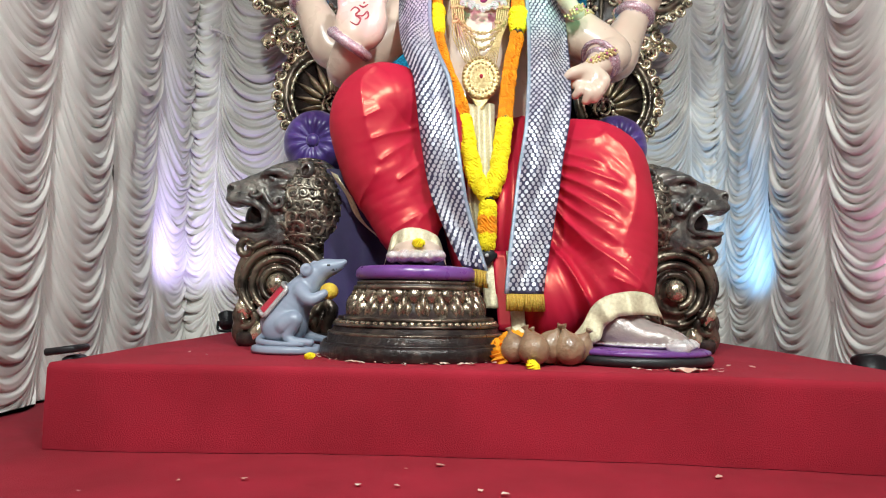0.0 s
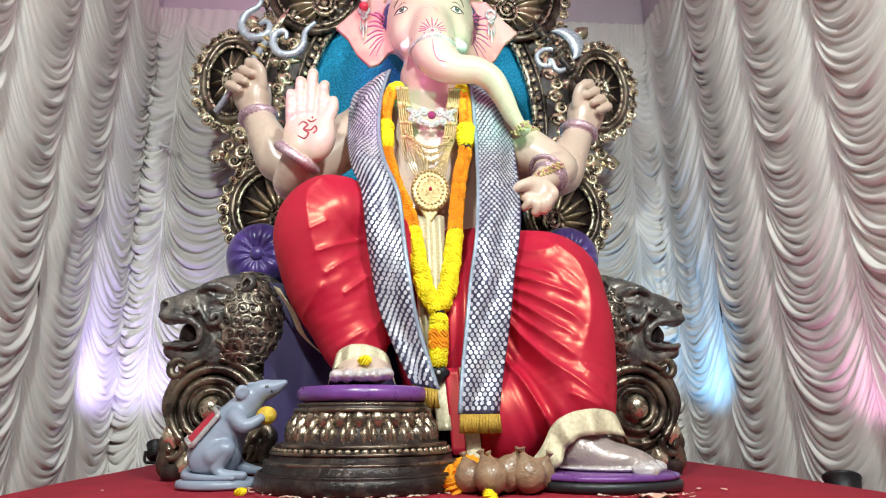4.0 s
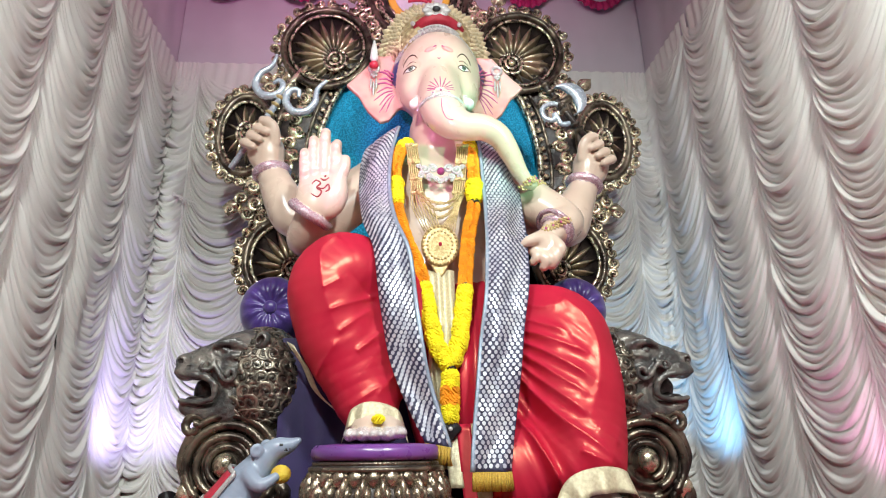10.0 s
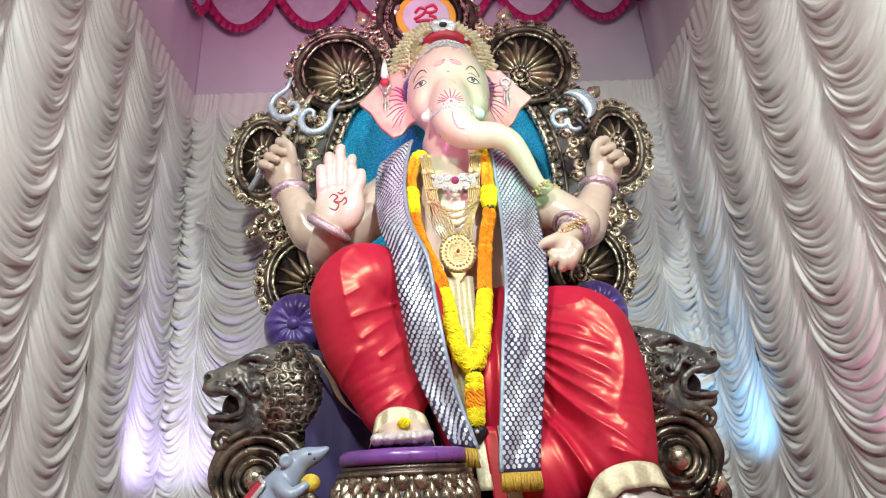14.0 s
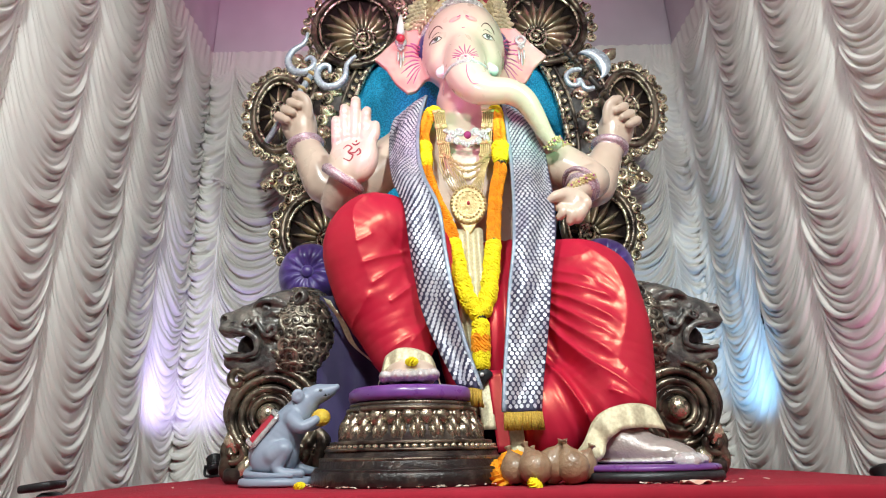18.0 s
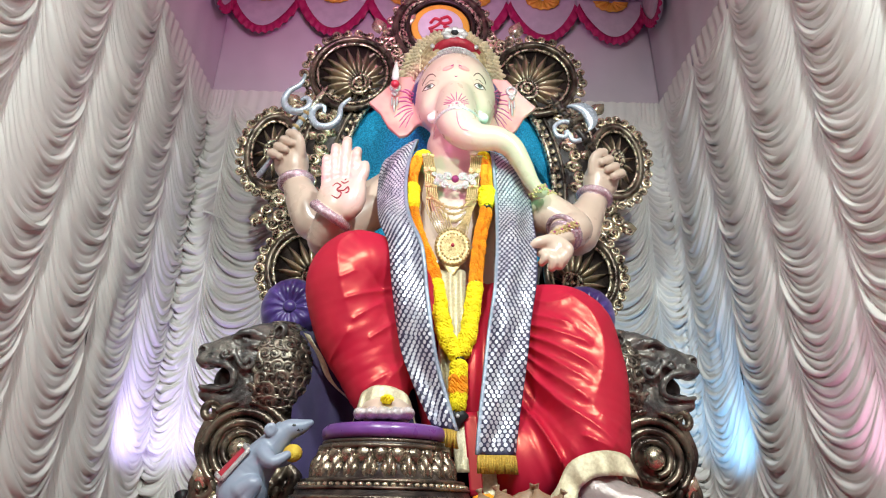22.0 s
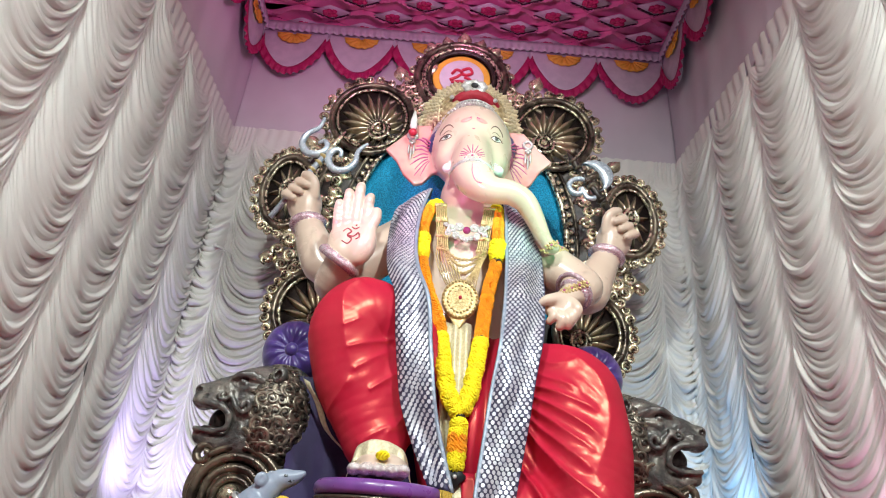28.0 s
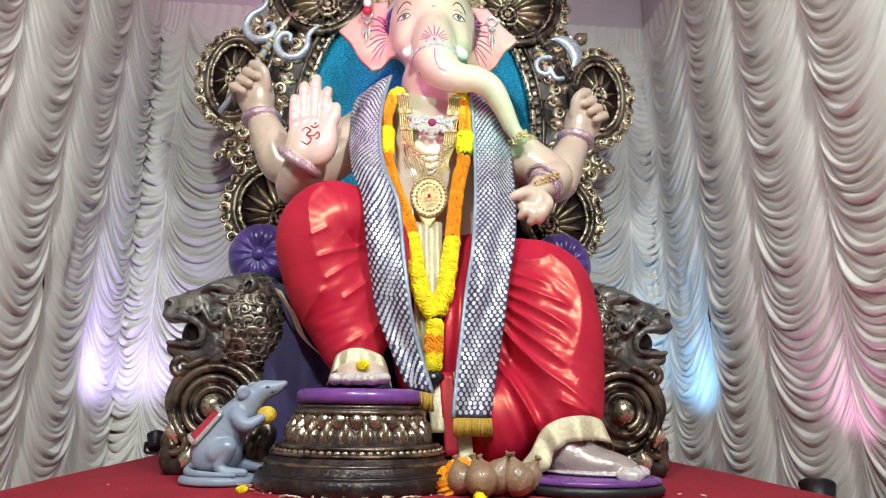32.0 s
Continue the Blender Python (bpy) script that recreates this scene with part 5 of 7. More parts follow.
for row, (a, b, y, s, n) in enumerate(((0.252, 0.318, 3.0, 0.052, 41), (0.236, 0.290, 2.975, 0.040, 41), (0.218, 0.262, 2.95, 0.036, 37), (0.200, 0.232, 2.92, 0.034, 33), (0.182, 0.200, 2.885, 0.032, 27))):
    for i in range(n):
        low = -14 if row < 2 else -4
        d = low + (180 - 2 * low) * i / (n - 1)
        t = radians(d)
        place(ME_CLEAF, (HX - 0.02 + a * math.cos(t), y, 2.575 + b * math.sin(t)), s * (1.25 if row == 0 and i % 4 == 0 else 1), d - 90, crown, "gold_leaf", tip=-14)
        place(ME_CDOT, (HX - 0.02 + (a - 0.012) * math.cos(t), y - 0.012, 2.575 + (b - 0.012) * math.sin(t)), 0.0075, parent=crown, name="gold_bead")
    part("rim", tube([(HX - 0.02 + a * math.cos(radians(t)), y - 0.002, 2.573 + b * math.sin(radians(t))) for t in range(-12, 193, 6)], 0.007, 6), M_CROWN, crown)
ME_PEARL = mesh("pearl", *ball((0, 0, 0), (1, 1, 1), 7, 5), M_SILVER)
for zc, y, rad, m, a, b, t0 in ((2.475, 2.785, 0.015, M_SILVER, 0.212, 0.115, 0), (2.505, 2.79, 0.012, M_SILVER, 0.205, 0.112, 8), (2.435, 2.775, 0.005, M_SILVER, 0.205, 0.115, 8), (2.562, 2.795, 0.034, M_MAROON, 0.18, 0.10, 26), (2.612, 2.81, 0.010, M_SILVER, 0.165, 0.095, 34)):
    P = [(HX - 0.008 + a * math.cos(radians(t)), y + 0.17 * abs(math.cos(radians(t))) ** 2, zc + b * math.sin(radians(t))) for t in range(t0, 181 - t0, 5)]
    part("brow_band", tube(P, rad, 9), m, crown)
    if m is M_SILVER and rad > 0.01:
        for p in P:
            place(ME_PEARL, (p[0], p[1] - rad * 0.8, p[2] - 0.004), rad * 0.6, parent=crown, name="pearl")
for i in range(8):
    t = i / 8 * 2 * math.pi
    part("silver_petal", ball((HX - 0.015 + 0.048 * math.cos(t), 2.775, 2.705 + 0.03 * math.sin(t)), (0.028, 0.012, 0.02), 8, 5), M_SILVER, crown)
part("gem", ball((HX - 0.015, 2.764, 2.705), (0.022, 0.014, 0.016), 10, 6), M_BLACK, crown, "black oval gem")
for i in (-2, -1, 0, 1, 2):
    part("silver_bud", ball((HX - 0.015 + 0.06 * i, 2.782 + 0.012 * abs(i), 2.66 - 0.008 * abs(i)), (0.014, 0.010, 0.014), 8, 5), M_SILVER, crown)
# ear ornaments
for s in (-1, 1):
    ear = thing("ear_ornament", (HX + s * 0.29, 2.96, 2.46), "silver ear ornament with drops", "ornament", "ear ornaments")
    x = HX - 0.012 + s * 0.325
    part("disc", tube([(x + 0.024 * math.cos(t), 2.955, 2.47 + 0.024 * math.sin(t)) for t in np.linspace(0, 6.28, 14)[:-1]], 0.009, 6, closed=True), M_SILVER, ear)
    for i in range(3):
        part("drop", ball((x - 0.014 + 0.014 * i, 2.948, 2.375 - 0.03 * (i == 1)), (0.006, 0.006, 0.045 if i == 1 else 0.032), 7, 5), M_SILVER, ear)
    for i in range(4):
        t = math.pi * i / 2
        part("petal", ball((x + 0.011 * math.cos(t), 2.948, 2.428 + 0.011 * math.sin(t)), (0.009, 0.006, 0.009), 7, 5), M_SILVER, ear)
tassel = thing("hanging_tassel", (HX - 0.30, 2.93, 2.52), "white flower tassel with red knot hung at the crown", "tassel")
part("white_bud", lathe([(0.006, 0.0), (0.022, 0.02), (0.018, 0.07), (0.006, 0.13)], 10, (HX - 0.335, 2.90, 2.47)), M_IVORY, tassel)
part("red_knot", ball((HX - 0.335, 2.90, 2.455), (0.026, 0.022, 0.022), 9, 6), M_REDPAINT, tassel)

# dhoti: satin over both legs, with folds drawn towards the hem
D = [
    ell((0.13, 2.92, 1.08), (0.42, 0.26, 0.24), k=0.08),
    limb([(-0.02, 2.85, 1.13, 0.20), (-0.20, 2.62, 1.23, 0.185), (-0.30, 2.54, 1.20, 0.165), (-0.28, 2.53, 1.02, 0.155), (-0.20, 2.53, 0.84, 0.135), (-0.135, 2.51, 0.70, 0.105)], 0.08, 1, 5),
    limb([(0.32, 2.85, 1.06, 0.20), (0.54, 2.66, 1.03, 0.185), (0.63, 2.58, 0.99, 0.18), (0.65, 2.53, 0.85, 0.18), (0.66, 2.46, 0.65, 0.165), (0.645, 2.38, 0.50, 0.135)], 0.08, 0, 5),
    ell((0.34, 2.60, 0.68), (0.17, 0.14, 0.36), (0, -8, 0), 0.10),
    ell((0.42, 2.46, 0.46), (0.16, 0.12, 0.16), (0, -20, 0), 0.08),
    ell((0.12, 2.66, 0.80), (0.12, 0.08, 0.30), k=0.08),
    ell((-0.06, 2.57, 0.98), (0.13, 0.09, 0.27), (0, 14, 0), 0.10, 1),
]


# drawn folds: height, half width, then the (x, z) points they run through
DRAWN = [
    (0.010, 0.016, (0.42, 1.065), (0.51, 1.015), (0.63, 0.96)), (0.013, 0.017, (0.42, 1.01), (0.55, 0.943), (0.68, 0.879)),
    (0.014, 0.016, (0.42, 0.967), (0.55, 0.877), (0.685, 0.78)), (0.011, 0.013, (0.42, 0.925), (0.54, 0.815), (0.655, 0.727)),
    (0.013, 0.014, (0.415, 0.885), (0.525, 0.765), (0.637, 0.66)), (0.015, 0.017, (0.415, 0.835), (0.526, 0.674), (0.62, 0.592), (0.745, 0.484)),
    (0.014, 0.014, (0.40, 0.68), (0.475, 0.544), (0.545, 0.38)), (0.010, 0.011, (0.445, 0.625), (0.535, 0.42)),
    (0.010, 0.016, (0.59, 0.545), (0.71, 0.488)), (0.008, 0.014, (0.438, 1.124), (0.525, 1.082), (0.61, 1.096)),
    (0.015, 0.036, (0.60, 1.12), (0.682, 1.028), (0.718, 0.904), (0.692, 0.774), (0.636, 0.64)), (0.008, 0.018, (0.66, 0.62), (0.745, 0.56)),
    (0.013, 0.028, (-0.27, 1.37), (-0.325, 1.297), (-0.319, 1.2), (-0.294, 1.084), (-0.25, 0.96)), (0.005, 0.009, (-0.31, 1.13), (-0.235, 1.18)),
    (0.006, 0.009, (-0.28, 1.048), (-0.095, 1.136)), (0.006, 0.010, (-0.25, 0.965), (-0.12, 1.078)), (0.008, 0.011, (-0.18, 0.897), (-0.075, 0.995)),
    (0.006, 0.010, (-0.34, 0.808), (-0.243, 0.945)), (0.006, 0.012, (-0.20, 0.70), (-0.06, 0.80)), (0.005, 0.011, (-0.10, 0.74), (-0.03, 0.84)),
]


def dhoti_folds(P):
    x, y, z = P[:, 0], P[:, 1], P[:, 2]
    out = 0.0025 * np.sin(x * 17 + z * 11) + 0.002 * np.sin(z * 23 - x * 9)
    for high, half, *pts in DRAWN:
        S = spline(pts, 4)
        lo, hi = S.min(0) - 0.11, S.max(0) + 0.11
        near = np.flatnonzero((x > lo[0]) & (x < hi[0]) & (z > lo[1]) & (z < hi[1]) & (y < 2.85))
        px, pz = x[near], z[near]
        best = np.full(len(near), 9.0)
        run = np.zeros(len(near))
        for i, (p, q) in enumerate(zip(S[:-1], S[1:])):
            e = q - p
            t = np.clip(((px - p[0]) * e[0] + (pz - p[1]) * e[1]) / (e @ e), 0, 1)
            d = np.hypot(px - p[0] - t * e[0], pz - p[1] - t * e[1])
            k = d < best
            best = np.where(k, d, best)
            run = np.where(k, (i + t) / (len(S) - 1), run)
        w = half * (0.8 + 0.9 * run)
        out[near] -= 1.45 * high * np.exp(-(best / w) ** 1.1) * np.clip((1 - run) / 0.25, 0.1, 1) * np.clip(run / 0.08 + 0.4, 0, 1)
    # fine drag lines between the large folds
    a = np.arctan2(1.75 - z, x + 0.15)
    fan = np.clip((x - 0.38) / 0.06, 0, 1) * np.clip((0.70 - x) / 0.06, 0, 1) * np.clip((1.06 - z) / 0.1, 0, 1)
    out = out - 0.0045 * fan * np.abs(np.sin(a * 62 + 1.3 * np.sin(a * 17))) ** 3
    tug = np.clip((-0.02 - x) / 0.04, 0, 1) * np.clip((x + 0.36) / 0.1, 0, 1) * np.clip((1.25 - z) / 0.1, 0, 1)
    out = out - 0.0025 * tug * np.abs(np.sin((z - 0.62 * x) * 21 + 1.1 * np.sin(x * 14 + z * 5))) ** 6
    mid = np.clip((0.40 - x) / 0.05, 0, 1) * np.clip((x - 0.04) / 0.05, 0, 1)
    return out - 0.008 * mid * (0.5 + 0.5 * np.sin(x * 120 + 2 * np.sin(z * 3)))


dhoti = thing("dhoti", (0.15, 2.6, 0.4), "red satin dhoti with gold brocade hem, wrapped over both legs", "cloth")
put("satin_wrap", solid_mesh("satin_wrap", D, 0.0056, [M_REDSATIN, M_REDSATIN_KNEE], dhoti_folds), dhoti)


def hem(path, w, dirs, n=60):
    P = spline(path, 10)
    Q = spline(dirs, 10)

    def fn(u, v):
        i = u * (len(P) - 1)
        k = min(int(i), len(P) - 2)
        p = P[k] + (P[k + 1] - P[k]) * (i - k)
        q = Q[k] + (Q[k + 1] - Q[k]) * (i - k)
        return tuple(p + q * w * v + np.array((0, -0.008 * math.sin(u * 34) * (0.4 + v), 0)))
    return sheet(fn, n, 5, (0, 0.006, 0))


# gold hem over the standing foot, round the other ankle, and down the side
part("gold_hem", hem([(0.40, 2.26, 0.27), (0.48, 2.24, 0.36), (0.54, 2.23, 0.455), (0.64, 2.215, 0.49), (0.74, 2.25, 0.475), (0.79, 2.33, 0.40)], 0.085, [(0.3, -0.5, -0.2), (0.6, -0.4, -0.55), (0.4, -0.3, -0.85), (0.1, -0.25, -0.95), (0.3, -0.2, -0.9), (0.3, 0.1, -0.9)]), M_GOLDCLOTH, dhoti, "pale gold brocade hem")
part("gold_hem", hem([(-0.215, 2.44, 0.63), (-0.19, 2.37, 0.69), (-0.12, 2.345, 0.715), (-0.03, 2.37, 0.69), (0.0, 2.44, 0.63)], 0.07, [(-0.2, -0.2, -0.9), (-0.1, -0.3, -0.9), (0, -0.3, -0.9), (0.1, -0.3, -0.9), (0.2, -0.2, -0.9)], 40), M_GOLDCLOTH, dhoti, "pale gold brocade hem")
part("side_border", sheet(lambda u, v: (-0.475 + 0.25 * u + 0.035 * v + 0.012 * math.sin(u * 9), 2.60 - 0.03 * v - 0.02 * u, 0.97 - 0.33 * u ** 0.8 - 0.02 * v), 24, 3, (0, 0.008, 0)), M_GOLDCLOTH, dhoti, "gold edge of the cloth")
part("front_pleat", sheet(lambda u, v: (0.075 + 0.13 * u * (1 - 0.30 * v) + 0.03 * v, 2.65 - 0.115 * min(1, v * 3.2) - 0.01 * math.sin(u * 17) - 0.006 * abs(math.sin(v * 9 + u * 2)), 1.28 - 0.80 * v), 30, 40, (0, 0.01, 0)), M_GOLDCLOTH, dhoti, "pale gold pleated front panel")
for dx, z1 in ((0.0, 0.42), (0.05, 0.34), (0.10, 0.30)):
    part("pleat_end", sheet(lambda u, v: (0.14 + dx + 0.05 * u + 0.02 * v, 2.50 - 0.08 * v - 0.015 * u - dx * 0.6, 0.64 - (0.64 - z1) * v), 6, 12, (0, 0.008, 0)), M_GOLDCLOTH if dx != 0.05 else M_REDSATIN, dhoti)


# shawl: two long sequined bands
def band_surface(path, wid, n=8):
    """Path of centre points and the side vectors of each."""
    return spline(path, n), spline(wid, n)


def shawl_band(root, path, wid, sequin_seed, tassel_n, inner):
    P, W = band_surface(path, wid)
    W = W * 0.84
    P = P + np.array((0.014 if inner > 0 else 0.0, 0, 0))
    L = np.concatenate([[0], np.cumsum(np.linalg.norm(np.diff(P, axis=0), axis=1))])

    def at(u, s):
        """u across -1..1, s metres along."""
        k = min(max(int(np.searchsorted(L, s)) - 1, 0), len(P) - 2)
        t = (s - L[k]) / (L[k + 1] - L[k])
        p, w = P[k] * (1 - t) + P[k + 1] * t, W[k] * (1 - t) + W[k + 1] * t
        fold = 0.010 * math.sin(u * 3.6 + s * 3.0) + 0.007 * math.sin(u * 2 - s * 13) + 0.005 * math.sin(u * 4 + s * 21)
        return p + w * u + np.array((0, -fold - 0.018 * (1 - u * u), 0))
    T = L[-1]
    part("net_cloth", sheet(lambda u, v: tuple(at(2 * u - 1, v * T)), 26, 130, (0, 0.006, 0)), M_NAVY, root, "navy net cloth")
    for s0 in (inner,):
        part("border", tube([tuple(at(s0, T * i / 90) + np.array((0, -0.004, 0))) for i in range(91)], 0.009, 6, flat=0.35), M_HEM, root, "pale woven edge")
    rng = np.random.RandomState(sequin_seed)
    V, F = [], []
    step = 0.0188
    row = 0
    s = 0.01
    while s < T - 0.01:
        k = min(max(int(np.searchsorted(L, s)) - 1, 0), len(P) - 2)
        half = np.linalg.norm(W[k])
        cols = max(3, int(2 * half / 0.0200))
        for c in range(cols):
            u = -0.93 + 1.86 * (c + (0.5 if row % 2 else 0.0) + 0.25) / cols
            if u > 0.95:
                continue
            p = at(u, s)
            du = at(min(u + 0.05, 1), s) - p
            ds = at(u, min(s + 0.01, T)) - at(u, s - 0.005)
            du, ds = du / np.linalg.norm(du), ds / np.linalg.norm(ds)
            nn = np.cross(ds, du)
            nn = nn / np.linalg.norm(nn)
            if nn[1] > 0:
                nn = -nn
            tilt = nn + rng.normal(0, 0.07, 3)
            tilt /= np.linalg.norm(tilt)
            a = du - tilt * (du @ tilt)
            a /= np.linalg.norm(a)
            b = np.cross(tilt, a)
            b0 = len(V)
            V += [tuple(p + tilt * 0.0045 + 0.0074 * a * math.cos(q * math.pi / 4) + 0.0084 * b * math.sin(q * math.pi / 4)) for q in range(8)]
            F.append(tuple(range(b0, b0 + 8)))
        s += step * 0.86
        row += 1
    tagged(part("sequins", (V, F), M_SEQUIN, root, "silver oval sequins", smooth=False), kind="stuff")
    for i in range(tassel_n):
        u = -0.95 + 1.9 * i / (tassel_n - 1)
        p = at(u, T)
        part("tassel", tube([tuple(p), tuple(p + np.array((0.004 * math.sin(i * 2.1), -0.004, -0.03))), tuple(p + np.array((0.006 * math.sin(i * 1.3), 0, -0.062)))], [0.004, 0.0065, 0.0055], 6), M_THREAD, root, "gold thread tassel")


M_THREAD = mat("gold_thread", (0.62, 0.40, 0.06), (0.42, 0.26, 0.04), 200, 0.5, 0.3, 0.4, 300)
shawl = thing("shawl", (0.15, 2.7, 0.5), "navy shawl with silver sequins and gold tassels, over both shoulders", "shawl")
shawl_band(shawl, [(-0.13, 3.02, 2.06), (-0.135, 2.87, 2.02), (-0.16, 2.76, 1.86), (-0.16, 2.66, 1.66), (-0.13, 2.50, 1.46), (-0.075, 2.41, 1.30), (-0.045, 2.385, 1.08), (-0.008, 2.39, 0.86), (0.045, 2.39, 0.70), (0.10, 2.37, 0.565)],
           [(0.08, -0.02, 0.05), (0.095, -0.03, 0.06), (0.090, -0.05, 0.03), (0.082, -0.05, 0.0), (0.080, -0.03, 0.0), (0.085, -0.02, -0.02), (0.083, -0.02, -0.01), (0.078, -0.02, -0.01), (0.066, -0.02, -0.01), (0.052, -0.02, -0.01)], 3, 12, 1)
shawl_band(shawl, [(0.40, 3.02, 2.02), (0.42, 2.87, 1.98), (0.43, 2.76, 1.82), (0.435, 2.67, 1.60), (0.425, 2.55, 1.38), (0.40, 2.44, 1.16), (0.365, 2.40, 0.95), (0.335, 2.37, 0.74), (0.312, 2.355, 0.58), (0.300, 2.335, 0.475)],
           [(0.08, 0.02, -0.05), (0.095, 0.03, -0.05), (0.10, 0.04, -0.03), (0.105, 0.03, 0.0), (0.105, 0.02, 0.0), (0.10, 0.01, 0.0), (0.095, 0.0, 0.0), (0.09, 0.0, 0.0), (0.085, 0.0, 0.0), (0.082, 0.0, 0.0)], 4, 22, -1)


# marigold garland
def flower_mesh(name, m, seed):
    """A ruffled marigold head: a soft dome broken into petal lobes."""
    rng = np.random.RandomState(seed)
    nu, nv = 22, 8
    V, F = [], []
    for i in range(nv + 1):
        e = math.pi * (0.04 + 0.92 * i / nv)
        for j in range(nu):
            a = 2 * math.pi * j / nu
            lobe = 1 + 0.15 * (1 if (j + i) % 2 else -1) * math.sin(e) + rng.uniform(-0.07, 0.07)
            V.append((lobe * math.sin(e) * math.cos(a), lobe * math.sin(e) * math.sin(a), 0.2 + 0.72 * lobe * math.cos(e)))
    for i in range(nv):
        for j in range(nu):
            F.append((i * nu + j, (i + 1) * nu + j, (i + 1) * nu + (j + 1) % nu, i * nu + (j + 1) % nu))
    F.append(tuple(range(nu)))
    return mesh(name, V, F, m, smooth=False)


FL_O = [flower_mesh("orange_flower", M_ORANGE, s) for s in (1, 2, 3)]
FL_Y = [flower_mesh("yellow_flower", M_YELLOW, s) for s in (4, 5, 6)]
garland = thing("garland", (0.15, 2.65, 0.62), "long garland of orange and yellow marigolds with black ties", "garland")


def string(path, sections, parent):
    """Flower heads along a path; sections of (end, kind, size, step)."""
    P = spline(path, 24)
    L = np.concatenate([[0], np.cumsum(np.linalg.norm(np.diff(P, axis=0), axis=1))])
    rng = random.Random(len(path))
    s = 0.0
    for end, kind, size, step in sections:
        while s < end * L[-1]:
            k = min(int(np.searchsorted(L, s)), len(P) - 1)
            p = Vector(P[k])
            tang = Vector(P[min(k + 1, len(P) - 1)] - P[max(k - 1, 0)]).normalized()
            if kind == "b":
                part("black_tie", moved(lathe([(0.022, -0.008), (0.026, 0), (0.022, 0.008)], 12), Matrix.Translation(p) @ tang.to_track_quat("Z", "Y").to_matrix().to_4x4()), M_BLACK, parent)
            else:
                for a in ((-62, 62) if kind == "o" else (-75, 0, 75)):
                    q = Matrix.Rotation(radians(a + rng.uniform(-14, 14)), 4, tang) @ (Vector((0, -1, 0)) - tang * tang.dot(Vector((0, -1, 0)))).to_track_quat("Z", "Y").to_matrix().to_4x4()
                    out = q.to_3x3() @ Vector((0, 0, 1))
                    sc = size * rng.uniform(0.88, 1.12)
                    me = (FL_O if kind == "o" else FL_Y)[rng.randrange(3)]
                    put("marigold", me, parent, "", Matrix.Translation(p + out * 0.012) @ q @ Matrix.Rotation(rng.uniform(0, 6.3), 4, "Z") @ Matrix.Diagonal((sc, sc, sc, 1)))
            s += step
        s = max(s, end * L[-1])


string([(0.0, 2.86, 1.98), (-0.03, 2.77, 1.90), (-0.052, 2.715, 1.78), (-0.045, 2.68, 1.60), (-0.01, 2.645, 1.44), (0.055, 2.60, 1.27), (0.08, 2.565, 1.15), (0.095, 2.53, 1.05), (0.12, 2.50, 0.94), (0.165, 2.485, 0.86)],
       [(0.09, "y", 0.026, 0.03), (0.25, "o", 0.02, 0.0165), (0.265, "b", 0, 0.02), (0.345, "y", 0.03, 0.03), (0.36, "b", 0, 0.02), (0.70, "o", 0.021, 0.0165), (0.715, "b", 0, 0.02), (1.0, "y", 0.026, 0.031)], garland)
string([(0.305, 2.86, 1.98), (0.305, 2.77, 1.90), (0.307, 2.715, 1.78), (0.302, 2.68, 1.60), (0.27, 2.645, 1.44), (0.25, 2.60, 1.27), (0.238, 2.565, 1.16), (0.225, 2.53, 1.05), (0.205, 2.50, 0.94), (0.175, 2.485, 0.86)],
       [(0.09, "y", 0.026, 0.03), (0.25, "o", 0.02, 0.0165), (0.265, "b", 0, 0.02), (0.345, "y", 0.03, 0.03), (0.36, "b", 0, 0.02), (0.70, "o", 0.021, 0.0165), (0.715, "b", 0, 0.02), (1.0, "y", 0.026, 0.031)], garland)
string([(0.17, 2.485, 0.845), (0.168, 2.47, 0.76), (0.166, 2.46, 0.66)], [(0.12, "b", 0, 0.03), (0.4, "y", 0.027, 0.03), (0.7, "o", 0.027, 0.03), (1.0, "y", 0.025, 0.03)], garland)
part("black_charm", moved(box((-0.032, -0.012, -0.032), (0.032, 0.012, 0.032), 0.006), Matrix.Translation((0.166, 2.455, 0.622)) @ Matrix.Rotation(radians(42), 4, "Y")), M_BLACK, garland, "black square charm")
part("mirror_dot", ball((0.166, 2.441, 0.622), (0.008, 0.004, 0.008), 8, 5), M_SILVER, garland)

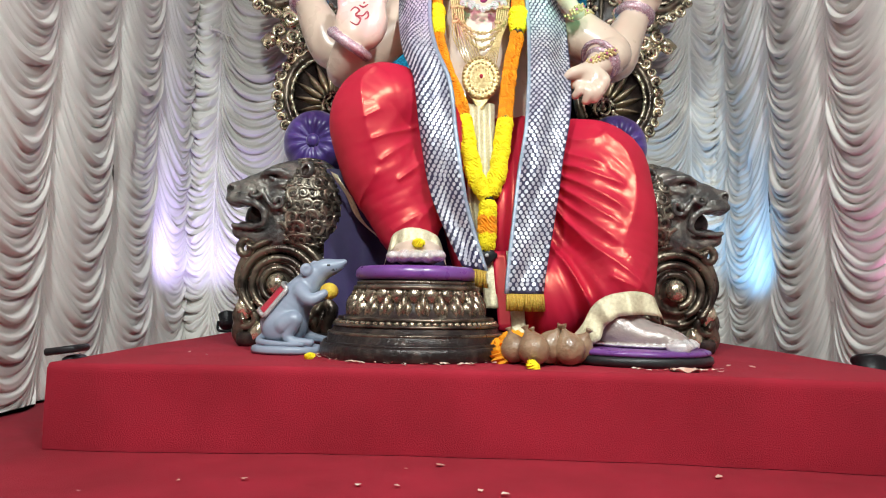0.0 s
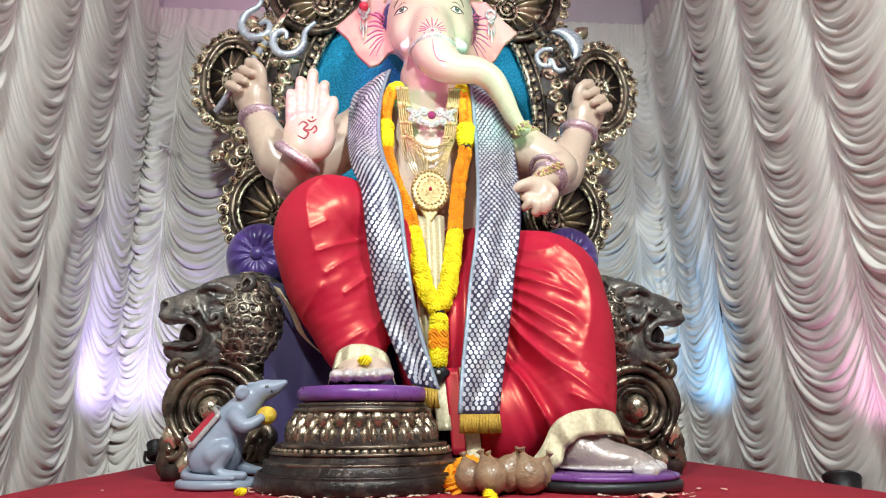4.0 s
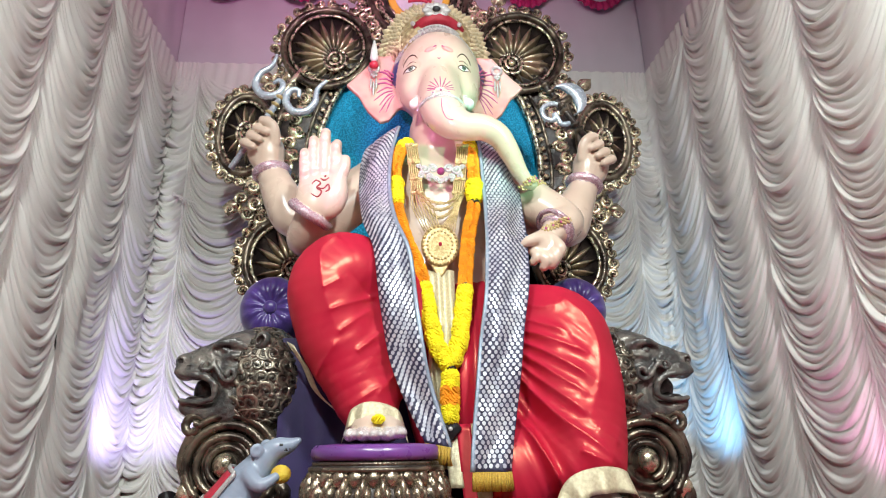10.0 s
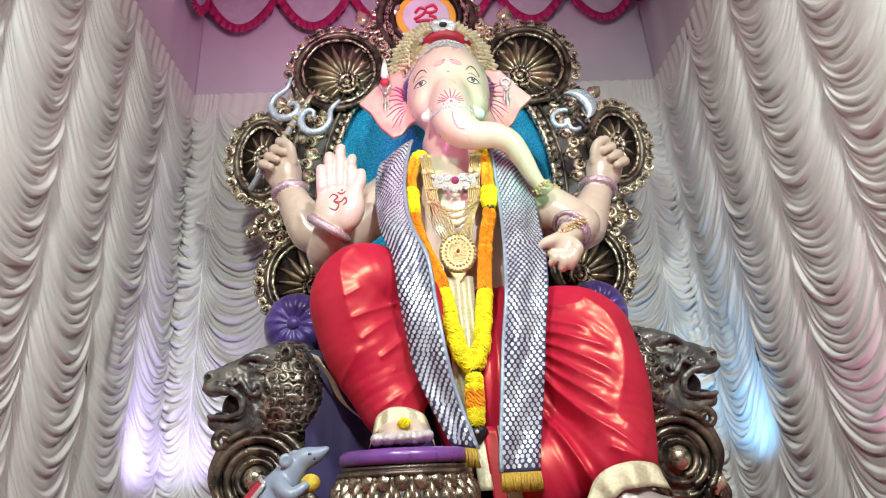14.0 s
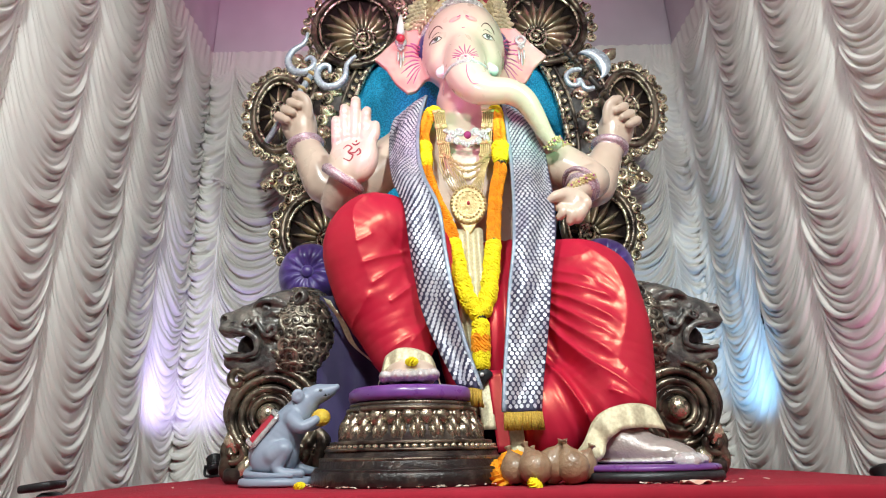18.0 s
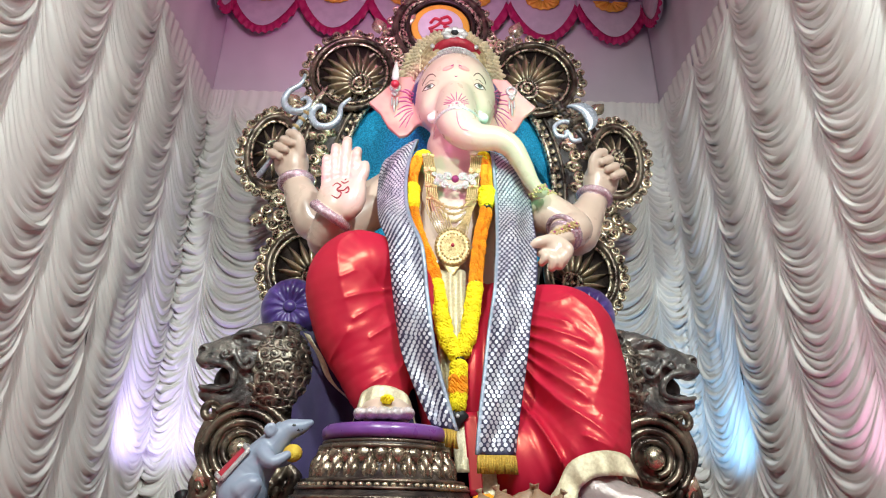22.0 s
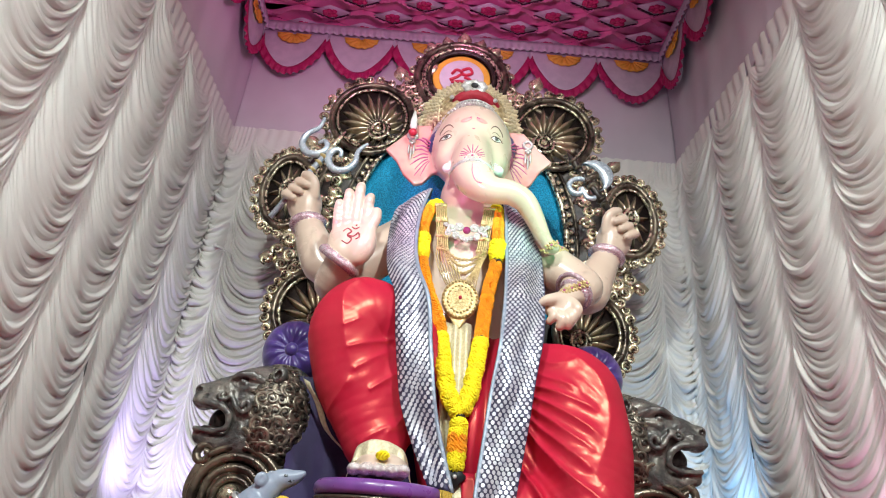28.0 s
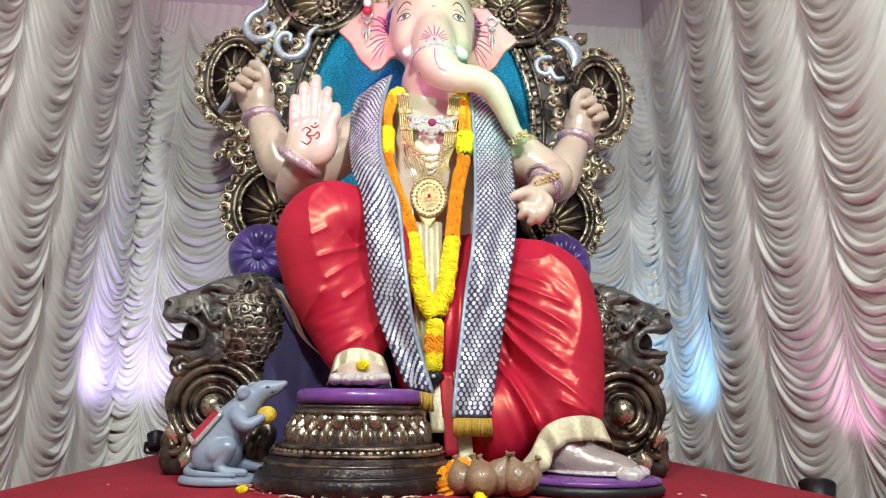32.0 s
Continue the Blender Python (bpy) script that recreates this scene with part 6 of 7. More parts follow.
# gold necklaces and medallion
M_GOLDMESH = mat("gold_mesh", (0.60, 0.47, 0.20), (0.34, 0.25, 0.09), 180, 0.42, 0.45, 0.5, 400)
neck = thing("gold_necklace", (0.15, 2.7, 1.26), "broad gold necklace with straps and a large round medallion", "necklace")
ME_LINK = mesh("gold_link", *ball((0, 0, 0), (1, 0.7, 1), 7, 5), M_GOLD)
for sx, x0 in ((-1, 0.02), (1, 0.262)):
    def strap(u, v, sx=sx, x0=x0):
        x = x0 + 0.024 * (2 * u - 1) - sx * 0.028 * v
        return (x, 2.735 + 0.10 * max(0, 0.25 - v) - 0.02 * v, 1.93 - 0.27 * v)
    st = part("strap", sheet(strap, 6, 18, (0, 0.006, 0)), M_GOLDMESH, neck, "gold mesh strap")
    for u in (0.0, 0.2, 0.4, 0.6, 0.8, 1.0):
        part("rib", tube([tuple(Vector(strap(u, i / 12)) + Vector((0, -0.004, 0))) for i in range(13)], 0.0036, 5), M_GOLD, st)
    for v in (0.02, 0.36, 0.40, 0.72, 0.98):
        p = strap(0.5, v)
        part("clasp", box((p[0] - 0.030, p[1] - 0.012, p[2] - 0.008), (p[0] + 0.030, p[1] + 0.004, p[2] + 0.008), 0.003), M_GOLD, st)
        place(ME_LINK, (p[0], p[1] - 0.014, p[2]), 0.009, parent=st, name="gold_link")
    for i in range(8):
        p = strap(0.5, 1.0)
        part("chain", tube(spline([(p[0] - 0.028 + 0.008 * i, p[1] - 0.008, p[2]), (p[0] - 0.022 + 0.008 * i - sx * 0.005 * i, p[1] - 0.03, p[2] - 0.08), (0.145 + 0.010 * (i - 3.5) + sx * 0.03, 2.655, 1.46)], 6), 0.0026, 5), M_GOLD, neck)
pend = thing("chest_ornament", (0.15, 2.7, 1.72), "silver scrolled chest ornament with pink stone and gold chains", "ornament")
part("stone", ball((0.155, 2.695, 1.765), (0.019, 0.016, 0.019), 12, 8), mat("pink_stone", (0.30, 0.04, 0.14), None, 20, 0.12), pend, "pink round stone")
ME_CURLS, ME_CURLG = curl_mesh("silver_scroll", M_SILVER), curl_mesh("gold_scroll", M_GOLD)
for s in (-1, 1):
    for x, z, sz, d in ((0.036, 1.785, 0.026, 40), (0.074, 1.782, 0.028, 150), (0.048, 1.745, 0.022, 260), (0.092, 1.752, 0.020, 60), (0.022, 1.732, 0.018, 10), (0.10, 1.795, 0.015, 0)):
        place(ME_CURLS, (0.155 + s * x, 2.712, z), sz, s * d, pend, "scroll", flip=s)
place(ME_CURLS, (0.155, 2.705, 1.718), 0.018, 0, pend, "scroll")
for x0, x1, z0, dip, k in ((0.03, 0.27, 1.70, 0.10, 27), (0.05, 0.25, 1.675, 0.105, 23), (0.06, 0.24, 1.645, 0.11, 21)):
    for i in range(k):
        t = i / (k - 1)
        place(ME_CURLG if i % 2 else ME_LINK, (x0 + (x1 - x0) * t, 2.70 - 0.022 * math.sin(math.pi * t), z0 - dip * math.sin(math.pi * t) ** 0.8), 0.0105 if i % 2 else 0.006, 55 * i, pend, "scroll" if i % 2 else "gold_link")
med = part("medallion", moved(lathe([(0.082, 0), (0.082, 0.008), (0.07, 0.016), (0.06, 0.012), (0.045, 0.02), (0.03, 0.02), (0.02, 0.028)], 36, sy=1.2), Matrix.Translation((0.145, 2.648, 1.39)) @ Matrix.Rotation(radians(84), 4, "X")), M_GOLD, neck, "large round embossed gold medallion")
for rr, n, s in ((0.074, 30, 0.0065), (0.054, 22, 0.006), (0.036, 14, 0.0055)):
    for i in range(n):
        t = 2 * math.pi * i / n
        place(ME_LINK, (0.145 + rr * math.cos(t), 2.63 + 0.1 * rr * math.sin(t), 1.39 + 1.2 * rr * math.sin(t)), s, parent=med, name="boss")
part("ruby", ball((0.145, 2.618, 1.39), (0.008, 0.007, 0.010), 10, 6), M_MAROON, med)
part("pendant_tip", moved(lathe([(0.05, 0.0), (0.05, 0.01), (0.04, 0.014)], 3), Matrix.Translation((0.143, 2.645, 1.285)) @ Matrix.Rotation(radians(84), 4, "X") @ Matrix.Rotation(radians(-90), 4, "Z")), M_GOLD, neck)

# what the raised fists hold
tri = thing("trident", (-0.75, 3.05, 1.9), "steel trident with curled prongs and gold middle blade", "trident")
A0, A1 = Vector((-0.875, 2.98, 1.895)), Vector((-0.653, 2.96, 2.285))
ax = (A1 - A0).normalized()
sd = Vector((ax.z, 0, -ax.x))
part("shaft", tube([tuple(A0), tuple(A0.lerp(A1, 0.5)), tuple(A1)], 0.016, 9), M_STEEL, tri)
for k in (0.62, 0.7, 0.78, 0.9, 1.0):
    c = A0.lerp(A1, k)
    part("collar", moved(lathe([(0.016, -0.01), (0.027, 0), (0.016, 0.01)], 12), Matrix.Translation(c) @ ax.to_track_quat("Z", "Y").to_matrix().to_4x4()), M_DARK if k < 0.75 else M_GOLD, tri)
part("middle_blade", tube([tuple(A1), tuple(A1 + ax * 0.06), tuple(A1 + ax * 0.12), tuple(A1 + ax * 0.21)], [0.014, 0.026, 0.018, 0.003], 8, flat=0.35), M_GOLDWORN, tri, "gold leaf blade")
for s in (-1, 1):
    hook = [(0.078, 0.052), (0.060, 0.082), (0.028, 0.070), (0.018, 0.03), (0.045, -0.012), (0.10, -0.03), (0.155, 0.005), (0.165, 0.07), (0.138, 0.135), (0.152, 0.205)]
    part("prong", tube(spline([tuple(A1 + sd * s * a + ax * b) for a, b in hook], 6), [0.009 + 0.012 * math.sin(math.pi * i / 54) for i in range(55)], 9), M_STEEL, tri, "curled steel prong")
axe = thing("battle_axe", (0.95, 3.02, 2.0), "battle axe with crescent steel blade and dark shaft", "axe")
A0, A1 = Vector((0.955, 2.97, 2.05)), Vector((0.725, 2.97, 2.41))
ax = (A1 - A0).normalized()
sd = Vector((ax.z, 0, -ax.x))
part("shaft", tube([tuple(A0), tuple(A0.lerp(A1, 0.5)), tuple(A1), tuple(A1 + ax * 0.05)], [0.018, 0.017, 0.02, 0.004], 9), M_DARK, axe)
for k in (0.25, 0.32, 0.55, 0.62, 0.75, 0.85, 0.97):
    c = A0.lerp(A1, k)
    part("collar", moved(lathe([(0.018, -0.012), (0.03, 0), (0.018, 0.012)], 12), Matrix.Translation(c) @ ax.to_track_quat("Z", "Y").to_matrix().to_4x4()), M_BRONZE, axe)
hub = A0.lerp(A1, 0.66)
V, F = [], []
amax, RB = radians(112), 0.098
cen = hub + sd * 0.062
for i in range(17):
    a = amax * (i / 8 - 1)
    o = cen + sd * RB * math.cos(a) + ax * RB * math.sin(a)
    q = cen + sd * RB * (math.cos(amax) + 0.42 * (math.cos(a) - math.cos(amax))) + ax * RB * math.sin(a) * (0.96 - 0.1 * math.cos(a))
    V += [o + Vector((0, -0.003, 0)), q + Vector((0, -0.012, 0)), q + Vector((0, 0.012, 0)), o + Vector((0, 0.003, 0))]
for i in range(16):
    for j in range(4):
        F.append((i * 4 + j, i * 4 + (j + 1) % 4, (i + 1) * 4 + (j + 1) % 4, (i + 1) * 4 + j))
part("blade", (V, F), M_STEEL, axe, "crescent steel blade")
part("blade_neck", tube([tuple(hub), tuple(hub + sd * 0.03), tuple(hub + sd * 0.07)], [0.022, 0.016, 0.024], 8), M_BRONZE, axe)
part("back_hook", tube(spline([tuple(hub - sd * a + ax * b) for a, b in ((0.0, 0.0), (0.05, 0.03), (0.10, 0.02), (0.115, -0.03), (0.08, -0.06), (0.055, -0.035), (0.06, -0.1), (0.02, -0.12))], 5), 0.014, 8), M_STEEL, axe, "curled steel hook")

# ---- things on the platform ----
SX, SY = -0.100, 2.42
stool = thing("foot_stool", (SX, SY, ZP), "round carved bronze foot stool with purple top", "stool")
part("body", lathe([(0.352, 0.002), (0.356, 0.008), (0.354, 0.044), (0.348, 0.05), (0.330, 0.053), (0.328, 0.082), (0.316, 0.088), (0.306, 0.112), (0.292, 0.122), (0.284, 0.138), (0.266, 0.146), (0.246, 0.175), (0.228, 0.205), (0.216, 0.235), (0.226, 0.246), (0.230, 0.256), (0.222, 0.266), (0.214, 0.272), (0.204, 0.276)], 64, (SX, SY, ZP)), M_DARK, stool)
for r, z, w, m in ((0.322, 0.086, 0.007, M_BRONZE), (0.306, 0.116, 0.006, M_BRONZE), (0.286, 0.138, 0.008, M_BRONZE), (0.230, 0.250, 0.009, M_BRONZE), (0.220, 0.268, 0.007, M_BRONZE), (0.340, 0.052, 0.007, M_DARK)):
    part("moulding", tube([(SX + r * math.cos(t), SY + r * math.sin(t), ZP + z) for t in np.linspace(0, 2 * math.pi, 64, endpoint=False)], w, 7, closed=True, up=(0, 0, 1)), m, stool)
for i in range(72):
    t = 2 * math.pi * i / 72
    put("bead", ME_BEAD, stool, "", Matrix.Translation((SX + 0.299 * math.cos(t), SY + 0.299 * math.sin(t), ZP + 0.126)) @ Matrix.Rotation(t + math.pi / 2, 4, "Z") @ Matrix.Diagonal((0.011, 0.007, 0.007, 1)))
ME_LEAFB = leaf_mesh("stool_leaf", M_FOLIAGE)
ME_BOSS = mesh("stool_bead", *ball((0, 0, 0), (1, 0.8, 1), 9, 6), M_FOLIAGE)


def stool_leaf(t, r, z, w, l, lean):
    """A leaf that hangs on the flank, its tip leaning outwards."""
    m = Matrix.Translation((SX + r * math.cos(t), SY + r * math.sin(t), ZP + z)) @ Matrix.Rotation(t + math.pi / 2, 4, "Z")
    put("leaf", ME_LEAFB, stool, "", m @ Matrix.Rotation(radians(180 - lean), 4, "X") @ Matrix.Rotation(radians(180), 4, "Z") @ Matrix.Diagonal((w, l, l, 1)))


for i in range(24):
    t = 2 * math.pi * i / 24
    stool_leaf(t, 0.222, 0.252, 0.088, 0.058, 14)
    stool_leaf(t + 0.045, 0.221, 0.252, 0.05, 0.046, 12)
    stool_leaf(t - 0.045, 0.221, 0.252, 0.05, 0.046, 12)
    stool_leaf(t + 0.131, 0.222, 0.232, 0.05, 0.09, 22)
    stool_leaf(t + 0.075, 0.229, 0.205, 0.045, 0.066, 27)
    stool_leaf(t + 0.187, 0.229, 0.205, 0.045, 0.066, 27)
    put("bead", ME_BOSS, stool, "", Matrix.Translation((SX + 0.233 * math.cos(t + 0.131), SY + 0.233 * math.sin(t + 0.131), ZP + 0.228)) @ Matrix.Diagonal((0.011, 0.011, 0.013, 1)))
part("top", lathe([(0.204, 0.276), (0.224, 0.28), (0.231, 0.295), (0.229, 0.315), (0.215, 0.328), (0.15, 0.333), (0.02, 0.334)], 64, (SX, SY, ZP)), M_PURPLEPAINT, stool, "purple gloss painted top")

disc = thing("foot_disc", (0.69, 2.24, ZP), "low round foot disc, purple top on a black base", "stool")
part("base", lathe([(0.215, 0.002), (0.225, 0.012), (0.222, 0.03), (0.21, 0.036)], 56, (0.69, 2.24, ZP), 1.1, 0.85), M_BLACK, disc)
part("top", lathe([(0.208, 0.034), (0.218, 0.04), (0.215, 0.05), (0.2, 0.055), (0.02, 0.056)], 56, (0.69, 2.24, ZP), 1.1, 0.85), M_PURPLEPAINT, disc, "purple gloss painted top")

# mouse figure on its slab
MX, MY = -0.58, 2.45
I = [
    ell((-0.605, MY, 0.342), (0.086, 0.078, 0.072), k=0.04),
    limb([(-0.607, MY, 0.36, 0.080), (-0.575, MY, 0.42, 0.072), (-0.535, MY, 0.475, 0.060), (-0.503, MY, 0.518, 0.046)], 0.03),
    limb([(-0.498, MY, 0.532, 0.042), (-0.458, MY - 0.004, 0.560, 0.037), (-0.418, MY - 0.006, 0.570, 0.027), (-0.382, MY - 0.008, 0.586, 0.012)], 0.02),
    limb([(-0.46, MY - 0.004, 0.545, 0.024), (-0.43, MY - 0.005, 0.552, 0.017), (-0.396, MY - 0.006, 0.567, 0.009)], 0.008),
    ell((-0.517, MY - 0.052, 0.553), (0.024, 0.010, 0.026), (0, 20, 20), k=0.006), carve(ell((-0.513, MY - 0.066, 0.553), (0.016, 0.008, 0.018), (0, 20, 20), m=-1)),
    ell((-0.505, MY + 0.045, 0.572), (0.022, 0.010, 0.022), k=0.008),
    limb([(-0.535, MY - 0.05, 0.47, 0.030), (-0.492, MY - 0.075, 0.440, 0.024), (-0.445, MY - 0.060, 0.466, 0.016)], 0.012), limb([(-0.53, MY + 0.05, 0.47, 0.030), (-0.49, MY + 0.05, 0.45, 0.022), (-0.43, MY + 0.02, 0.468, 0.016)], 0.012),
    ell((-0.605, MY - 0.066, 0.338), (0.068, 0.030, 0.052), (0, -28, 0), k=0.008),
    limb([(-0.59, MY - 0.072, 0.345, 0.036), (-0.548, MY - 0.078, 0.365, 0.030), (-0.572, MY - 0.078, 0.312, 0.022), (-0.555, MY - 0.085, 0.288, 0.018), (-0.485, MY - 0.09, 0.283, 0.014)], 0.008),
    limb([(-0.57, MY + 0.06, 0.345, 0.036), (-0.53, MY + 0.07, 0.30, 0.022), (-0.46, MY + 0.07, 0.284, 0.014)], 0.012),
    limb([(-0.675, MY + 0.02, 0.30, 0.020), (-0.682, MY - 0.06, 0.284, 0.014), (-0.62, MY - 0.105, 0.279, 0.011), (-0.51, MY - 0.115, 0.277, 0.007)], 0.008),
    ell((-0.437, MY - 0.034, 0.572), (0.008, 0.005, 0.005), (0, -18, 0), k=0.001, m=1), ell((-0.382, MY - 0.012, 0.587), (0.008, 0.008, 0.006), k=0.001, m=1),
    carve(limb([(-0.372, MY - 0.02, 0.572, 0.003), (-0.40, MY - 0.028, 0.557, 0.0035), (-0.425, MY - 0.034, 0.552, 0.003)], m=1)),
]
ms = solid_mesh("mouse_figure", I, 0.0042, [M_GREY, M_BLACK])
mouse = put("mouse_figure", ms)
tagged(mouse, "grey painted mouse figure sitting up beside the stool", "figurine")
slab_ = part("figure_slab", lathe([(0.13, 0.002), (0.135, 0.01), (0.13, 0.026), (0.12, 0.03)], 32, (MX, MY - 0.03, ZP), 1.03, 0.8), M_GREY)
tagged(slab_, "low oval grey slab under the mouse figure", "base")
saddle = thing("saddle_cloth", (MX - 0.06, MY, 0.4), "red saddle cloth with silver trim on the mouse", "cloth")


def wrap(u, v, grow=0.0):
    """Cloth over the back of the body, u round it and v along it."""
    t = radians(-62 + 124 * u)
    c = Vector((-0.628, MY, 0.352)).lerp(Vector((-0.553, MY, 0.458)), v)
    r = 0.088 - 0.012 * v + grow
    return tuple(c + Vector((-0.82, 0, 0.57)) * (r * math.cos(t)) + Vector((0, 1, 0)) * (r * math.sin(t)))


part("red_cloth", sheet(lambda u, v: wrap(u, v), 24, 8, (0.003, 0, -0.002)), M_REDPAINT, saddle)
for v0 in (0.0, 1.0):
    part("silver_trim", tube([wrap(i / 20, v0, 0.002) for i in range(21)], 0.009, 6, flat=0.5), M_SILVER, saddle)
for u0 in (0.0, 1.0):
    part("silver_trim", tube([wrap(u0, i / 10, 0.002) for i in range(11)], 0.009, 6, flat=0.5), M_SILVER, saddle)
sweet = part("sweet_ball", ball((-0.432, MY - 0.035, 0.474), (0.036, 0.032, 0.032), 14, 9), mat("yellow_sweet", (0.85, 0.66, 0.06), (0.62, 0.34, 0.04), 14, 0.6, 0, 0.6, 120))
tagged(sweet, "yellow round sweet held in the mouse's paws", "sweet")

# wrapped coconuts, flowers and petals by the foot
rng = random.Random(4)
for x, y, s in ((0.245, 2.17, 0.05), (0.30, 2.10, 0.055), (0.36, 2.15, 0.058), (0.42, 2.12, 0.056), (0.335, 2.22, 0.05), (0.465, 2.18, 0.052)):
    co = thing("coconut", (x, y, ZP), "brown coconut wrapped in clear film, with a twisted tip", "coconut", "coconuts by the foot")
    tilt = Matrix.Translation((x, y, ZP + s * 0.98)) @ Matrix.Rotation(rng.uniform(-0.5, 0.5), 4, "Y") @ Matrix.Rotation(rng.uniform(-0.4, 0.4), 4, "X") @ Matrix.Rotation(rng.uniform(0, 6), 4, "Z")
    part("husk", moved(lathe([(0.1 * s, -0.97 * s), (0.6 * s, -0.8 * s), (0.95 * s, -0.25 * s), (0.93 * s, 0.25 * s), (0.6 * s, 0.75 * s), (0.25 * s, 1.05 * s), (0.12 * s, 1.25 * s)], 14), tilt), M_COCO, co)
    part("twisted_tip", moved(lathe([(0.1 * s, 1.1 * s), (0.13 * s, 1.25 * s), (0.2 * s, 1.4 * s), (0.26 * s, 1.5 * s)], 7), tilt), M_COCO, co)
for i, (x, y, z, kind, s) in enumerate(((0.225, 2.24, 0.0, "o", 0.045), (0.27, 2.27, 0.0, "o", 0.045), (0.20, 2.20, 0.0, "o", 0.042), (0.24, 2.25, 0.05, "o", 0.045), (0.285, 2.25, 0.045, "o", 0.042), (0.19, 2.26, 0.03, "o", 0.04), (0.255, 2.21, 0.055, "o", 0.038), (0.285, 2.03, 0.0, "y", 0.022), (-0.455, 2.21, 0.0, "y", 0.018), (0.82, 2.34, 0.03, "o", 0.034), (0.86, 2.33, 0.03, "o", 0.03), (-0.09, 2.255, 0.40, "y", 0.022))):
    me = (FL_O if kind == "o" else FL_Y)[i % 3]
    ob = put("marigold_flower", me, None, "", Matrix.Translation((x, y, ZP + z + s * 0.25)) @ Matrix.Rotation(rng.uniform(-0.6, 0.6), 4, "X") @ Matrix.Rotation(rng.uniform(-0.6, 0.6), 4, "Y") @ Matrix.Diagonal((s, s, s, 1)))
    tagged(ob, ("orange" if kind == "o" else "yellow") + " marigold head lying by the foot", "flower", "loose marigolds")
M_PETAL = mat("pale_petal", (0.8, 0.72, 0.6), (0.7, 0.4, 0.3), 30, 0.7)
V, F = [], []
for i in range(125):
    if i < 70:
        a = rng.uniform(math.pi * 1.05, math.pi * 1.95)
        r = rng.uniform(0.345, 0.40)
        x, y = SX + r * math.cos(a), SY + r * math.sin(a)
    elif i < 95:
        x, y = rng.uniform(0.6, 0.9), rng.uniform(1.98, 2.05)
    elif i < 112:
        x, y = rng.uniform(-1.0, 1.3), rng.uniform(1.98, 2.5)
    else:
        x, y = rng.uniform(-0.9, 0.9), rng.uniform(1.4, 1.85)
    s = rng.uniform(0.004, 0.012)
    a = rng.uniform(0, 6.3)
    k = len(V)
    for q in range(5):
        V.append((x + s * math.cos(a + q * 1.256) * (1.5 if q == 0 else 1), y + s * math.sin(a + q * 1.256), (ZP if y > 1.95 else ZF) + 0.004 + rng.uniform(0, 0.006)))
    F.append(tuple(range(k, k + 5)))
tagged(part("petals", (V, F), M_PETAL, smooth=False), "scattered pale petals and rice on the carpet", "petals", kind="stuff")
chips = thing("banknote_offering", (0.745, 1.995, ZP), "crumpled pale paper offering on the carpet edge", "paper")
part("paper", sheet(lambda u, v: (0.71 + 0.085 * u, 1.97 + 0.04 * v, ZP + 0.006 + 0.006 * math.sin(u * 9 + v * 4)), 10, 6, (0, 0, 0.002)), M_PETAL, chips)


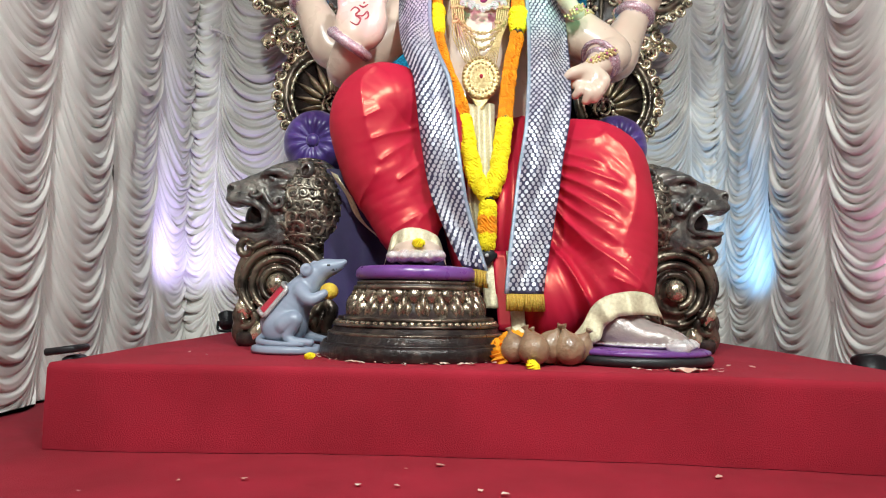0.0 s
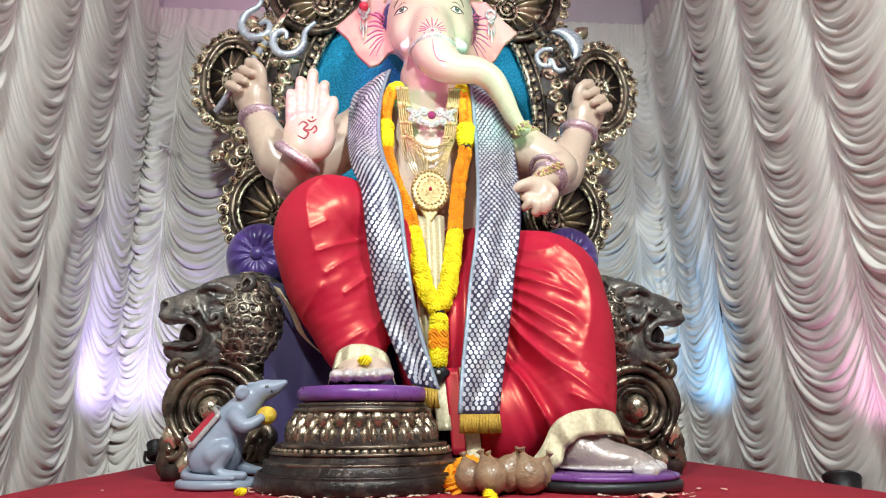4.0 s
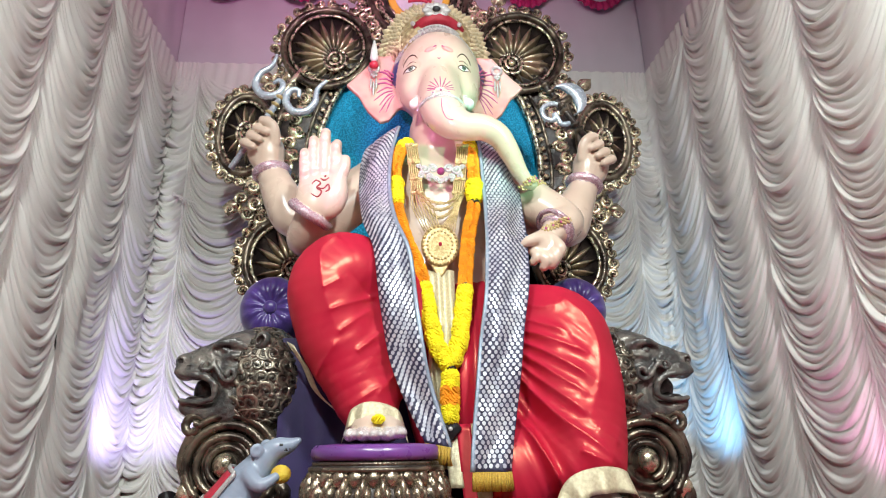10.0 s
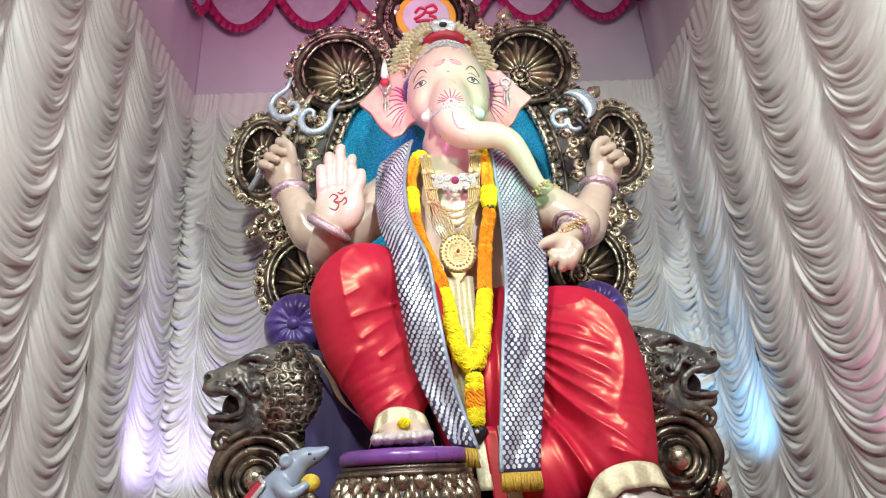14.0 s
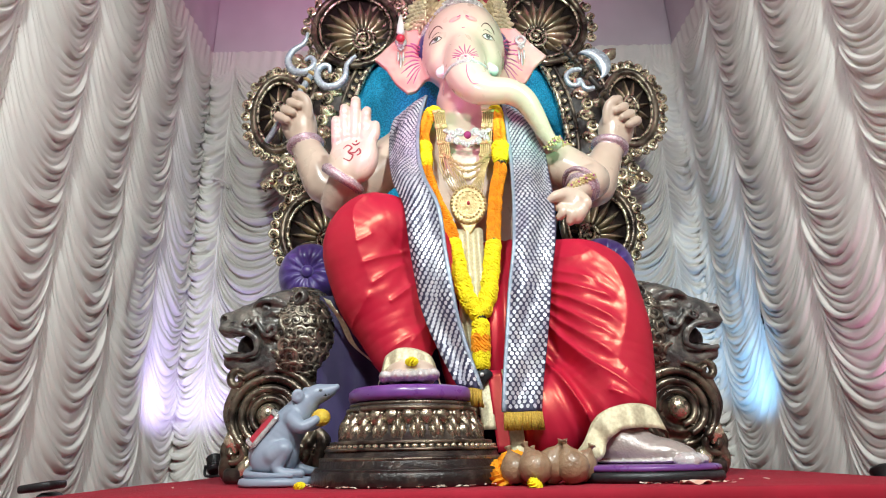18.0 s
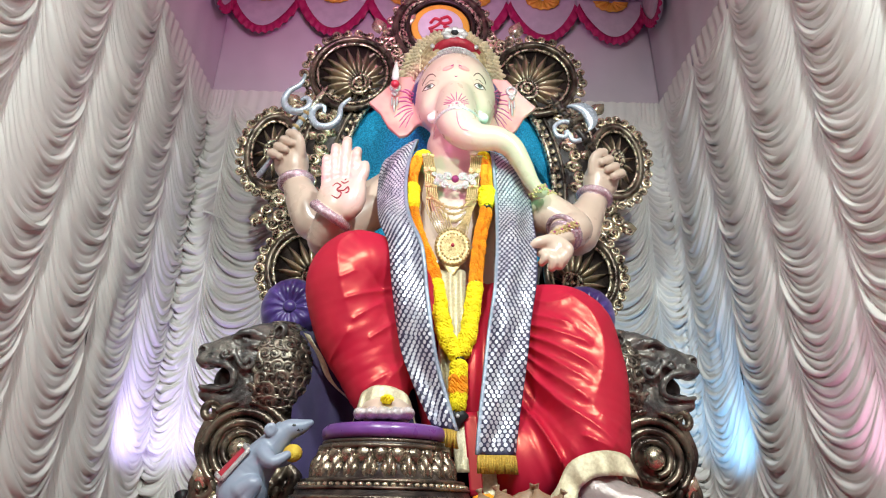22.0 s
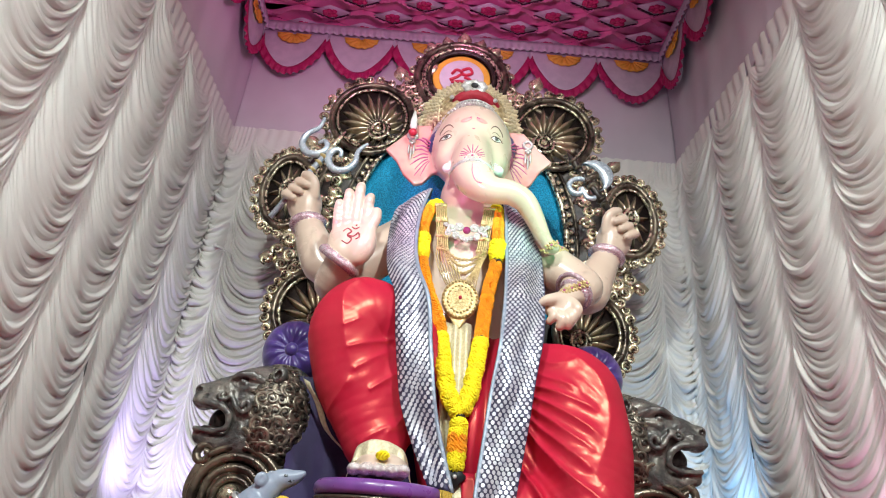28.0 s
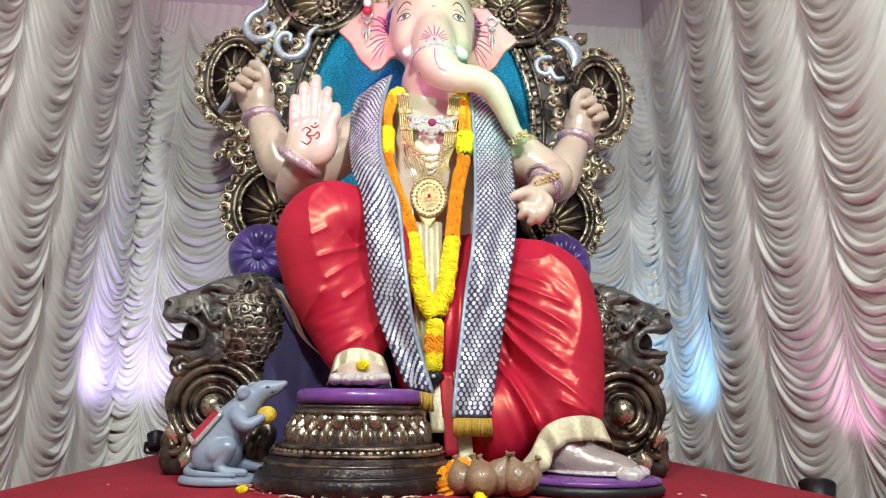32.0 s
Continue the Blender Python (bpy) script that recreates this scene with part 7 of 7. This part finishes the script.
def par_can(name, at, aim, size, label):
    """A black lamp can with a yoke, lens and rear box."""
    root = thing(name, at, label, "spotlight", "uplights")
    c = Vector(at) + Vector((0, 0, size * 1.25))
    q = (Vector(aim) - c).to_track_quat("Z", "Y").to_matrix().to_4x4()
    m = Matrix.Translation(c) @ q
    part("can", moved(lathe([(0.5 * size, -0.85 * size), (0.72 * size, -0.8 * size), (0.78 * size, 0), (0.85 * size, 0.7 * size), (0.9 * size, 0.75 * size), (0.9 * size, 0.85 * size), (0.8 * size, 0.86 * size)], 20), m), M_BLACK, root)
    part("lens", moved(lathe([(0.74 * size, 0.865 * size), (0.74 * size, 0.885 * size)], 20), m), M_IVORY, root, "frosted lens")
    for i in range(3):
        part("fin", moved(lathe([(0.80 * size, (-0.6 + 0.25 * i) * size), (0.84 * size, (-0.55 + 0.25 * i) * size), (0.80 * size, (-0.5 + 0.25 * i) * size)], 20), m), M_BLACK, root)
    y = Vector((c.x, c.y, at[2]))
    part("yoke", tube(spline([(c.x - size * 0.98, c.y, c.z), (c.x - size * 0.98, c.y, at[2] + size * 0.3), (c.x - size * 0.5, c.y, at[2] + 0.006), (c.x + size * 0.5, c.y, at[2] + 0.006), (c.x + size * 0.98, c.y, at[2] + size * 0.3), (c.x + size * 0.98, c.y, c.z)], 5), 0.008, 6), M_BLACK, root)


par_can("par_can", (1.60, 2.40, ZF + 0.13), (1.86, 2.9, 1.3), 0.07, "black spotlight can aimed up at the side curtain")
# Plain box added to hold the spotlight can at its height.
bx = thing("speaker_box", (1.60, 2.42, ZF), "black box under the spotlight", "box")
part("case", box((1.53, 2.33, ZF + 0.001), (1.69, 2.5, ZF + 0.128), 0.008), M_BLACK, bx)
par_can("par_can", (-1.22, 3.62, ZP), (-1.5, 4.2, 1.2), 0.05, "black spotlight can behind the lion, aimed at the curtain")
par_can("par_can", (1.36, 3.5, ZP), (1.62, 4.15, 1.0), 0.05, "black spotlight can behind the throne")
bag = thing("equipment_case", (-1.27, 2.1, ZF), "black cloth equipment case leaning on the platform side", "case")
part("body", moved(box((-0.022, -0.05, 0), (0.022, 0.05, 0.27), 0.012), Matrix.Translation((-1.262, 2.12, ZF + 0.003)) @ Matrix.Rotation(radians(12), 4, "Y")), M_BLACK, bag)
part("flap", moved(box((-0.05, -0.05, -0.012), (0.05, 0.05, 0.012), 0.006), Matrix.Translation((-1.232, 2.11, 0.266)) @ Matrix.Rotation(radians(-8), 4, "Y")), M_BLACK, bag)
tie = thing("curtain_tie", (-1.5, 4.1, 2.18), "pale cloth strip pinned across a curtain seam", "cloth strip")
part("strip", tube(spline([(-1.575, 4.12, 2.215), (-1.53, 4.10, 2.20), (-1.48, 4.09, 2.175), (-1.41, 4.095, 2.15)], 5), [0.010 - 0.0004 * i for i in range(16)], 6, flat=0.5), M_CURTAIN, tie)
part("pin", ball((-1.575, 4.112, 2.218), (0.012, 0.01, 0.018), 8, 5), M_CURTAIN, tie)
